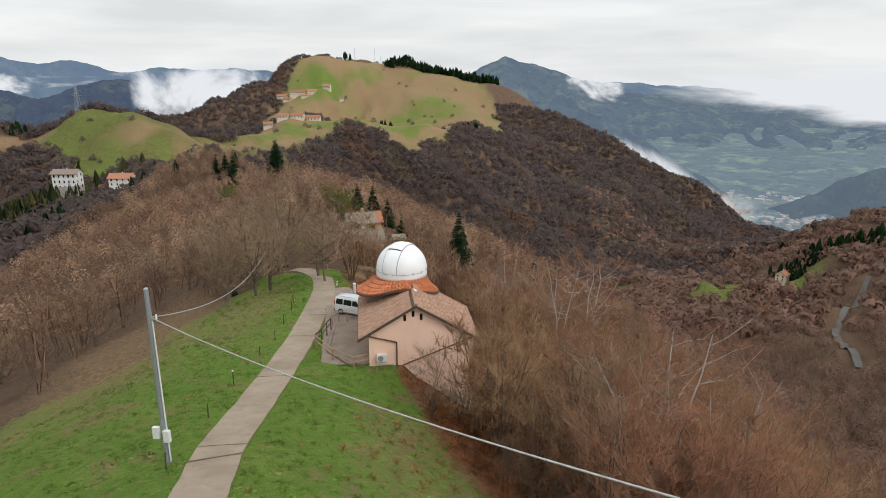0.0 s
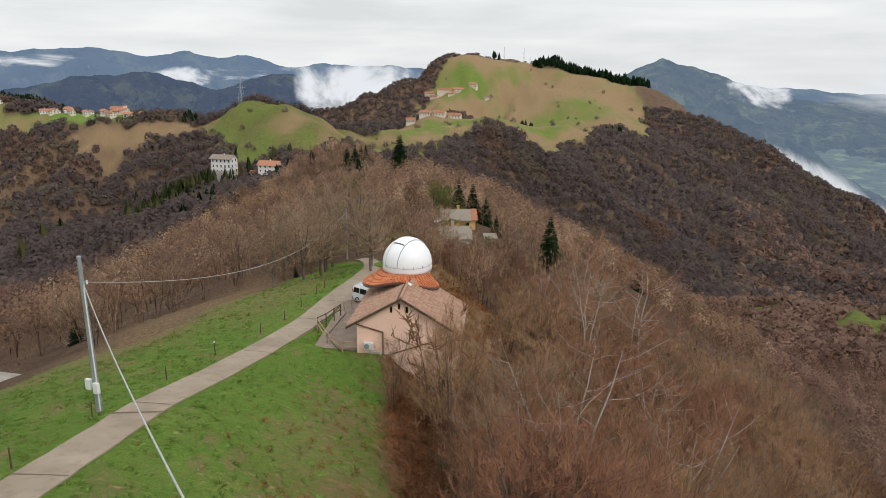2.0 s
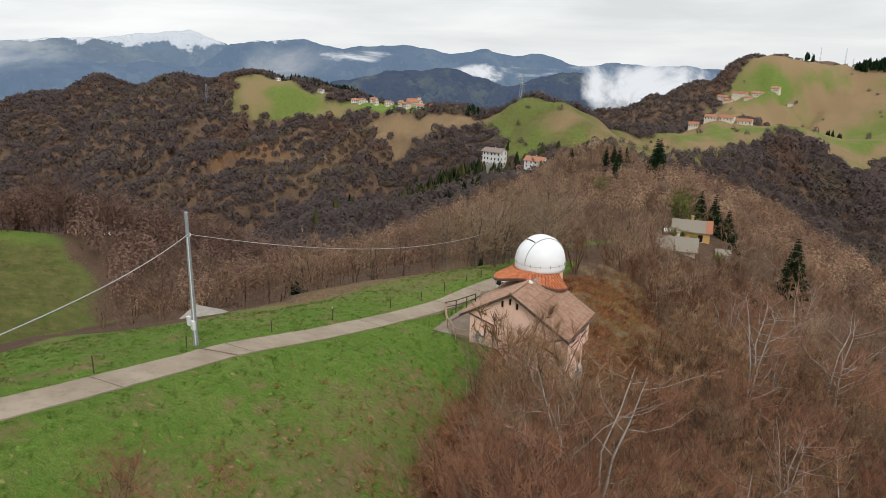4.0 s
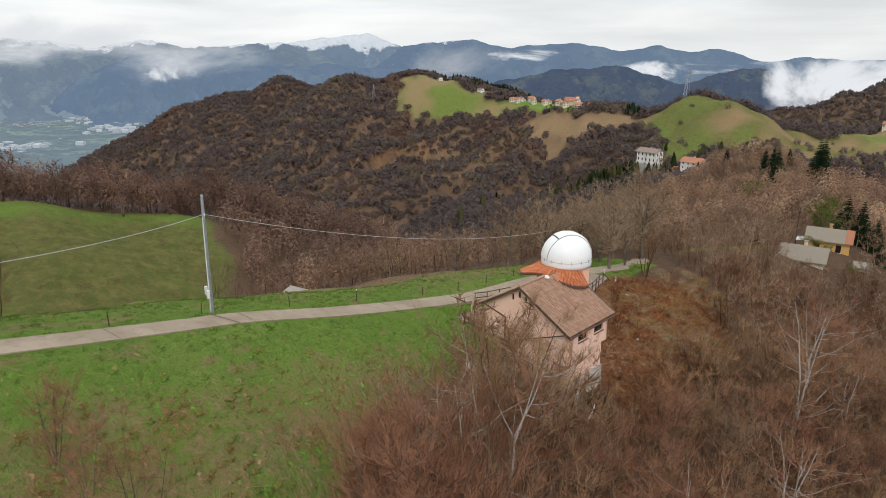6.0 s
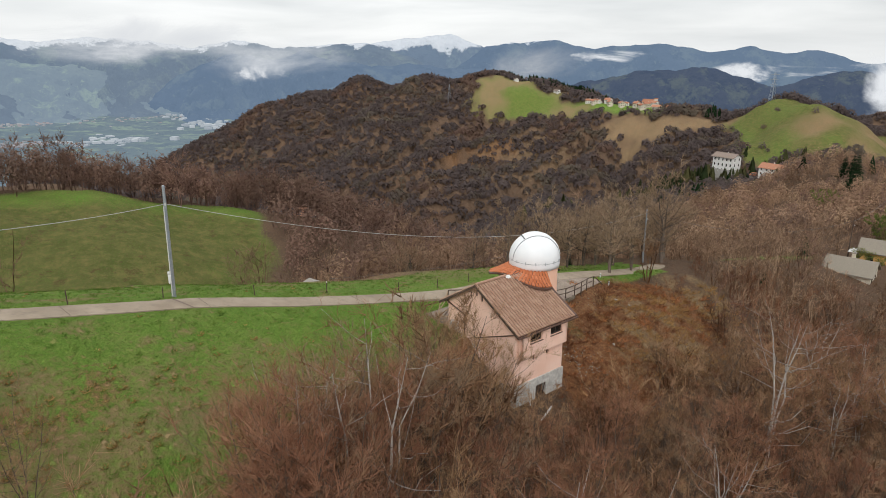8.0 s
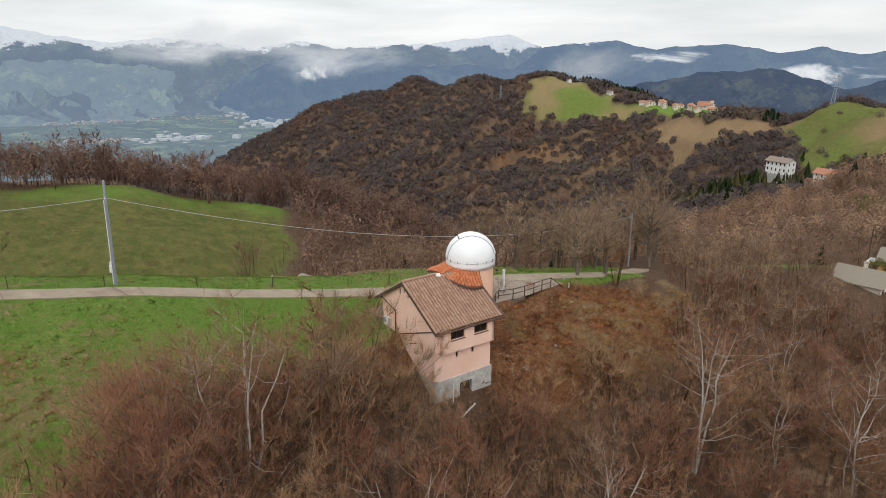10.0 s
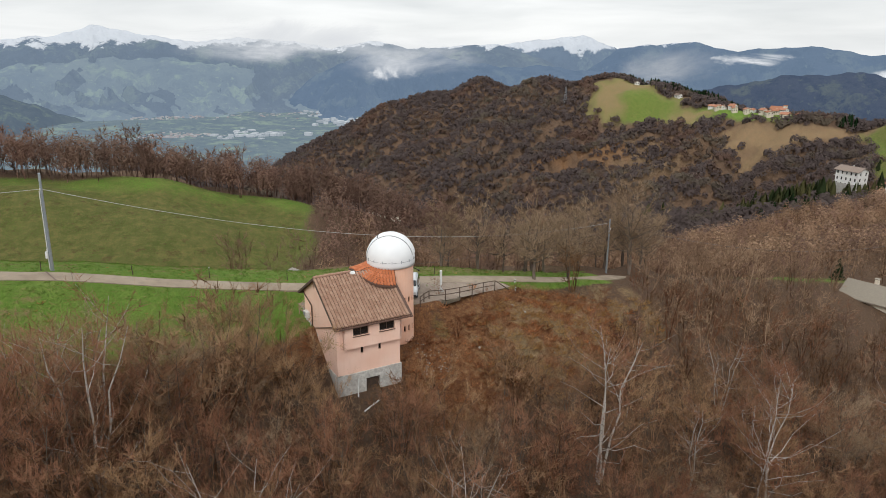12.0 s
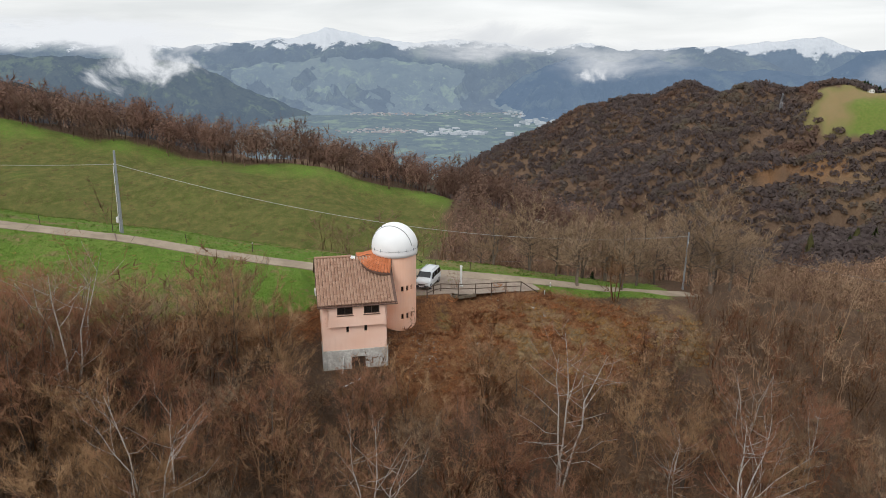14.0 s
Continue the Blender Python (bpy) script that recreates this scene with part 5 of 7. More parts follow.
octa = np.array([(1, 0, 0), (0, 1, 0), (-1, 0, 0), (0, -1, 0), (0, 0, 0.8), (0, 0, -0.8)], float)
octf = np.array([(0, 1, 4), (1, 2, 4), (2, 3, 4), (3, 0, 4), (1, 0, 5), (2, 1, 5), (3, 2, 5), (0, 3, 5)])
for i in range(260):
    spread_out = i % 3
    x, y = (ru_.normal(-0.4, 1.3), ru_.normal(6.2, 1.3)) if spread_out else (ru_.normal(-5, 4.0), ru_.normal(15, 6.0))
    if (x - 0.0) ** 2 + (y - 2.0) ** 2 < 9:
        continue
    s = ru_.uniform(0.03, 0.1)
    rubble_v.append(octa * s * ru_.uniform(0.6, 1.3, (6, 3)) + np.array([x, y, gz(x, y) + 0.03]))
    rubble_f.append(octf + k)
    k += 6
tagged(link_mesh("rubble", np.concatenate(rubble_v), np.concatenate(rubble_f), LIMESTONE, None, False), "pale broken stones strewn below the tower", "rubble", kind="stuff")


# a lane on the far wooded slope
lane_pts = spline([(212, 398, 0), (198, 376, 0), (162, 312, 0), (150, 268, 0), (142, 236, 0)], 20)
lv, lf = [], []
for (ax, ay, _), (bx, by, _) in zip(lane_pts, lane_pts[1:]):
    side = Vector((by - ay, ax - bx, 0)).normalized() * 1.7
    lv += [(ax + side.x, ay + side.y, gz(ax, ay) + 0.9), (ax - side.x, ay - side.y, gz(ax, ay) + 0.9)]
for i in range(len(lv) // 2 - 1):
    lf.append((2 * i, 2 * i + 1, 2 * i + 3, 2 * i + 2))
tagged(link_mesh("road_valley", lv, lf, simple("grey_lane_asphalt", (0.1, 0.09, 0.085), (0.14, 0.13, 0.12), 0.3)), "grey lane climbing the far wooded slope", "road", kind="structure")

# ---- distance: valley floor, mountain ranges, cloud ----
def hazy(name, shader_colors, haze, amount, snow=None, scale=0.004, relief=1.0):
    """A far slope: woods, pastures and snow. Blue haze is painted in as glow."""
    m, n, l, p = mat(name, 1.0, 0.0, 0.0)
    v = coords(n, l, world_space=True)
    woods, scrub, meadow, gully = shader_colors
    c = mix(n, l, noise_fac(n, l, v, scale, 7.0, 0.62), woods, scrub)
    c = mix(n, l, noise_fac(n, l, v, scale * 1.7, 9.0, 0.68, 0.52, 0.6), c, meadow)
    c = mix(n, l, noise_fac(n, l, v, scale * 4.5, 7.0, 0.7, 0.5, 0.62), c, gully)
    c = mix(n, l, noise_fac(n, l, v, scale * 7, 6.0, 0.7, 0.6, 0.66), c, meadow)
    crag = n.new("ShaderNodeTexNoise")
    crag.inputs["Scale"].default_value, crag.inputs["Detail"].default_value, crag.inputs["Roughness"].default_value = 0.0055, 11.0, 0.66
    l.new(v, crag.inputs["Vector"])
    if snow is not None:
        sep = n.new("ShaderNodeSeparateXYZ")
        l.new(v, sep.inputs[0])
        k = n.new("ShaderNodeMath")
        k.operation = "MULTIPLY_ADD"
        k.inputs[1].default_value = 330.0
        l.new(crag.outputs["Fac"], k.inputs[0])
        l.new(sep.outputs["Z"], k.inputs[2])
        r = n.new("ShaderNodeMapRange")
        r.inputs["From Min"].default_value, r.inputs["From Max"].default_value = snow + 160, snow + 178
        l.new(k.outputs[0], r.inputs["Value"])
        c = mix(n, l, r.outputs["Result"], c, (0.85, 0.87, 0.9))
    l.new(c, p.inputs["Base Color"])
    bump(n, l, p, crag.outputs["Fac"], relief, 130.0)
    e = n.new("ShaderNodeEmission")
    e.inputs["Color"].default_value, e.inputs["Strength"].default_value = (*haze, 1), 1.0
    # snow glows pale blue in place of the haze tint
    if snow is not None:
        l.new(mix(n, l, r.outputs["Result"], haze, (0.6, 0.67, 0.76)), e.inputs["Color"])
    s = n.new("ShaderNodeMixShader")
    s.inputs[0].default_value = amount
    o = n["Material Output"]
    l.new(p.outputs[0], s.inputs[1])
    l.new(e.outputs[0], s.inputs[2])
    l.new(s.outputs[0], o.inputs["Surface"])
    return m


def mountain_range(name, sky, r_top, r_foot, z_foot, material, label, rough=1.0, seed=1, cols=260, rows=40, power=1.0):
    """sky: pairs of bearing (degrees left of north) and crest height, rising from a foot nearer by."""
    sky = sorted(sky)
    az = np.linspace(sky[0][0], sky[-1][0], cols)
    r = np.random.RandomState(seed)
    crest = np.interp(az, [s[0] for s in sky], [s[1] for s in sky])
    for f, a in ((1.3, 5), (3.1, 4), (7.3, 2), (15.1, 0.8)):
        crest = crest + rough * a * np.sin(az * f + r.uniform(0, 6.28))
    s = np.concatenate([np.linspace(0, 1, rows), [1.06, 1.2]])
    A, S = np.meshgrid(az, s)
    C = np.broadcast_to(crest, A.shape)
    bx, by = A * 60.0, S * 900.0
    warp = wobble(bx, by, 600, seed + 39) * 90
    spur = np.abs(wobble(bx + warp, by * 0.3, 420, seed + 40)) * 0.62 + np.abs(wobble(bx + 0.6 * warp, by * 0.45, 170, seed + 41)) * 0.36 + np.abs(wobble(bx, by * 0.8, 70, seed + 42)) * 0.18
    height = z_foot + (C - z_foot) * np.clip(S, 0, 1) ** power
    hump = np.sin(np.clip(S, 0, 1) * math.pi) ** 1.5
    Z = height - spur * (C - z_foot) * 0.4 * hump - np.maximum(S - 1, 0) * 900
    Rad = r_foot + (r_top - r_foot) * S + spur * 120 * hump
    X, Y = -np.sin(np.radians(A)) * Rad, np.cos(np.radians(A)) * Rad
    gi2 = np.arange(A.size).reshape(A.shape)
    f = np.stack([gi2[:-1, :-1], gi2[:-1, 1:], gi2[1:, 1:], gi2[1:, :-1]], -1).reshape(-1, 4)
    return tagged(link_mesh(name, np.stack([X, Y, Z], -1).reshape(-1, 3), f[:, ::-1], material), label, "mountains", kind="structure")


# the bluish base tones carry part of the distance haze as well
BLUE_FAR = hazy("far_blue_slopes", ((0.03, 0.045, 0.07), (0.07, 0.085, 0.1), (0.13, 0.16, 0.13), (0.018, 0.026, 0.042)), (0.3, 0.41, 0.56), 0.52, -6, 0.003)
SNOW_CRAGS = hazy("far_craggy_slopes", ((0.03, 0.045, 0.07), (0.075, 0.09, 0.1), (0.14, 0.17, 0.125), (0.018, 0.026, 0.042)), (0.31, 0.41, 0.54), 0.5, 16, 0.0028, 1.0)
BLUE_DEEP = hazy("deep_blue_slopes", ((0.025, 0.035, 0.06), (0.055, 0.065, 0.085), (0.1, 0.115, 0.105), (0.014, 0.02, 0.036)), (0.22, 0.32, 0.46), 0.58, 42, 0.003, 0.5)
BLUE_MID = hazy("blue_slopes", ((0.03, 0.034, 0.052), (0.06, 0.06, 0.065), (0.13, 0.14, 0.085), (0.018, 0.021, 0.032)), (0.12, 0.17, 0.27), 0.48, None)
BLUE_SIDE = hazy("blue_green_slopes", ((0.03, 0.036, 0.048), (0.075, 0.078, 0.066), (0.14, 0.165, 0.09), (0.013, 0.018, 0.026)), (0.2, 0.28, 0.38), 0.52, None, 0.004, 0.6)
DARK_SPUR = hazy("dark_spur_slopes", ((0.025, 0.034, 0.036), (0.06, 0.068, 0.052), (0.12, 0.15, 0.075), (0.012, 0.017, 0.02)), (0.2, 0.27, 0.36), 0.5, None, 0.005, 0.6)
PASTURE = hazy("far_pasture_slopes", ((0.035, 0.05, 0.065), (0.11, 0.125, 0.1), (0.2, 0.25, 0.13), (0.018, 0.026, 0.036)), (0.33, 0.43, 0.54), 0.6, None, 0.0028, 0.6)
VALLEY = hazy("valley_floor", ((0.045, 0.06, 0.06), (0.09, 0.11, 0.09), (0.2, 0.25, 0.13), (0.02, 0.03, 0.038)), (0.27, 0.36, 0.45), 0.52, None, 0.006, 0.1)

RANGE = [(-36, -240), (-20, -200), (0, -130), (22, -90), (25.8, -53), (27.6, -72), (30.8, -47), (33.5, -84), (36.7, -10), (39.4, -22), (41.4, 12), (43.9, -19), (48.5, 31), (53.2, -2), (56.1, 47), (59.4, 35), (61.8, 4), (64.6, 88),
         (65.8, 84), (71, 30), (75.2, 15), (78.3, -4), (81, 48), (85.1, 5), (89.6, 58), (93, 55), (96, 36), (99.1, 83), (102.3, 124), (105, 62), (109, 35), (113.4, 0), (120.3, 38), (124.4, 120), (127.3, 118), (140, 60)]
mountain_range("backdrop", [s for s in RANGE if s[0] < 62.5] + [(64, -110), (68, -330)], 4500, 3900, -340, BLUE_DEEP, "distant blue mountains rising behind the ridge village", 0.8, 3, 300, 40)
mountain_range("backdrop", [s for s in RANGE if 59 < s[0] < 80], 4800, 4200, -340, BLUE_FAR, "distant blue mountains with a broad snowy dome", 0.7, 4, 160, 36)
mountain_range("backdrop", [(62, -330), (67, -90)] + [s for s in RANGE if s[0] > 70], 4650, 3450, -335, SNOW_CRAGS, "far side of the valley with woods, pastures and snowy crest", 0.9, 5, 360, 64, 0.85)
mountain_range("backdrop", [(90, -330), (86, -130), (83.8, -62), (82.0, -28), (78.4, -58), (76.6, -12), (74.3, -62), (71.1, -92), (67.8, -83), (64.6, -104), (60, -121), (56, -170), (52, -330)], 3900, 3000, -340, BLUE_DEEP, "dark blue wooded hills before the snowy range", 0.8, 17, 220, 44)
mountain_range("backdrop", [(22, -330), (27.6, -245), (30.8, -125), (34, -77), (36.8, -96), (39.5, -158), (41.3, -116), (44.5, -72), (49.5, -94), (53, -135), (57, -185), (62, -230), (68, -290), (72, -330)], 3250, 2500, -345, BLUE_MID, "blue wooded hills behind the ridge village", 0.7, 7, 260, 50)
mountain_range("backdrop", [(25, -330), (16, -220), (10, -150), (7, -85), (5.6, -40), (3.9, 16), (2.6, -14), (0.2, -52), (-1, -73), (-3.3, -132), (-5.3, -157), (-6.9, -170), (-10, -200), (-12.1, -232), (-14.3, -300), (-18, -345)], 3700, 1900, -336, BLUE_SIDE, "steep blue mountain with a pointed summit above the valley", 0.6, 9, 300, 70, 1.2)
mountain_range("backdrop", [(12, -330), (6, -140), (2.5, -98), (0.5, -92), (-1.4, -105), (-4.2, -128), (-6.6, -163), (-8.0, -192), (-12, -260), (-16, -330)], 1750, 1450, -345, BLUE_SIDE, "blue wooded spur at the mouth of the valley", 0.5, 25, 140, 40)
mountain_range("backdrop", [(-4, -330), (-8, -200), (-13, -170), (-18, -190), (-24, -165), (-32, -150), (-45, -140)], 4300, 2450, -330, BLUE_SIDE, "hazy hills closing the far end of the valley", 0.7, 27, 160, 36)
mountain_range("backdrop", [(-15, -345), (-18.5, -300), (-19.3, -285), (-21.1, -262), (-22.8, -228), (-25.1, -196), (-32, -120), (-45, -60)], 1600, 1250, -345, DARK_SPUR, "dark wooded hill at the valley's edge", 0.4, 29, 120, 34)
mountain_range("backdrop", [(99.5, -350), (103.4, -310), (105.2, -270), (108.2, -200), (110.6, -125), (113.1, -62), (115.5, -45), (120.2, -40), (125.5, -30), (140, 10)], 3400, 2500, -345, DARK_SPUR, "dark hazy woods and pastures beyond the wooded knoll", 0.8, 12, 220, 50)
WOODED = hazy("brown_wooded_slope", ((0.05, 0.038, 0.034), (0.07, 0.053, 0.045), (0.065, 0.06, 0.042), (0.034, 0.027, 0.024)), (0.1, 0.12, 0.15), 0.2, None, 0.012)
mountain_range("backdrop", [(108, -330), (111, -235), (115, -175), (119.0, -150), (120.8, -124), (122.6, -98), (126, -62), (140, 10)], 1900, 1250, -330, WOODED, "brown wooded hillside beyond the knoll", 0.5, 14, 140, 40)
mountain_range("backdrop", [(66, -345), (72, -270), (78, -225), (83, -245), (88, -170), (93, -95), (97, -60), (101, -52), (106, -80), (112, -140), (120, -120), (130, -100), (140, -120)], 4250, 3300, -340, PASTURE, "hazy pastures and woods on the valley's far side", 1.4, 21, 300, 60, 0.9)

# valley floor
va, vr = np.meshgrid(np.linspace(-60, 150, 90), np.linspace(1250, 4300, 40), indexing="ij")
vi = np.arange(va.size).reshape(va.shape)
vf = np.stack([vi[:-1, :-1], vi[1:, :-1], vi[1:, 1:], vi[:-1, 1:]], -1).reshape(-1, 4)
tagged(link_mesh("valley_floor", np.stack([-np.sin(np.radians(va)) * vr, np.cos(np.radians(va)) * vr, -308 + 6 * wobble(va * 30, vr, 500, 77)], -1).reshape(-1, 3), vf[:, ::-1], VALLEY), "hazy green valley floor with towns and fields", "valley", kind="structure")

# towns down in the valley: hundreds of tiny blocks
def haze_plain(name, color, amount=0.5):
    m, n, l, p = mat(name, 1.0, 0.0, 0.0)
    g = n.new("ShaderNodeNewGeometry")
    c = mix(n, l, g.outputs["Random Per Island"], color[0], color[1])
    l.new(c, p.inputs["Base Color"])
    # distance haze, mixed into the roofs themselves as a bluish glow
    e = n.new("ShaderNodeEmission")
    e.inputs["Color"].default_value = (0.26, 0.33, 0.4, 1)
    s = n.new("ShaderNodeMixShader")
    s.inputs[0].default_value = amount
    l.new(p.outputs[0], s.inputs[1])
    l.new(e.outputs[0], s.inputs[2])
    l.new(s.outputs[0], n["Material Output"].inputs["Surface"])
    return m


def town(name, spots, material, label, seed, big=1.0):
    r = np.random.RandomState(seed)
    vs, fs, k = [], [], 0
    cube = np.array([(x, y, z) for z in (0, 1) for x, y in ((-1, -1), (1, -1), (1, 1), (-1, 1))], float)
    quads = np.array([(0, 1, 5, 4), (1, 2, 6, 5), (2, 3, 7, 6), (3, 0, 4, 7), (4, 5, 6, 7), (3, 2, 1, 0)])
    for cx, cy, sx, sy, turn, count in spots:
        for _ in range(count):
            u, w = r.normal(0, 0.5, 2)
            c, s = math.cos(radians(turn)), math.sin(radians(turn))
            x, y = cx + u * sx * c - w * sy * s, cy + u * sx * s + w * sy * c
            size = np.array([r.uniform(4, 9), r.uniform(4, 7), r.uniform(5, 10)]) * big * np.array([1, 1, 0.8])
            a = r.uniform(0, 3.14)
            q = cube * size
            vs.append(np.stack([q[:, 0] * math.cos(a) - q[:, 1] * math.sin(a) + x, q[:, 0] * math.sin(a) + q[:, 1] * math.cos(a) + y, q[:, 2] - 311], 1))
            fs.append(quads + k)
            k += 8
    return tagged(link_mesh(name, np.concatenate(vs), np.concatenate(fs), material, None, False), label, "town", kind="stuff")


TOWNHOUSES = haze_plain("town_roofs", ((0.42, 0.27, 0.22), (0.55, 0.52, 0.49)))
SHEDS = haze_plain("factory_roofs", ((0.72, 0.72, 0.72), (0.45, 0.46, 0.48)))
town("town_houses", [(-3540, -430, 260, 330, 0, 330), (-2700, -320, 90, 200, 10, 150), (-3600, 100, 300, 200, 0, 150), (-3700, -150, 200, 500, 0, 200), (560, 1430, 150, 90, -20, 260), (650, 1600, 200, 80, -20, 120)], TOWNHOUSES, "pale houses of towns down in the valley", 4, 0.75)
town("factory_sheds", [(-3000, 340, 240, 140, 20, 45), (-2650, -60, 120, 150, 0, 40), (-3500, 300, 300, 160, 0, 60), (600, 1560, 120, 60, 0, 14)], SHEDS, "large pale factory roofs in the valley", 5, 1.7)

# drifting cloud
def cloud_material(name, scale, lo, hi, seed, white=0.86):
    m = bpy.data.materials.new(name)
    m.use_nodes = True
    n, l = m.node_tree.nodes, m.node_tree.links
    n.clear()
    o = n.new("ShaderNodeOutputMaterial")
    mp = n.new("ShaderNodeMapping")
    mp.inputs["Location"].default_value = (seed, seed * 0.7, 0)
    mp.inputs["Scale"].default_value = scale
    cv = n.new("ShaderNodeCombineXYZ")
    l.new(attr(n, "across"), cv.inputs[0])
    l.new(attr(n, "up"), cv.inputs[2])
    l.new(cv.outputs[0], mp.inputs["Vector"])
    t = n.new("ShaderNodeTexNoise")
    t.inputs["Scale"].default_value, t.inputs["Detail"].default_value, t.inputs["Roughness"].default_value, t.inputs["Distortion"].default_value = 1.0, 8.0, 0.6, 0.5
    l.new(mp.outputs[0], t.inputs["Vector"])
    fade = attr(n, "fade")
    a = n.new("ShaderNodeMath")
    a.operation = "MULTIPLY_ADD"
    a.inputs[1].default_value, a.inputs[2].default_value = 2.0, -1.0
    l.new(t.outputs["Fac"], a.inputs[0])
    b = n.new("ShaderNodeMath")
    b.operation = "ADD"
    l.new(a.outputs[0], b.inputs[0])
    l.new(fade, b.inputs[1])
    r = n.new("ShaderNodeMapRange")
    r.interpolation_type = "SMOOTHSTEP"
    r.inputs["From Min"].default_value, r.inputs["From Max"].default_value = lo, hi
    l.new(b.outputs[0], r.inputs["Value"])
    # bright cloud and mist are painted as the veil's own glow
    e = n.new("ShaderNodeEmission")
    e.inputs["Color"].default_value, e.inputs["Strength"].default_value = (0.93, 0.96, 1.0, 1), white
    tr = n.new("ShaderNodeBsdfTransparent")
    s = n.new("ShaderNodeMixShader")
    l.new(r.outputs["Result"], s.inputs[0])
    l.new(tr.outputs[0], s.inputs[1])
    l.new(e.outputs[0], s.inputs[2])
    l.new(s.outputs[0], o.inputs["Surface"])
    return m


def cloud(az0, az1, z0, z1, dist, scale, lo, hi, seed, label, lean=0.0, white=0.86, power=1.0):
    """A veil of cloud hanging across a stretch of bearings; lean lifts it towards the larger bearing."""
    u, v = np.meshgrid(np.linspace(0, 1, 40), np.linspace(0, 1, 16), indexing="ij")
    a = np.radians(az0 + (az1 - az0) * u)
    rad = dist + 60 * np.sin(u * 9 + seed)
    z = z0 + (z1 - z0) * v + lean * u
    ii = np.arange(u.size).reshape(u.shape)
    f = np.stack([ii[:-1, :-1], ii[1:, :-1], ii[1:, 1:], ii[:-1, 1:]], -1).reshape(-1, 4)
    ob = link_mesh("cloud_backdrop", np.stack([-np.sin(a) * rad, np.cos(a) * rad, z], -1).reshape(-1, 3), f, cloud_material("cloud_veil", scale, lo, hi, seed, white))
    edge = (np.sin(u * math.pi) ** 0.6) * (np.sin(v * math.pi) ** 0.8)
    floats(ob, "fade", edge ** power)
    floats(ob, "across", u * radians(abs(az1 - az0)) * dist / 100)
    floats(ob, "up", v * (z1 - z0) / 100)
    ob.visible_shadow = False
    return tagged(ob, label, "cloud", kind="structure")


cloud(21.5, 34, -265, 50, 2350, (0.45, 1, 0.5), 0.45, 0.95, 1.3, "white column of cloud rising beyond the hill")
cloud(30, 48, -165, -5, 3350, (0.3, 1, 0.9), 0.75, 1.1, 4.1, "white streak of cloud between the blue hills")
cloud(46, 58, -100, 15, 4050, (0.3, 1, 0.9), 0.75, 1.1, 6.6, "white streak of cloud before the far range")
cloud(-46, -3, -215, -5, 2300, (0.16, 1, 0.75), 0.2, 0.75, 2.2, "long bank of cloud lying along the valley side", 30, 0.86)
cloud(-9, 1, -190, -40, 2350, (0.7, 1, 0.9), 0.75, 1.15, 6.2, "torn scraps of cloud clinging to the mountain", 60, 0.84)
cloud(-19, -1.0, -365, -255, 1430, (0.8, 1, 0.9), 0.35, 1.05, 8.4, "mist drifting out of the valley", 165, 0.8)
cloud(80, 98, -110, 190, 3900, (0.16, 1, 0.5), 0.3, 1.25, 3.7, "grey cloud veiling the far crest", 0, 0.78)
cloud(108, 138, -70, 190, 3950, (0.12, 1, 0.5), 0.25, 0.85, 11.7, "bright cloud lying on the far snowy crest", 0, 0.9)
cloud(110, 122, -170, 70, 2300, (0.6, 1, 0.7), 0.65, 1.1, 5.5, "white tuft of cloud before the far pastures")
cloud(74, 85, -170, -30, 3400, (0.4, 1, 0.8), 0.8, 1.2, 7.9, "small white cloud over the far town")
cloud(70, 86, -170, 90, 3300, (0.2, 1, 0.45), 0.5, 1.7, 13.1, "pale mist hanging before the far hills", 0, 0.8)
cloud(48, 66, -150, 80, 2300, (0.25, 1, 0.4), 0.65, 1.7, 9.2, "thin bluish mist behind the village wood", 0, 0.6)

# ---- vegetation ----
def bark(name, a, b, spread=0.35, rough=0.95, patch=None, thin=0.45):
    """Bark and twigs: tone differs from tree to tree by Object Info or the tone attribute, and from one stand of trees to the next."""
    m, n, l, p = mat(name, rough, 0.0, 0.05)
    oi = n.new("ShaderNodeObjectInfo")
    add = n.new("ShaderNodeMath")
    add.operation = "ADD"
    l.new(attr(n, "tone"), add.inputs[0])
    l.new(oi.outputs["Random"], add.inputs[1])
    fr = n.new("ShaderNodeMath")
    fr.operation = "FRACT"
    l.new(add.outputs[0], fr.inputs[0])
    c = mix(n, l, fr.outputs[0], a, b)
    v = coords(n, l)
    f = noise_fac(n, l, v, 1.7, 3.0)
    k = n.new("ShaderNodeMath")
    k.operation = "MULTIPLY"
    k.inputs[1].default_value = spread
    l.new(f, k.inputs[0])
    c = mix(n, l, k.outputs[0], c, tuple(x * 0.6 for x in a))
    if patch:
        w = coords(n, l, world_space=True)
        for scale, lo, hi, tint in patch:
            c = mix(n, l, noise_fac(n, l, w, scale, 4.0, 0.6, lo, hi), c, mix(n, l, 0.65, c, tint))
    l.new(c, p.inputs["Base Color"])
    if thin:
        # fine twigs and leaves let light pass round and through them
        tl, sh = n.new("ShaderNodeBsdfTranslucent"), n.new("ShaderNodeMixShader")
        sh.inputs[0].default_value = thin
        l.new(c, tl.inputs["Color"])
        l.new(p.outputs[0], sh.inputs[1])
        l.new(tl.outputs[0], sh.inputs[2])
        l.new(sh.outputs[0], n["Material Output"].inputs["Surface"])
    return m


def birch_bark():
    m, n, l, p = mat("birch_bark", 0.8, 0.0, 0.1)
    v = coords(n, l, (4, 4, 9))
    f = noise_fac(n, l, v, 1.0, 4.0, 0.6, 0.56, 0.66)
    c = mix(n, l, f, (0.43, 0.39, 0.35), (0.12, 0.09, 0.075))
    l.new(c, p.inputs["Base Color"])
    return m


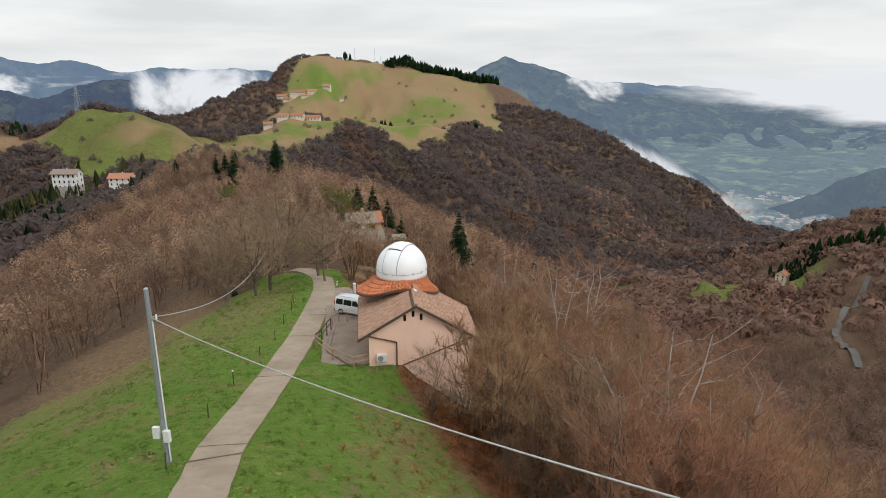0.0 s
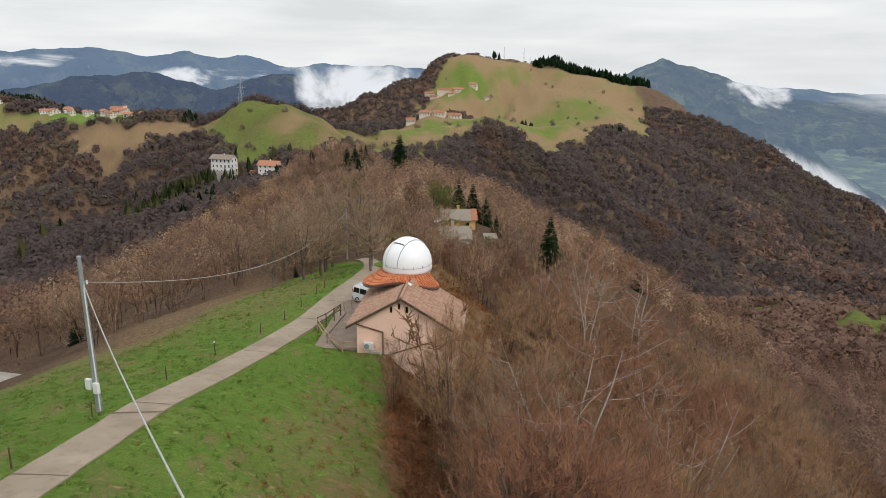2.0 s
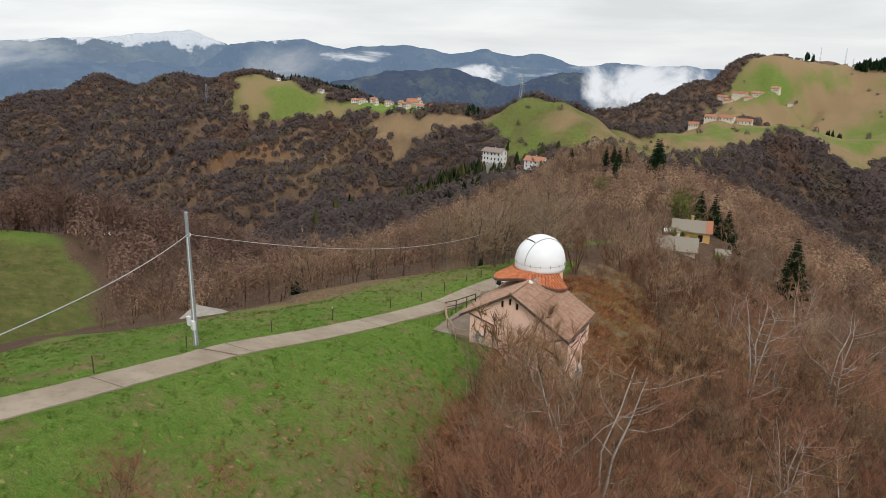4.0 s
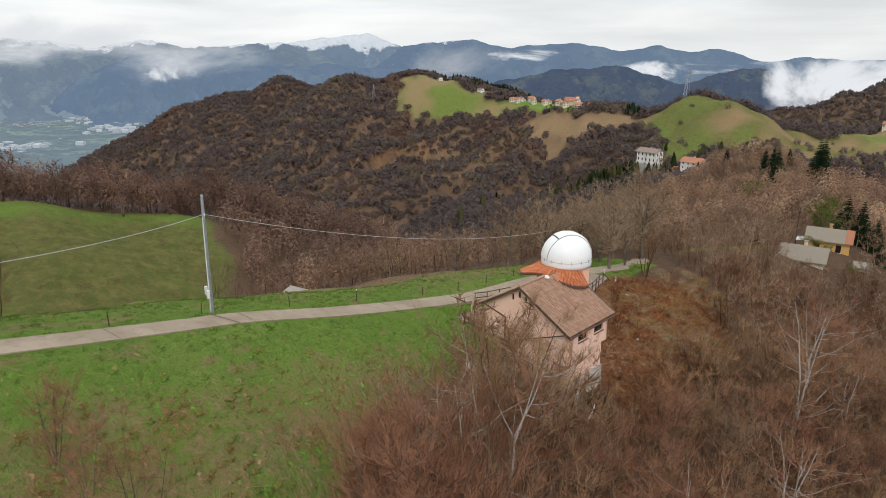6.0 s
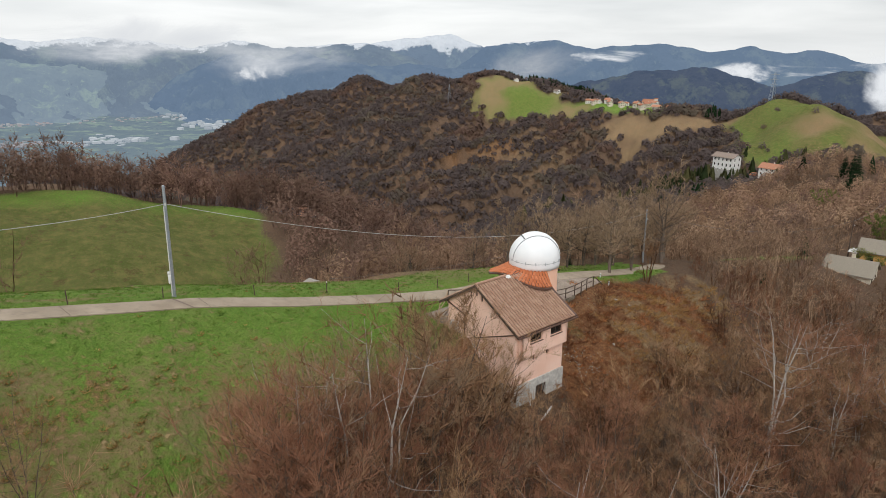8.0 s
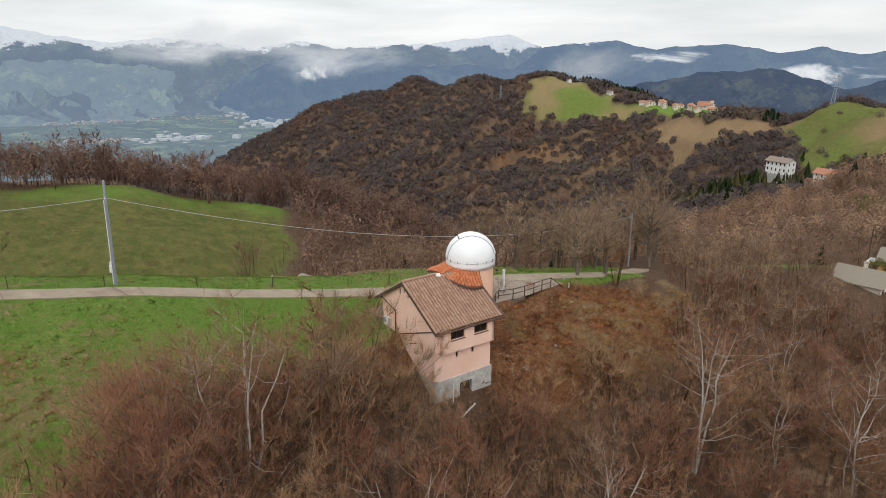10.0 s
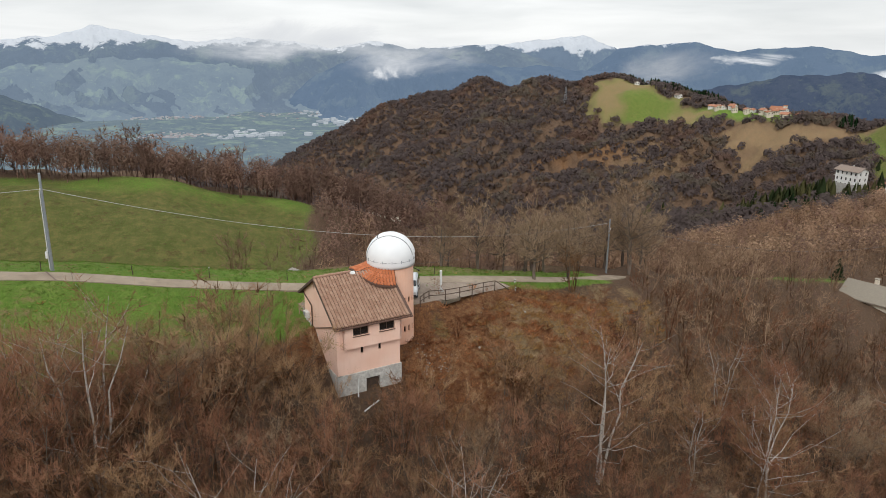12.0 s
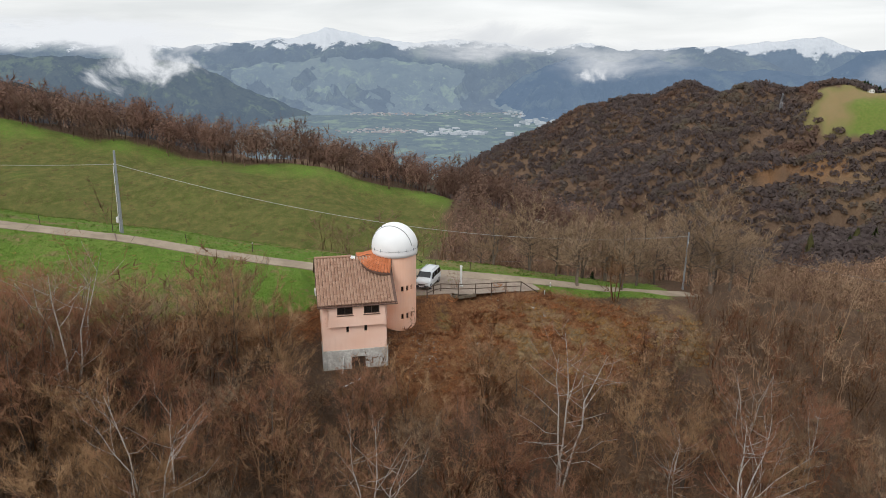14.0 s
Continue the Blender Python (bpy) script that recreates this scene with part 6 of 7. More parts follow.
BARK = bark("grey_brown_bark", (0.11, 0.085, 0.068), (0.19, 0.15, 0.12), thin=0.0)
TWIG = bark("brown_twigs", (0.257, 0.147, 0.085), (0.473, 0.294, 0.174))
TWIG_RED = bark("reddish_twigs", (0.324, 0.153, 0.092), (0.477, 0.255, 0.158))
TWIG_GREY = bark("grey_twigs", (0.319, 0.221, 0.141), (0.514, 0.372, 0.250))
TWIG_TAN = bark("tan_twigs", (0.371, 0.225, 0.122), (0.597, 0.382, 0.221))
# purple-grey winter twigs, with some distance haze put into the colour
WOODS = bark("far_bare_woods", (0.125, 0.099, 0.095), (0.19, 0.15, 0.14), patch=((0.009, 0.42, 0.6, (0.125, 0.095, 0.088)), (0.022, 0.54, 0.66, (0.2, 0.165, 0.115)), (0.016, 0.56, 0.66, (0.22, 0.13, 0.09))), thin=0.55)
WOODS_RED = bark("reddish_bare_woods", (0.17, 0.1, 0.077), (0.37, 0.225, 0.17), patch=((0.02, 0.4, 0.62, (0.2, 0.14, 0.105)),))
UNDER = bark("dark_undergrowth_twigs", (0.127, 0.069, 0.038), (0.265, 0.147, 0.076))
UNDER_RED = bark("rusty_undergrowth_twigs", (0.195, 0.090, 0.051), (0.331, 0.162, 0.088))
RIDGE_TAN = bark("tan_woodland_twigs", (0.246, 0.155, 0.102), (0.586, 0.401, 0.263), patch=((0.03, 0.45, 0.6, (0.308, 0.186, 0.127)),))
RIDGE_DARK = bark("dark_woodland_twigs", (0.175, 0.108, 0.070), (0.398, 0.251, 0.158))
BIRCH = birch_bark()
NEEDLES = bark("dark_conifer_needles", (0.016, 0.039, 0.016), (0.033, 0.065, 0.026), 0.5)
LARCH = bark("larch_needles", (0.039, 0.058, 0.023), (0.169, 0.150, 0.065), 0.5)
BUDS = bark("fresh_green_leaves", (0.169, 0.208, 0.052), (0.260, 0.260, 0.078), 0.5)
BRAMBLE = bark("bramble_and_bracken", (0.234, 0.102, 0.054), (0.701, 0.319, 0.142), 0.5)


class Limbs:
    """Collects thin tapered limbs and single-blade twigs as triangles."""

    def __init__(self, seed):
        self.r, self.v, self.f, self.n = np.random.RandomState(seed), [], [], 0

    def limb(self, pts, radii, sides):
        pts = np.asarray(pts, float)
        d = np.gradient(pts, axis=0)
        d /= np.linalg.norm(d, axis=1)[:, None] + 1e-9
        ref = np.where(np.abs(d[:, 2:3]) > 0.9, [[1.0, 0, 0]], [[0, 0, 1.0]])
        a = np.cross(d, ref)
        a /= np.linalg.norm(a, axis=1)[:, None] + 1e-9
        b = np.cross(d, a)
        th = np.arange(sides) * 2 * math.pi / sides
        ringv = pts[:, None] + (a[:, None] * np.cos(th)[None, :, None] + b[:, None] * np.sin(th)[None, :, None]) * np.asarray(radii)[:, None, None]
        k = self.n
        self.v.append(ringv.reshape(-1, 3))
        m = len(pts)
        i, j = np.meshgrid(np.arange(m - 1), np.arange(sides), indexing="ij")
        p, q = k + i * sides + j, k + i * sides + (j + 1) % sides
        self.f.append(np.stack([p, q, q + sides], -1).reshape(-1, 3))
        self.f.append(np.stack([p, q + sides, p + sides], -1).reshape(-1, 3))
        self.n += m * sides
        return k

    def weld(self, a, b, c):
        self.f.append(np.array([[a, b, c]]))

    def blades(self, base, way, width, out=None):
        """Slender triangles from base along way, turned at random or lying square to out."""
        n = len(base)
        side = np.cross(way, self.r.normal(size=(n, 3)) if out is None else out)
        side *= (width / 2)[:, None] / (np.linalg.norm(side, axis=1)[:, None] + 1e-9)
        v = np.stack([base - side, base + side, base + way], 1).reshape(-1, 3)
        self.v.append(v)
        self.f.append(self.n + np.arange(3 * n).reshape(n, 3))
        self.n += 3 * n

    def arrays(self):
        return np.concatenate(self.v), np.concatenate(self.f)


def bare_tree(seed, h, stems, spread, limbs, twigs, r0=0.09, low=0.3, twig_w=0.018, twig_l=0.8, sides=4, droop=0.0, bends=4, forks=5, wander=0.02, reach=0.32, limb_r=0.45, up=0.0):
    """A leafless tree with a rounded crown: returns wood and twig arrays, its foot at the origin."""
    wood, fine = Limbs(seed), Limbs(seed + 500)
    r = wood.r
    fork_base, fork_way = [], []
    for s in range(stems):
        a = r.uniform(0, 6.28) if stems < 3 else 6.28 * s / stems + r.uniform(-0.5, 0.5)
        lean = spread * r.uniform(0.3, 1.0) if stems > 1 else spread * 0.15
        hh = h * r.uniform(0.72, 0.95)
        t = np.linspace(0, 1, 7)
        bend = r.normal(0, wander * h, (7, 2)).cumsum(0) * 0.5
        path = np.stack([math.cos(a) * (0.12 * (stems > 1) + lean * h * 0.35 * t ** 1.2), math.sin(a) * (0.12 * (stems > 1) + lean * h * 0.35 * t ** 1.2), hh * t], 1)
        path[1:, :2] += bend[1:]
        path[0, 2] = -0.5
        rad = r0 * (1 - t) ** 0.8 * r.uniform(0.8, 1.1) + 0.012
        stem = wood.limb(path, rad, sides)
        if s:
            wood.weld(stem, stem + 1, 0)
        for k in range(limbs):
            u = r.uniform(low, 0.97)
            p0 = np.array([np.interp(u, t, path[:, c]) for c in range(3)])
            b = r.uniform(0, 6.28)
            out = np.array([math.cos(b), math.sin(b), 0])
            length = (h * reach * math.sqrt(max(0.06, 1 - ((u - 0.5) / 0.6) ** 2)) + 0.3) * r.uniform(0.55, 1.1)
            w = np.linspace(0, 1, bends)
            rise = r.uniform(0.3, 0.9) + up
            lp = p0 + out * (w * length * 0.85)[:, None] + np.array([0, 0, 1.0]) * (length * rise * w ** 1.4 - droop * length * w ** 2)[:, None] + r.normal(0, 0.05 * length + wander, (bends, 3)) * w[:, None]
            rb = np.interp(u, t, rad) * limb_r
            start = wood.limb(lp, rb * (1 - w * 0.85) + 0.006, 3)
            wood.weld(start, start + 1, stem + int(round(u * 6)) * sides)
            tt = r.uniform(0.2, 1.0, forks)
            base = np.stack([np.interp(tt, w, lp[:, c]) for c in range(3)], 1)
            way = (lp[-1] - lp[0])[None] / (length + 1e-6) * 0.6 + r.normal(0, 0.5, (forks, 3)) + np.array([0, 0, 0.35 + up - droop])
            way *= (length * 0.42 * r.uniform(0.6, 1.2, forks) / np.linalg.norm(way, axis=1))[:, None]
            fork_base.append(base)
            fork_way.append(way)
    fb, fw = np.concatenate(fork_base), np.concatenate(fork_way)
    fine.blades(fb, fw, np.full(len(fb), twig_w * 1.5))
    pick = r.randint(0, len(fb), twigs)
    base = fb[pick] + fw[pick] * r.uniform(0.0, 1.0, (twigs, 1)) ** 0.8
    way = fw[pick] / (np.linalg.norm(fw[pick], axis=1)[:, None] + 1e-6) * 0.55 + r.normal(0, 0.5, (twigs, 3)) + np.array([0, 0, 0.3 + 0.7 * up - droop])
    way *= (twig_l * r.uniform(0.4, 1.2, twigs) / np.linalg.norm(way, axis=1))[:, None]
    fine.blades(base, way, np.full(twigs, twig_w))
    return wood.arrays(), fine.arrays()


def crown_shell(seed, n, rad, low, high, size):
    """The ragged outside of a round leafless crown seen from afar, in small tilted flakes."""
    L = Limbs(seed)
    k = np.arange(n)
    a, u = k * 2.39996 + L.r.uniform(-0.3, 0.3, n), (k + 0.5) / n
    out = np.stack([np.cos(a) * np.sqrt(1 - u * u), np.sin(a) * np.sqrt(1 - u * u), u], 1)
    lump = 0.88 + 0.14 * np.sin(3 * a + seed) + 0.1 * np.sin(7 * u + 2 * a)
    mid = out * lump[:, None] * L.r.uniform(0.85, 1.08, (n, 1)) * np.array([rad, rad, high - low]) + np.array([0, 0, low])
    tilt = out + L.r.normal(0, 0.28, (n, 3))
    way = np.cross(tilt, L.r.normal(size=(n, 3)))
    way *= (size * L.r.uniform(0.8, 1.5, n) / np.linalg.norm(way, axis=1))[:, None]
    L.blades(mid - way * 0.45, way, size * L.r.uniform(0.8, 1.3, n), tilt)
    return L.arrays()


def conifer(seed, h, base_r, tiers, per, droop=0.25, needle_w=0.42):
    wood, fine = Limbs(seed), Limbs(seed + 900)
    r = wood.r
    wood.limb([(0, 0, -0.5), (0, 0, h * 0.5), (0, 0, h)], [h * 0.014 + 0.03, h * 0.009 + 0.02, 0.01], 6)
    bases, ways, widths = [], [], []
    for i in range(tiers):
        u = (i + r.uniform(0, 0.5)) / tiers
        z = h * (0.07 + 0.92 * u)
        reach = base_r * (1 - u) ** 0.85 * r.uniform(0.8, 1.12) + 0.12
        for k in range(per):
            a = 6.28 * (k + r.uniform(-0.3, 0.3)) / per + i * 1.1
            out = np.array([math.cos(a), math.sin(a), 0])
            rc = reach * r.uniform(0.75, 1.1)
            for s in np.linspace(0.1, 0.85, 4):
                for side in (-1, 0, 1):
                    tang = np.array([-math.sin(a), math.cos(a), 0]) * side * 0.7
                    b = np.array([0, 0, z]) + out * rc * s - np.array([0, 0, droop * rc * s])
                    bases.append(b)
                    ways.append((out * 0.6 + tang + np.array([0, 0, r.uniform(-0.45, 0.1)])) * rc * r.uniform(0.28, 0.45))
                    widths.append(needle_w * (0.4 + 0.6 * (1 - u)) * r.uniform(0.7, 1.3))
    fine.blades(np.array(bases), np.array(ways), np.array(widths))
    return wood.arrays(), fine.arrays()


def tree_thing(name, arrays, bark_mat, crown_mat, label, category="tree", group=""):
    t = thing(name, pose(0, 0, -400), label, category, group)
    (wv, wf), (tv, tf) = arrays
    link_mesh("trunk", wv, wf, bark_mat, t, True)
    normals, tf = crown_normals(tv, tf)
    set_normals(link_mesh("crown", tv, tf, crown_mat, t, True), normals)
    return t


def scatter(x0, x1, y0, y1, step, seed, keep):
    r = np.random.RandomState(seed)
    gx, gy = np.meshgrid(np.arange(x0, x1, step), np.arange(y0, y1, step))
    x = gx.ravel() + r.uniform(-0.5, 0.5, gx.size) * step
    y = gy.ravel() + r.uniform(-0.5, 0.5, gx.size) * step
    z = ground_z(x, y)
    k = keep(x, y, z, r)
    return x[k], y[k], z[k], r


def openness(x, y):
    g, d, e, _ = cover(x, y)
    _, dr = crest_height(x, y, ROAD_LINE, 0.1, 0.1, 1)
    hx, hy = x - 0.0, y - 0.3
    u, v = hx * -0.267 + hy * 0.964, hx * 0.964 + hy * 0.267
    near_house = (np.abs(u) < 6.4) & (v > -10) & (v < 5.7)
    # a clearing is kept along the upper edge of the wood
    clear = crest_height(x, y, [(7, -52, 0), (31, -45, 0), (44, -31, 0), (52, -14, 0), (59, 11, 0)], 0.1, 0.1, 1)[1] < 13
    return np.maximum(np.maximum(np.maximum(g, d), e * 0.9), clear * 1.0), dr, near_house


def place(proto, x, y, z, turn, size):
    t = copy_thing(proto, Matrix.Translation((x, y, z)) @ Matrix.Rotation(turn, 4, "Z") @ Matrix.Scale(size, 4))
    t.matrix_basis = Matrix.Translation((x, y, z)) @ Matrix.Rotation(turn, 4, "Z") @ Matrix.Scale(size, 4)
    return t


def drop_proto(t):
    for o in (*t.children_recursive, t):
        bpy.data.objects.remove(o)


def merged(name, protos, xs, ys, zs, sizes, r, material, label, category, tone=None, up=0.6):
    """Many small plants in one mesh; each keeps a tone of its own."""
    vs, fs, ts, ns, k = [], [], [], [], 0
    protos = [(v, *crown_normals(v, f, up)) for v, f in protos]
    for i in range(len(xs)):
        v, m, f = protos[r.randint(len(protos))]
        a = r.uniform(0, 6.28)
        c, s = math.cos(a) * sizes[i], math.sin(a) * sizes[i]
        w = np.empty_like(v)
        w[:, 0], w[:, 1], w[:, 2] = v[:, 0] * c - v[:, 1] * s + xs[i], v[:, 0] * s + v[:, 1] * c + ys[i], v[:, 2] * sizes[i] + zs[i]
        c, s = math.cos(a), math.sin(a)
        ns.append(np.stack([m[:, 0] * c - m[:, 1] * s, m[:, 0] * s + m[:, 1] * c, m[:, 2]], 1))
        vs.append(w)
        fs.append(f + k)
        ts.append(np.full(len(v), r.uniform(0, 1) if tone is None else tone[i]))
        k += len(v)
    ob = link_mesh(name, np.concatenate(vs), np.concatenate(fs), material, None, True)
    set_normals(ob, np.concatenate(ns))
    floats(ob, "tone", np.concatenate(ts))
    return tagged(ob, label, category, kind="stuff")


def both(arrays):
    (a, b), (c, d) = arrays
    return np.concatenate([a, c]), np.concatenate([b, d + len(a)])


# near woods: trees one by one
KINDS = ((TWIG_TAN, "leafless multi-stemmed tree with a round tan crown on the slope"), (TWIG_RED, "leafless tree with reddish brown twigs on the wooded slope"), (TWIG_GREY, "leafless tree with pale grey twigs on the wooded slope"), (TWIG, "dense brown leafless coppice tree on the wooded slope"))
COPPICE = [[tree_thing("bare_tree", bare_tree(10 + 7 * i + k, 8.5 + i * 0.7, 3 + (i + k) % 3, 0.75, 10, 2800, r0=0.045, low=0.12, twig_w=0.02, twig_l=0.9, bends=3, up=0.12, reach=0.3), BARK, KINDS[i][0], KINDS[i][1], "tree", "bare trees of the slope") for k in range(2)] for i in range(4)]
BIRCHES = [tree_thing("birch", bare_tree(40 + i, 11.5, 2 + i, 0.8, (15, 12, 10)[i], 1500, r0=0.08, low=0.15, twig_w=0.022, twig_l=0.9, droop=0.05, wander=0.03, limb_r=0.42, forks=5, reach=0.3), BIRCH, TWIG_RED, "leafless birch with a crooked white stem and reddish twigs", "tree", "birches of the slope") for i in range(3)]
OAKS = [tree_thing("bare_tree", bare_tree(60 + i, 10.5, 1 + i, 0.6, 30 - 12 * i, 2600, r0=0.22, low=0.22, twig_w=0.05, twig_l=0.75, reach=0.42, bends=4, forks=6, wander=0.03), BARK, TWIG_GREY, "large leafless broad-crowned tree at the edge of the lane", "tree", "bare trees along the lane") for i in range(2)]


def wood_edge(y):
    """How far east of the origin the wood begins, beside the meadow."""
    return np.interp(y, [-46, -35, -33.5, -29, -27, -24, -20, -15, -9, -5, -3], [13, 9, 12.5, 12.5, 11, 8.8, 6.6, 4.6, 3.2, 2.4, -20])


def near_size(x, y):
    return np.interp(x, [-2, 6, 12], [0.75, 1.08, 1.1]) * np.interp(y, [-12, 0, 30, 50], [1.0, 0.72, 0.75, 0.85])


nx, ny, nz, rt = scatter(-2, 40, -46, 74, 3.1, 31, lambda x, y, z, r: np.ones(x.shape, bool))
op, dr, nh = openness(nx, ny)
stand = wobble(nx, ny, 26, 91) + np.interp(nx, [2, 10, 16, 24], [-0.8, -0.5, 0.4, 0.5]) * np.interp(ny, [-30, -5, 10], [1, 1, 0])
fit = np.flatnonzero((op < 0.4) & (dr > 4) & ~nh & (nx > wood_edge(ny)) & ~((nx > 18) & (ny < -32)))
rt.shuffle(fit)
rest = fit[290:]
for i in fit[:290]:
    size = rt.uniform(0.7, 1.2) * (0.85 if op[i] > 0.15 else 1.0) * float(near_size(nx[i], ny[i]))
    which = 1 if stand[i] + rt.normal(0, 0.5) > 0.35 else (0 if stand[i] + rt.normal(0, 0.6) < -0.25 else (3 if rt.rand() < 0.6 else 2))
    proto = COPPICE[which][rt.randint(2)] if rt.rand() > 0.035 else BIRCHES[rt.randint(3)]
    place(proto, nx[i], ny[i], nz[i] - 0.1, rt.uniform(0, 6.28), size)
fill = [both(bare_tree(160 + i, 9.5, 3, 0.75, 5, 420, bends=3, r0=0.06, low=0.2, twig_w=0.075, twig_l=0.9, sides=3, forks=4)) for i in range(4)]
merged("woodland", fill, nx[rest], ny[rest], nz[rest] - 0.1, rt.uniform(0.75, 1.15, len(rest)) * near_size(nx[rest], ny[rest]), rt, TWIG, "dense leafless woodland on the slope below the house", "woodland")
# birches that stand out
for x, y, top, k in ((15.5, -18.7, 9.6, 2), (10.45, 18.4, 3.6, 1), (1.2, 36.9, -4.2, 2), (13.5, -21.5, 8.4, 1), (14.8, 31, -0.5, 0), (18.5, 4, -0.5, 1), (2.0, 60, -7.0, 0), (21.5, -10, 3.0, 2)):
    z = gz(x, y)
    place(BIRCHES[k], x, y, z - 0.1, x * 7.0, (top - z) / 10.8)
for x, y, s, k, v in ((10.6, -36.5, 0.62, 1, 0), (7.6, -37.4, 0.5, 1, 1), (12.8, -34.5, 0.6, 3, 1), (1.2, -10.6, 0.55, 2, 0), (3.0, -9.4, 0.6, 0, 1), (5.6, -9.0, 0.5, 0, 0),
                      (12.5, -20.5, 1.05, 1, 0), (14.5, -22.5, 1.15, 1, 1), (16.6, -21.0, 1.2, 1, 0), (13.4, -18.0, 1.0, 1, 1), (15.5, -24.6, 1.15, 1, 0), (17.8, -24.0, 1.2, 1, 1), (12.2, -23.6, 0.9, 1, 1), (11.6, -17.4, 0.95, 3, 0), (18.6, -20.2, 1.15, 1, 0),
                      (5.6, -5.2, 0.42, 3, 0), (6.3, -2.0, 0.36, 2, 1), (6.6, 1.2, 0.32, 3, 1)):
    place(COPPICE[k][v], x, y, gz(x, y) - 0.1, x * 5.0, s)
# trees along the lane and behind the bend
for x, y, s, k in ((-17.9, 23.3, 0.95, 0), (-20.8, 29.2, 0.8, 1), (-30.8, 43.7, 1.35, 1), (-25.9, 13.5, 0.75, 1), (-24.6, 18.2, 0.85, 1), (-24.2, 21.5, 0.8, 0), (-25.8, 25, 0.8, 1), (-27.5, 28.5, 0.85, 0), (-29.2, 33, 0.95, 1), (-33.5, 36.5, 0.9, 0), (-35.5, 42, 1.15, 0), (-38.8, 47, 1.0, 1), (-34.5, 47.5, 1.05, 0), (-41.5, 40, 0.95, 1),
                   (-46, 46, 0.9, 0), (-36, 30, 0.8, 1), (-44, 54, 1.0, 1), (-50, 38, 0.95, 0), (-55, 12, 0.95, 0), (-48, 20, 0.8, 1)):
    place(OAKS[k], x, y, gz(x, y) - 0.1, x * 3.1, s)
for t in COPPICE[0] + COPPICE[1] + COPPICE[2] + COPPICE[3] + BIRCHES + OAKS:
    drop_proto(t)

# conifers
FIRS = [tree_thing("conifer", conifer(80 + i, 10, 2.7, 22, 11), BARK, NEEDLES, "dark green conifer standing among bare trees", "tree", "conifers of the ridge") for i in range(2)]
for x, y, top, h in ((-12.4, 105.1, -12.4, 13.0), (-23.8, 57.9, -9.3, 3.0), (-44, 128, -10.5, 10), (-38.5, 124, -10.0, 12), (-34, 122, -13, 9), (-48, 99, -14.5, 5.5), (-28, 112, -15.5, 9), (-110, 229, -11.5, 14), (-112, 236, -12, 12), (-32, 27.5, -5.5, 3.5), (-22, 99, -18.5, 4),
                     (-34, 86.5, -17.8, 3.0), (-150, 262, -22, 14), (-158, 268, -24, 13), (-190, 300, -32, 14), (-140, 250, -20, 10), (-41, 119, -12, 10), (5, 150, -37, 12), (-60, 14, -12, 5), (-25, -2, -7, 3.0)):
    place(FIRS[int(abs(x)) % 2], x, y, min(top - h, gz(x, y)) if top - h < gz(x, y) else gz(x, y), x, (top - min(top - h, gz(x, y))) / 10.0 if top - h < gz(x, y) else (top - gz(x, y)) / 10.0 if top > gz(x, y) + 1 else h / 10.0)
for t in FIRS:
    drop_proto(t)
leafy = bare_tree(91, 8.0, 3, 0.9, 16, 2600, r0=0.12, low=0.2, twig_w=0.16, twig_l=0.5)
LEAFY = tree_thing("budding_tree", leafy, BARK, BUDS, "round tree with fresh yellow-green leaves near the farmhouse")
for x, y, s in ((-47.5, 124, 1.15), (-42, 118, 0.8), (-38.5, 102.5, 0.35), (-36, 101.8, 0.32), (-33, 101, 0.3), (-24, 94, 0.4), (-60, 150, 1.0), (-120, 205, 1.2)):
    place(LEAFY, x, y, gz(x, y) - 0.1, x, s)
drop_proto(LEAFY)

# undergrowth between the near trees
low_protos = [both(bare_tree(120 + i, 4.2, 4, 1.0, 3, 180, bends=3, r0=0.03, low=0.15, twig_w=0.032, twig_l=0.65, sides=3, forks=3)) for i in range(5)]
ux, uy, uz, ru = scatter(-32, 50, -48, 90, 3.5, 41, lambda x, y, z, r: (x > -6) | (y > 24))
op, dr, nh = openness(ux, uy)
ok = (op < 0.55) & (dr > 3.5) & (~nh | ((ux > 5.4) & (uy < 3))) & (crest_height(ux, uy, [(-35, 99, 0), (-25, 84, 0)], 0.1, 0.1, 1)[1] > 3.5) & (ux > wood_edge(uy) - 1.8) & ~((ux > 24) & (uy < -30))
ux, uy, uz = ux[ok], uy[ok], uz[ok]
half = ru.rand(len(ux)) < 0.5
for sel, m, lab in ((half, UNDER, "brown leafless undergrowth between the trees"), (~half, UNDER_RED, "reddish leafless undergrowth between the trees")):
    merged("undergrowth", low_protos, ux[sel], uy[sel], uz[sel] - 0.1, ru.uniform(0.7, 1.5, sel.sum()), ru, m, lab, "undergrowth")
# brambles, dead bracken and tufts on the open slope
tuft = []
for s in range(4):
    L = Limbs(200 + s)
    n = 46
    a = L.r.uniform(0, 6.28, n)
    way = np.stack([np.cos(a) * L.r.uniform(0.2, 0.9, n), np.sin(a) * L.r.uniform(0.2, 0.9, n), L.r.uniform(0.15, 0.7, n)], 1)
    L.blades(np.stack([np.cos(a) * 0.15, np.sin(a) * 0.15, 0 * a - 0.03], 1), way * 0.55, np.full(n, 0.05))
    tuft.append(L.arrays())
bx, by, bz, rb = scatter(-14, 12, -46, 40, 0.75, 51, lambda x, y, z, r: np.ones(x.shape, bool))
g, d, e, _ = cover(bx, by)
_, drb = crest_height(bx, by, ROAD_LINE, 0.1, 0.1, 1)
rail_d = np.min([np.hypot(bx - rx_, by - ry_) for rx_, ry_ in RAIL], axis=0)
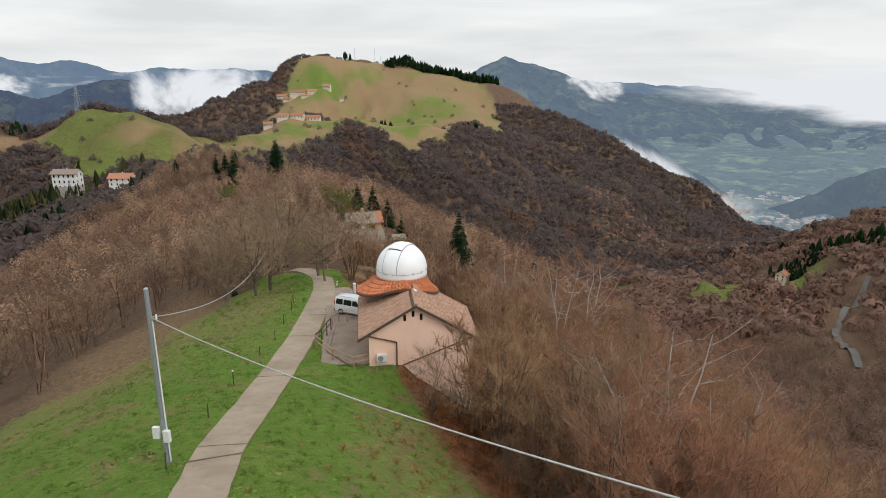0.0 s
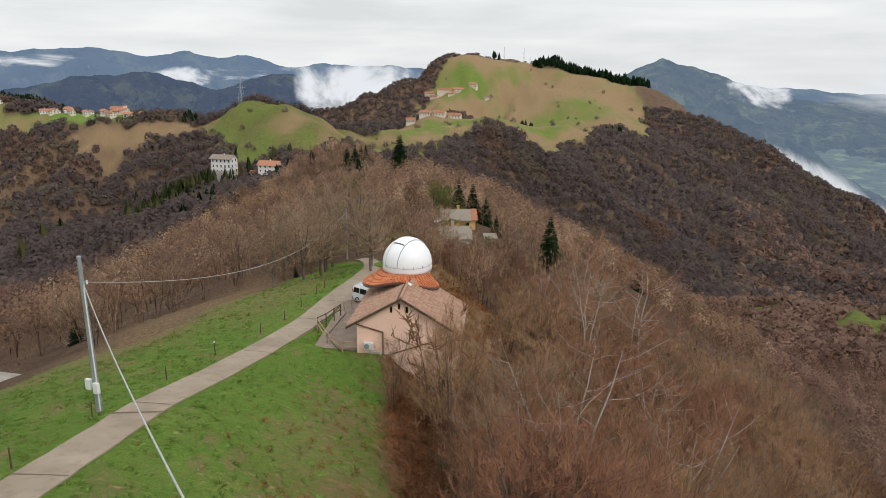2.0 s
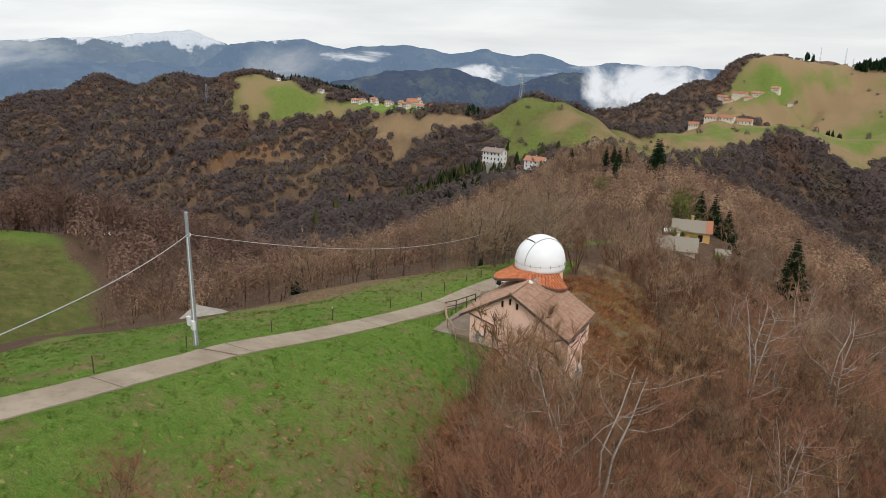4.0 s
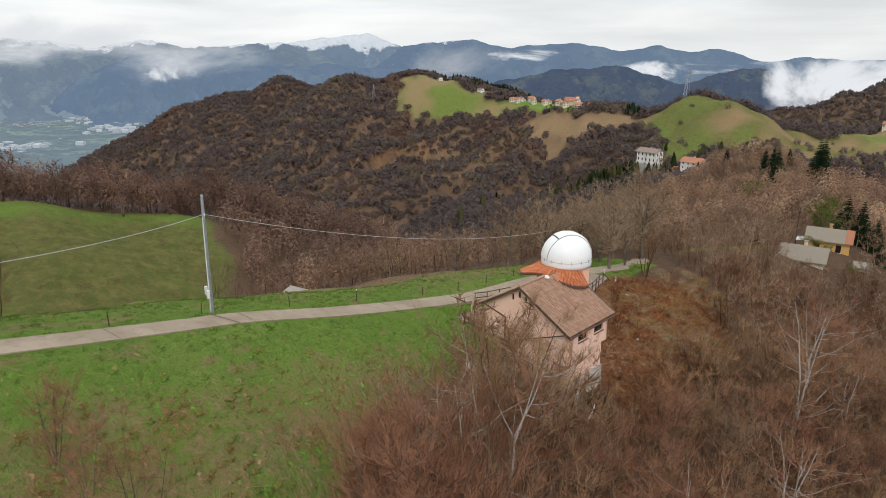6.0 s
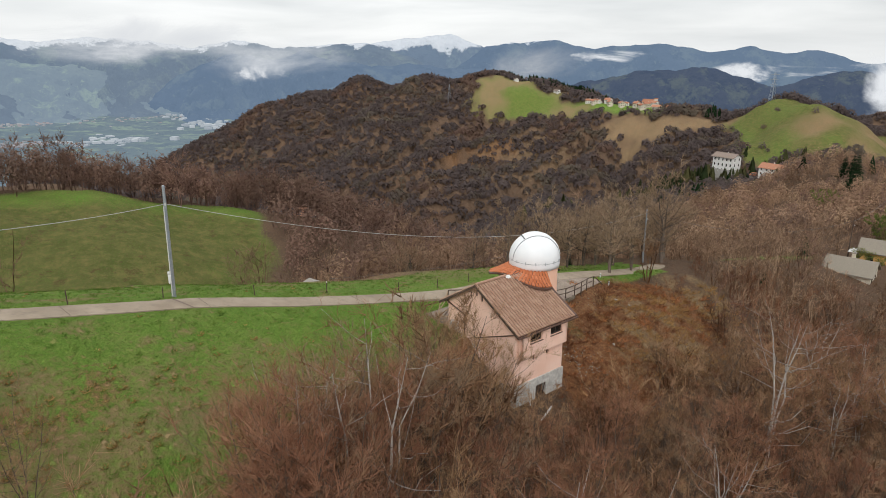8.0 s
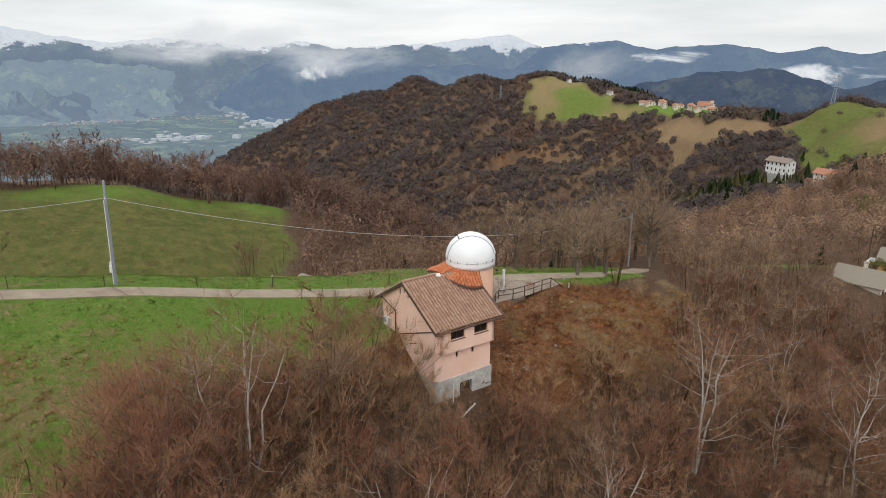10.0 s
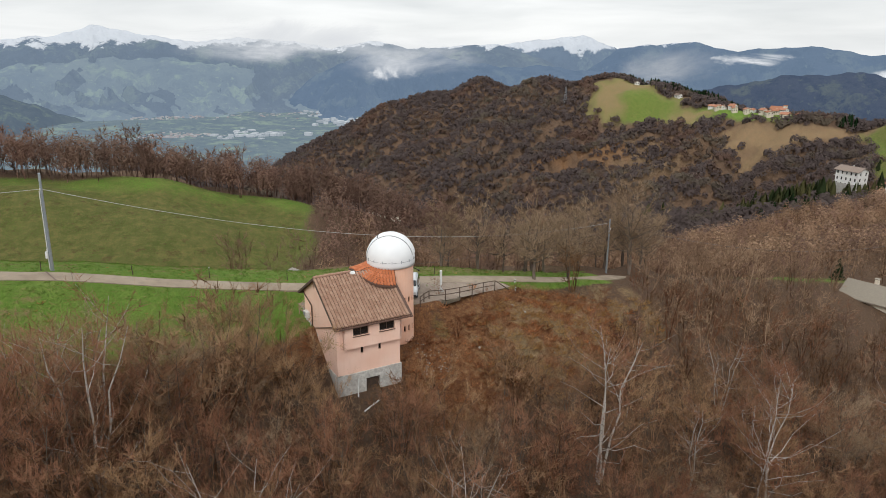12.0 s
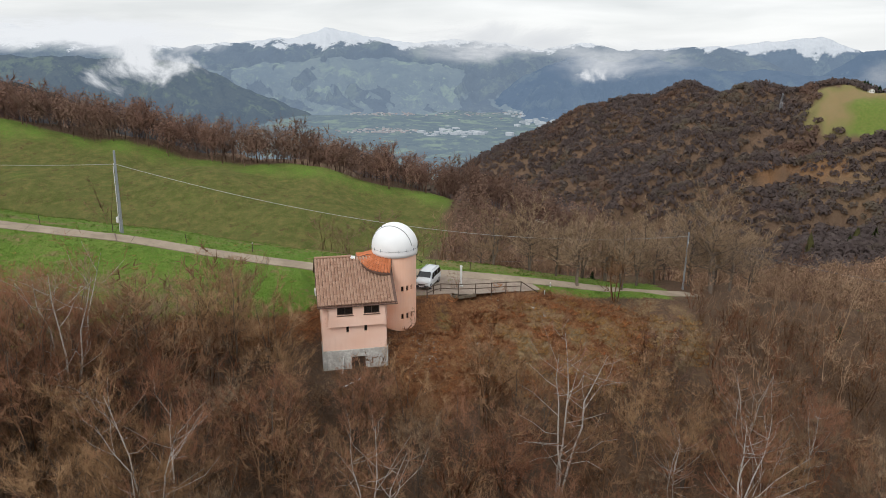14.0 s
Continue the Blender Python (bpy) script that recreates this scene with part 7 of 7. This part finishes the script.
ok = (e > 0.3) & (d < 0.5) & (drb > 2.6) & (g < 0.6) & (rail_d > 1.5)
merged("bracken", tuft, bx[ok], by[ok], bz[ok], rb.uniform(0.5, 1.0, ok.sum()) + 1.2 * rb.rand(ok.sum()) ** 4, rb, BRAMBLE, "rusty dead bracken and brambles on the bare slope", "bracken")
# shrubs on the bare slope
pick = ok & (rb.rand(len(bx)) < 0.05) & (np.hypot(bx, by) > 6)
merged("undergrowth", low_protos, bx[pick], by[pick], bz[pick] - 0.05, rb.uniform(0.25, 0.7, pick.sum()), rb, UNDER_RED, "low leafless shrubs on the bare slope", "undergrowth")
DRYGRASS = bark("straw_grass", (0.46, 0.25, 0.1), (0.7, 0.45, 0.2), 0.4)
ok = (d > 0.35) & (drb > 2.4) & (g < 0.3)
merged("dry_grass", tuft, bx[ok], by[ok], bz[ok], rb.uniform(0.7, 1.6, ok.sum()), rb, DRYGRASS, "tufts of straw-coloured dry grass on the slope", "grass")
GRASS = bark("meadow_grass", (0.114, 0.220, 0.032), (0.220, 0.317, 0.063), 0.4)
mx, my, mz, rm = scatter(-26, 14, -48, 34, 0.75, 61, lambda x, y, z, r: np.ones(x.shape, bool))
g, d, e, _ = cover(mx, my)
_, drm = crest_height(mx, my, ROAD_LINE, 0.1, 0.1, 1)
ok = (g > 0.6) & (drm > 1.5) & (rm.rand(len(mx)) < 0.85)
small = [(v * np.array([0.8, 0.8, 0.55]), f[:30]) for v, f in tuft]
merged("meadow_grass", small, mx[ok], my[ok], mz[ok], rm.uniform(0.35, 0.7, ok.sum()) + 0.7 * rm.rand(ok.sum()) ** 6, rm, GRASS, "tufts of fresh green meadow grass", "grass")
ok = (g > 0.5) & (drm > 1.4) & (rm.rand(len(mx)) < 0.02)
merged("meadow_grass", tuft, mx[ok], my[ok], mz[ok], rm.uniform(0.25, 0.5, ok.sum()), rm, DRYGRASS, "scattered straw tufts in the meadow", "grass")

# dead bracken lying in the lower meadow
east_side = mx > np.interp(my, [p[1] for p in ROAD], [p[0] for p in ROAD])
thick = smooth(4.0, 8.5, drm) * smooth(-0.2, 0.6, wobble(mx, my, 3.5, 41) + 0.6 * wobble(mx, my, 1.2, 42))
ok = (g > 0.35) & east_side & (my < -12) & (rm.rand(len(mx)) < 0.95 * thick)
merged("bracken", tuft, mx[ok], my[ok], mz[ok], rm.uniform(0.35, 0.8, ok.sum()), rm, DRYGRASS, "straw-coloured dead bracken lying in the meadow", "bracken")

# middle distance: leafless trees of the ridge and the knoll
mid_protos = [both(bare_tree(140 + i, 9.0, 1 + i % 2, 0.7, 6 - 2 * (i % 2), 110, bends=3, r0=0.07, low=0.15, twig_w=0.09, twig_l=1.1, sides=3, forks=3, reach=0.38)) for i in range(6)]
fine_protos = [both(bare_tree(440 + i, 9.0, 2 + i % 2, 0.75, 5, 160, bends=3, r0=0.05, low=0.12, twig_w=0.058, twig_l=1.0, sides=3, forks=4, reach=0.3)) for i in range(6)]
light_protos = [both((crown_shell(640 + i, 95, 3.0, 2.4, 8.2, 0.6), bare_tree(340 + i, 8.0, 1, 0.7, 3, 12, bends=3, r0=0.09, low=0.2, twig_w=0.2, twig_l=1.5, sides=3, forks=2, reach=0.36)[0])) for i in range(6)]
belt_shells = [both((crown_shell(660 + i, 150, 2.3, 2.6, 9.0, 0.42), bare_tree(360 + i, 9.0, 1, 0.5, 6, 12, bends=3, r0=0.09, low=0.2, twig_w=0.1, twig_l=1.5, sides=3, forks=2, reach=0.28)[0])) for i in range(6)]
belt_protos = [both(bare_tree(340 + i, 8.5, 1, 0.7, 5, 46, bends=3, r0=0.1, low=0.2, twig_w=0.3, twig_l=1.5, sides=3, forks=2, reach=0.36)) for i in range(6)]
belt_protos = [both(bare_tree(240 + i, 9.0, 1 + i % 2, 0.5, 8 - 2 * (i % 2), 300, bends=3, r0=0.07, low=0.3, twig_w=0.085, twig_l=1.15, sides=3, forks=4, reach=0.3)) for i in range(5)]
px, py, pz, rp = scatter(-215, 210, -60, 300, 4.9, 71, lambda x, y, z, r: np.ones(x.shape, bool))
op, dr, nh = openness(px, py)
near_zone = (px > -4) & (px < 40) & (py > -46) & (py < 74)
in_view = (px > -153) | (py > 75)
ridge_side = (py < 40 + (px + 215) * 2.2) | (px > -140)
stone = (np.hypot(px + 35, py - 99) < 12) | (crest_height(px, py, [(-35, 99, 0), (-22, 78, 0)], 0.1, 0.1, 1)[1] < 5)
lane_far = crest_height(px, py, lane_pts, 0.1, 0.1, 1)[1]
ok = (op < 0.45) & (lane_far > 7) & (dr > 7) & ~nh & ~near_zone & in_view & ~stone & ~((px > 20) & (py < -10)) & ~((px < -70) & (px > -152) & (py < 4)) & ~((px >= -70) & (px < -34) & (py < -15)) & ~((px >= -30) & (px < -10) & (py < -8)) & (np.hypot(px + 52, py + 4) > 9) & (crest_height(px, py, [(-52, -4, 0), (-20, -18, 0)], 0.1, 0.1, 1)[1] > 6)
px, py, pz = px[ok], py[ok], pz[ok]
belt = (px < -110) & (py < 90)
pick = rp.rand(len(px))
close = (px > -80) & (px < 60) & (py < 135)
nearest = np.hypot(px - 35, py + 5) < 105
sel = (pick < 0.9) | belt | close
stand = wobble(px, py, 34, 92) + rp.normal(0, 0.45, len(px))
red = belt | (stand > 0.6) | (px > 45)
tan = ~red & (stand > -0.45) & ~((px > -8) & (py > 55) & (rp.rand(len(px)) < 0.8))
for mask, m, lab in ((sel & red, WOODS_RED, "reddish leafless trees along the knoll and ridge"), (sel & tan, RIDGE_TAN, "tan leafless woodland along the ridge"), (sel & ~red & ~tan, RIDGE_DARK, "dark brown leafless woodland along the ridge")):
    for part_mask, kinds in ((mask & close & nearest, fine_protos), (mask & close & ~nearest, mid_protos), (mask & ~close, light_protos)):
        merged("woodland", kinds, px[part_mask], py[part_mask], pz[part_mask] - 0.2, rp.uniform(0.5, 1.0, part_mask.sum()) + 0.35 * rp.rand(part_mask.sum()) ** 3, rp, m, lab, "woodland")

fx, fy, fz, rf = scatter(-40, 4, 24, 98, 4.0, 74, lambda x, y, z, r: np.ones(x.shape, bool))
op, dr, nh = openness(fx, fy)
ok = (op < 0.45) & (dr > 5) & (np.hypot(fx + 34, fy - 98) > 11) & (crest_height(fx, fy, [(-35, 99, 0), (-22, 78, 0)], 0.1, 0.1, 1)[1] > 4.5)
merged("woodland", fine_protos, fx[ok], fy[ok], fz[ok] - 0.2, rf.uniform(0.4, 0.8, ok.sum()), rf, RIDGE_TAN, "tan leafless thicket beside the farm track", "woodland")
kx, ky, kz, rk = scatter(-178, -149, -215, 75, 3.8, 73, lambda x, y, z, r: (x < -152.5) | (y > 2))
half = rk.rand(len(kx)) < 0.5
merged("woodland", belt_protos, kx[half], ky[half], kz[half] - 0.2, rk.uniform(1.0, 1.75, half.sum()), rk, WOODS_RED, "tall reddish leafless trees standing out of the belt", "woodland")
merged("woodland", belt_shells, kx[~half], ky[~half], kz[~half] - 0.2, rk.uniform(1.0, 1.6, (~half).sum()), rk, WOODS_RED, "dense belt of reddish leafless trees behind the knoll", "woodland")
# far woods: brushes of slender blades
far_protos = [crown_shell(300 + s, 15, 3.9, 1.6, 6.2, 2.9) for s in range(6)]
far_fine = [crown_shell(320 + s, 30, 3.7, 1.6, 6.4, 1.75) for s in range(6)]


def far_zone(x0, x1, y0, y1, step, seed, extra):
    x, y, z, r = scatter(x0, x1, y0, y1, step, seed, lambda x, y, z, r: extra(x, y, z, r))
    g, d, e, _ = cover(x, y)
    k = (np.maximum(g, d) < 0.45) & (z > FLOOR + 12) & (crest_height(x, y, lane_pts, 0.1, 0.1, 1)[1] > 7)
    for hx, hy, clear in HOUSE_SPOTS:
        k &= np.hypot(x - hx, y - hy) > clear
    return x[k], y[k], z[k], r


# open ground round the houses on the hills
HOUSE_SPOTS = ((-336, 388, 22), (-325, 375, 20), (-290, 380, 16), (-345, 376, 14), (-515, 1325, 34), (-470, 1335, 28), (-310, 765, 26), (-249, 42, 11), (-236, 38, 14), (-188, 500, 14))
zones = [far_zone(-480, 160, 120, 700, 6.2, 81, lambda x, y, z, r: (y > 295) | (x < -210)),
         far_zone(-1330, -480, -120, 600, 7.6, 82, lambda x, y, z, r: np.ones(x.shape, bool)),
         far_zone(-480, -215, -60, 120, 7.0, 83, lambda x, y, z, r: np.ones(x.shape, bool)),
         far_zone(-330, 480, 640, 1330, 7.6, 84, lambda x, y, z, r: np.ones(x.shape, bool)),
         far_zone(-880, -330, 640, 1560, 9.0, 85, lambda x, y, z, r: np.ones(x.shape, bool)),
         far_zone(60, 560, 110, 900, 9.0, 86, lambda x, y, z, r: (x < y * 0.85 + 40) & ((x > 205) | (y > 295)))]
for i, (x, y, z, r) in enumerate(zones):
    if i == 0:
        dale = (y < 470) & (x > -130)
        merged("far_woods", far_fine, x[dale], y[dale], z[dale] - 0.5, r.uniform(0.8, 1.4, dale.sum()), r, WOODS_RED, "reddish leafless woods in the dale below the house", "woods", up=0.9)
        x, y, z = x[~dale], y[~dale], z[~dale]
    merged("far_woods", far_fine if i in (0, 2) else far_protos, x, y, z - 0.5, r.uniform(0.8, 1.5, len(x)), r, WOODS if i not in (5,) else WOODS_RED, "leafless brown woods covering the far hillsides", "woods", up=0.9)

# lone bushes on the hill pastures
rs = np.random.RandomState(530)
sx, sy = rs.uniform(-470, -250, 90), rs.uniform(455, 610, 90)
sg = cover(sx, sy)[0]
merged("pasture_bushes", [crown_shell(700 + i, 40, 2.6, 0.6, 4.6, 1.1) for i in range(4)], sx[sg > 0.4][::3], sy[sg > 0.4][::3], ground_z(sx, sy)[sg > 0.4][::3] - 0.3, rs.uniform(0.4, 1.5, 90), rs, WOODS, "leafless bushes dotted over the hill pastures", "bushes")
sx, sy = rs.uniform(-560, -80, 160), rs.uniform(640, 1520, 160)
sg = cover(sx, sy)[0]
merged("pasture_bushes", [crown_shell(710 + i, 30, 3.2, 0.6, 5.5, 1.5) for i in range(4)], sx[sg > 0.5][::2], sy[sg > 0.5][::2], ground_z(sx, sy)[sg > 0.5][::2] - 0.3, rs.uniform(0.4, 1.4, 160), rs, WOODS, "scattered bushes on the straw-coloured hill", "bushes")

# evergreen woods on the hills
fir_far = []
for s in range(4):
    L = Limbs(400 + s)
    n = 16
    a = L.r.uniform(0, 6.28, n)
    u = L.r.uniform(0, 0.8, n)
    base = np.stack([np.cos(a) * 2.2 * (1 - u), np.sin(a) * 2.2 * (1 - u), 11 * u], 1)
    way = np.stack([-np.cos(a) * 1.6 * (1 - u), -np.sin(a) * 1.6 * (1 - u), 11 * (1 - u) * 0.75 + 1.0], 1)
    L.blades(base, way, 2.2 * (1 - u) + 0.6)
    fir_far.append(L.arrays())
FIRWOODS = [((-868, 520, 14, 8, 20, 30), "dark conifers on the hilltop"), ((-768, 541, 76, 9, 11, 190), "dark conifer wood above the village"), ((-500, 545, 9, 6, 0, 9), "dark conifers on the saddle"), ((-240, 1490, 130, 18, -14, 330), "dark pine wood along the far crest"),
            ((-225, 905, 10, 8, 0, 14), "dark conifers on the far pasture"), ((-115, 1010, 14, 10, 0, 14), "dark conifers by the mountain huts"), ((360, 800, 60, 25, -50, 100), "dark conifer wood on the valley side"), ((240, 524, 48, 13, 14, 80), "dark conifers above the valley shelf"), ((-500, 1640, 10, 8, 0, 8), "dark conifers near the summit")]
for i, ((cx, cy, sx, sy, turn, n), lab) in enumerate(FIRWOODS):
    r = np.random.RandomState(500 + i)
    u, w = r.uniform(-1, 1, n) * sx, r.uniform(-1, 1, n) * sy
    c, s = math.cos(radians(turn)), math.sin(radians(turn))
    x, y = cx + u * c - w * s, cy + u * s + w * c
    merged("conifer_wood", fir_far, x, y, ground_z(x, y) - 0.3, r.uniform(0.7, 1.25, n) * (1.0 if cy < 1200 else 1.5) * (0.8 if cx < -600 else 1.0), r, NEEDLES, lab, "woods")
r = np.random.RandomState(520)
x, y = -362 + r.normal(0, 24, 190), 345 + r.normal(0, 45, 190)
merged("larch_wood", fir_far, x, y, ground_z(x, y) - 0.3, r.uniform(0.8, 1.7, 190), r, LARCH, "olive green larches on the slope below the white house", "woods")
r = np.random.RandomState(521)
x, y = r.uniform(-330, -140, 60), r.uniform(250, 400, 60)
merged("conifer_wood", fir_far, x, y, ground_z(x, y) - 0.3, r.uniform(0.7, 1.1, 60), r, NEEDLES, "dark conifers scattered along the ridge", "woods")

# ---- roof tiles ----
def tile_mesh(name, material):
    """One pantile: a raised roll and a shallow pan, lying along local y (up the slope)."""
    prof = [(-0.135, -0.01), (-0.11, 0.075), (-0.045, 0.11), (0.02, 0.075), (0.06, 0.01), (0.128, -0.005)]
    v, f = [], []
    for y, lift in ((0.0, 0.06), (0.44, 0.0)):
        for x, z in prof:
            v.append((x, y, z + lift))
    for x, z in prof:
        v.append((x, 0.0, -0.02))
    n = len(prof)
    for i in range(n - 1):
        f.append((i, i + 1, n + i + 1, n + i))
        f.append((2 * n + i, 2 * n + i + 1, i + 1, i))
    me = bpy.data.meshes.new(name)
    me.from_pydata(v, [], f)
    me.materials.append(material)
    return me, np.array(v), np.array(f)


TILE_ME, tv, tf = tile_mesh("tile", TILE)
slope = math.atan(PITCH)
run = math.hypot(1, PITCH)


def lay(side, reach, length, col_w=0.3, row_h=0.4, stop=None):
    """Places for tiles on one slope: their matrices in the house's space."""
    out = []
    rows, cols = int(reach * run / row_h), int(length / col_w)
    for j in range(rows):
        d = reach * run - (j + 1) * row_h + 0.3
        for i in range(cols):
            y = 0.15 + i * col_w
            x = (reach * run - j * row_h) / run
            if math.hypot(side * x - TX, y - TY) < TR + 0.1 or (stop and stop(side * x, y)):
                continue
            z = RIDGE - PITCH * x - 0.05
            ex = Vector((0, side, 0))
            up = Vector((-side / run, 0, PITCH / run))
            m = Matrix(((0, up.x, 0, side * x), (side, 0, 0, y), (0, up.z, 0, z), (0, 0, 0, 1)))
            nrm = Vector((0, side, 0)).cross(up)
            m[0][2], m[1][2], m[2][2] = nrm.x, nrm.y, nrm.z
            out.append(m)
    return out


def joined(name, mats, v, f, material, parent, label=""):
    vs, fs = [], []
    for k, m in enumerate(mats):
        a = np.array(m)
        vs.append(v @ a[:3, :3].T + a[:3, 3])
        fs.append(f + k * len(v))
    ob = link_mesh(name, np.concatenate(vs), np.concatenate(fs), material, parent, False, label)
    ob["kind"] = "stuff"
    return ob


east = lay(1, 4.95, 7.1)
west = lay(-1, 4.45, 9.8)
jit = random.Random(3)
for m in east[:300]:
    o = new("tile", TILE_ME)
    o.parent = main_roof
    o.matrix_local = m @ pose(0, jit.uniform(-0.01, 0.01), 0, jit.uniform(-0.8, 0.8), 0, jit.uniform(-1.2, 1.2))
joined("tiles", east[300:] + west, tv, tf, TILE_FIELD, main_roof)
bm = bmesh.new()
for i in range(9):
    tube(bm, (0, 0.02 + i * 0.38, RIDGE + 0.0), (0, 0.44 + i * 0.38, RIDGE + 0.035), 0.11, 0.13, 10)
part("ridge_tiles", bm, TILE, main_roof)
# fan of tiles on the skirt roof
mats = []
for t in np.linspace(0.955, 0.12, 5):
    r = 2.0 + 1.7 * t
    n = int(radians(177) * r / 0.3)
    for i in range(n):
        a = -104 + 177 * (i + 0.5) / n
        p, q = skirt_point(a, t, 0.03), skirt_point(a, max(t - 0.2, 0.0), 0.03)
        up = (q - p).normalized()
        s = (skirt_point(a + 1, t) - skirt_point(a - 1, t)).normalized()
        nrm = s.cross(up).normalized()
        if nrm.z < 0:
            nrm, s = -nrm, -s
        s = up.cross(nrm)
        nrm = nrm * 0.55
        mats.append(Matrix(((s.x, up.x, nrm.x, p.x), (s.y, up.y, nrm.y, p.y), (s.z, up.z, nrm.z, p.z), (0, 0, 0, 1))))
TILE_RED_FIELD = varied("orange_roof_tiles", (0.44, 0.135, 0.055), (0.58, 0.21, 0.1), 0.8, per_island=True)
joined("tiles", mats, tv, tf, TILE_RED_FIELD, skirt_roof)
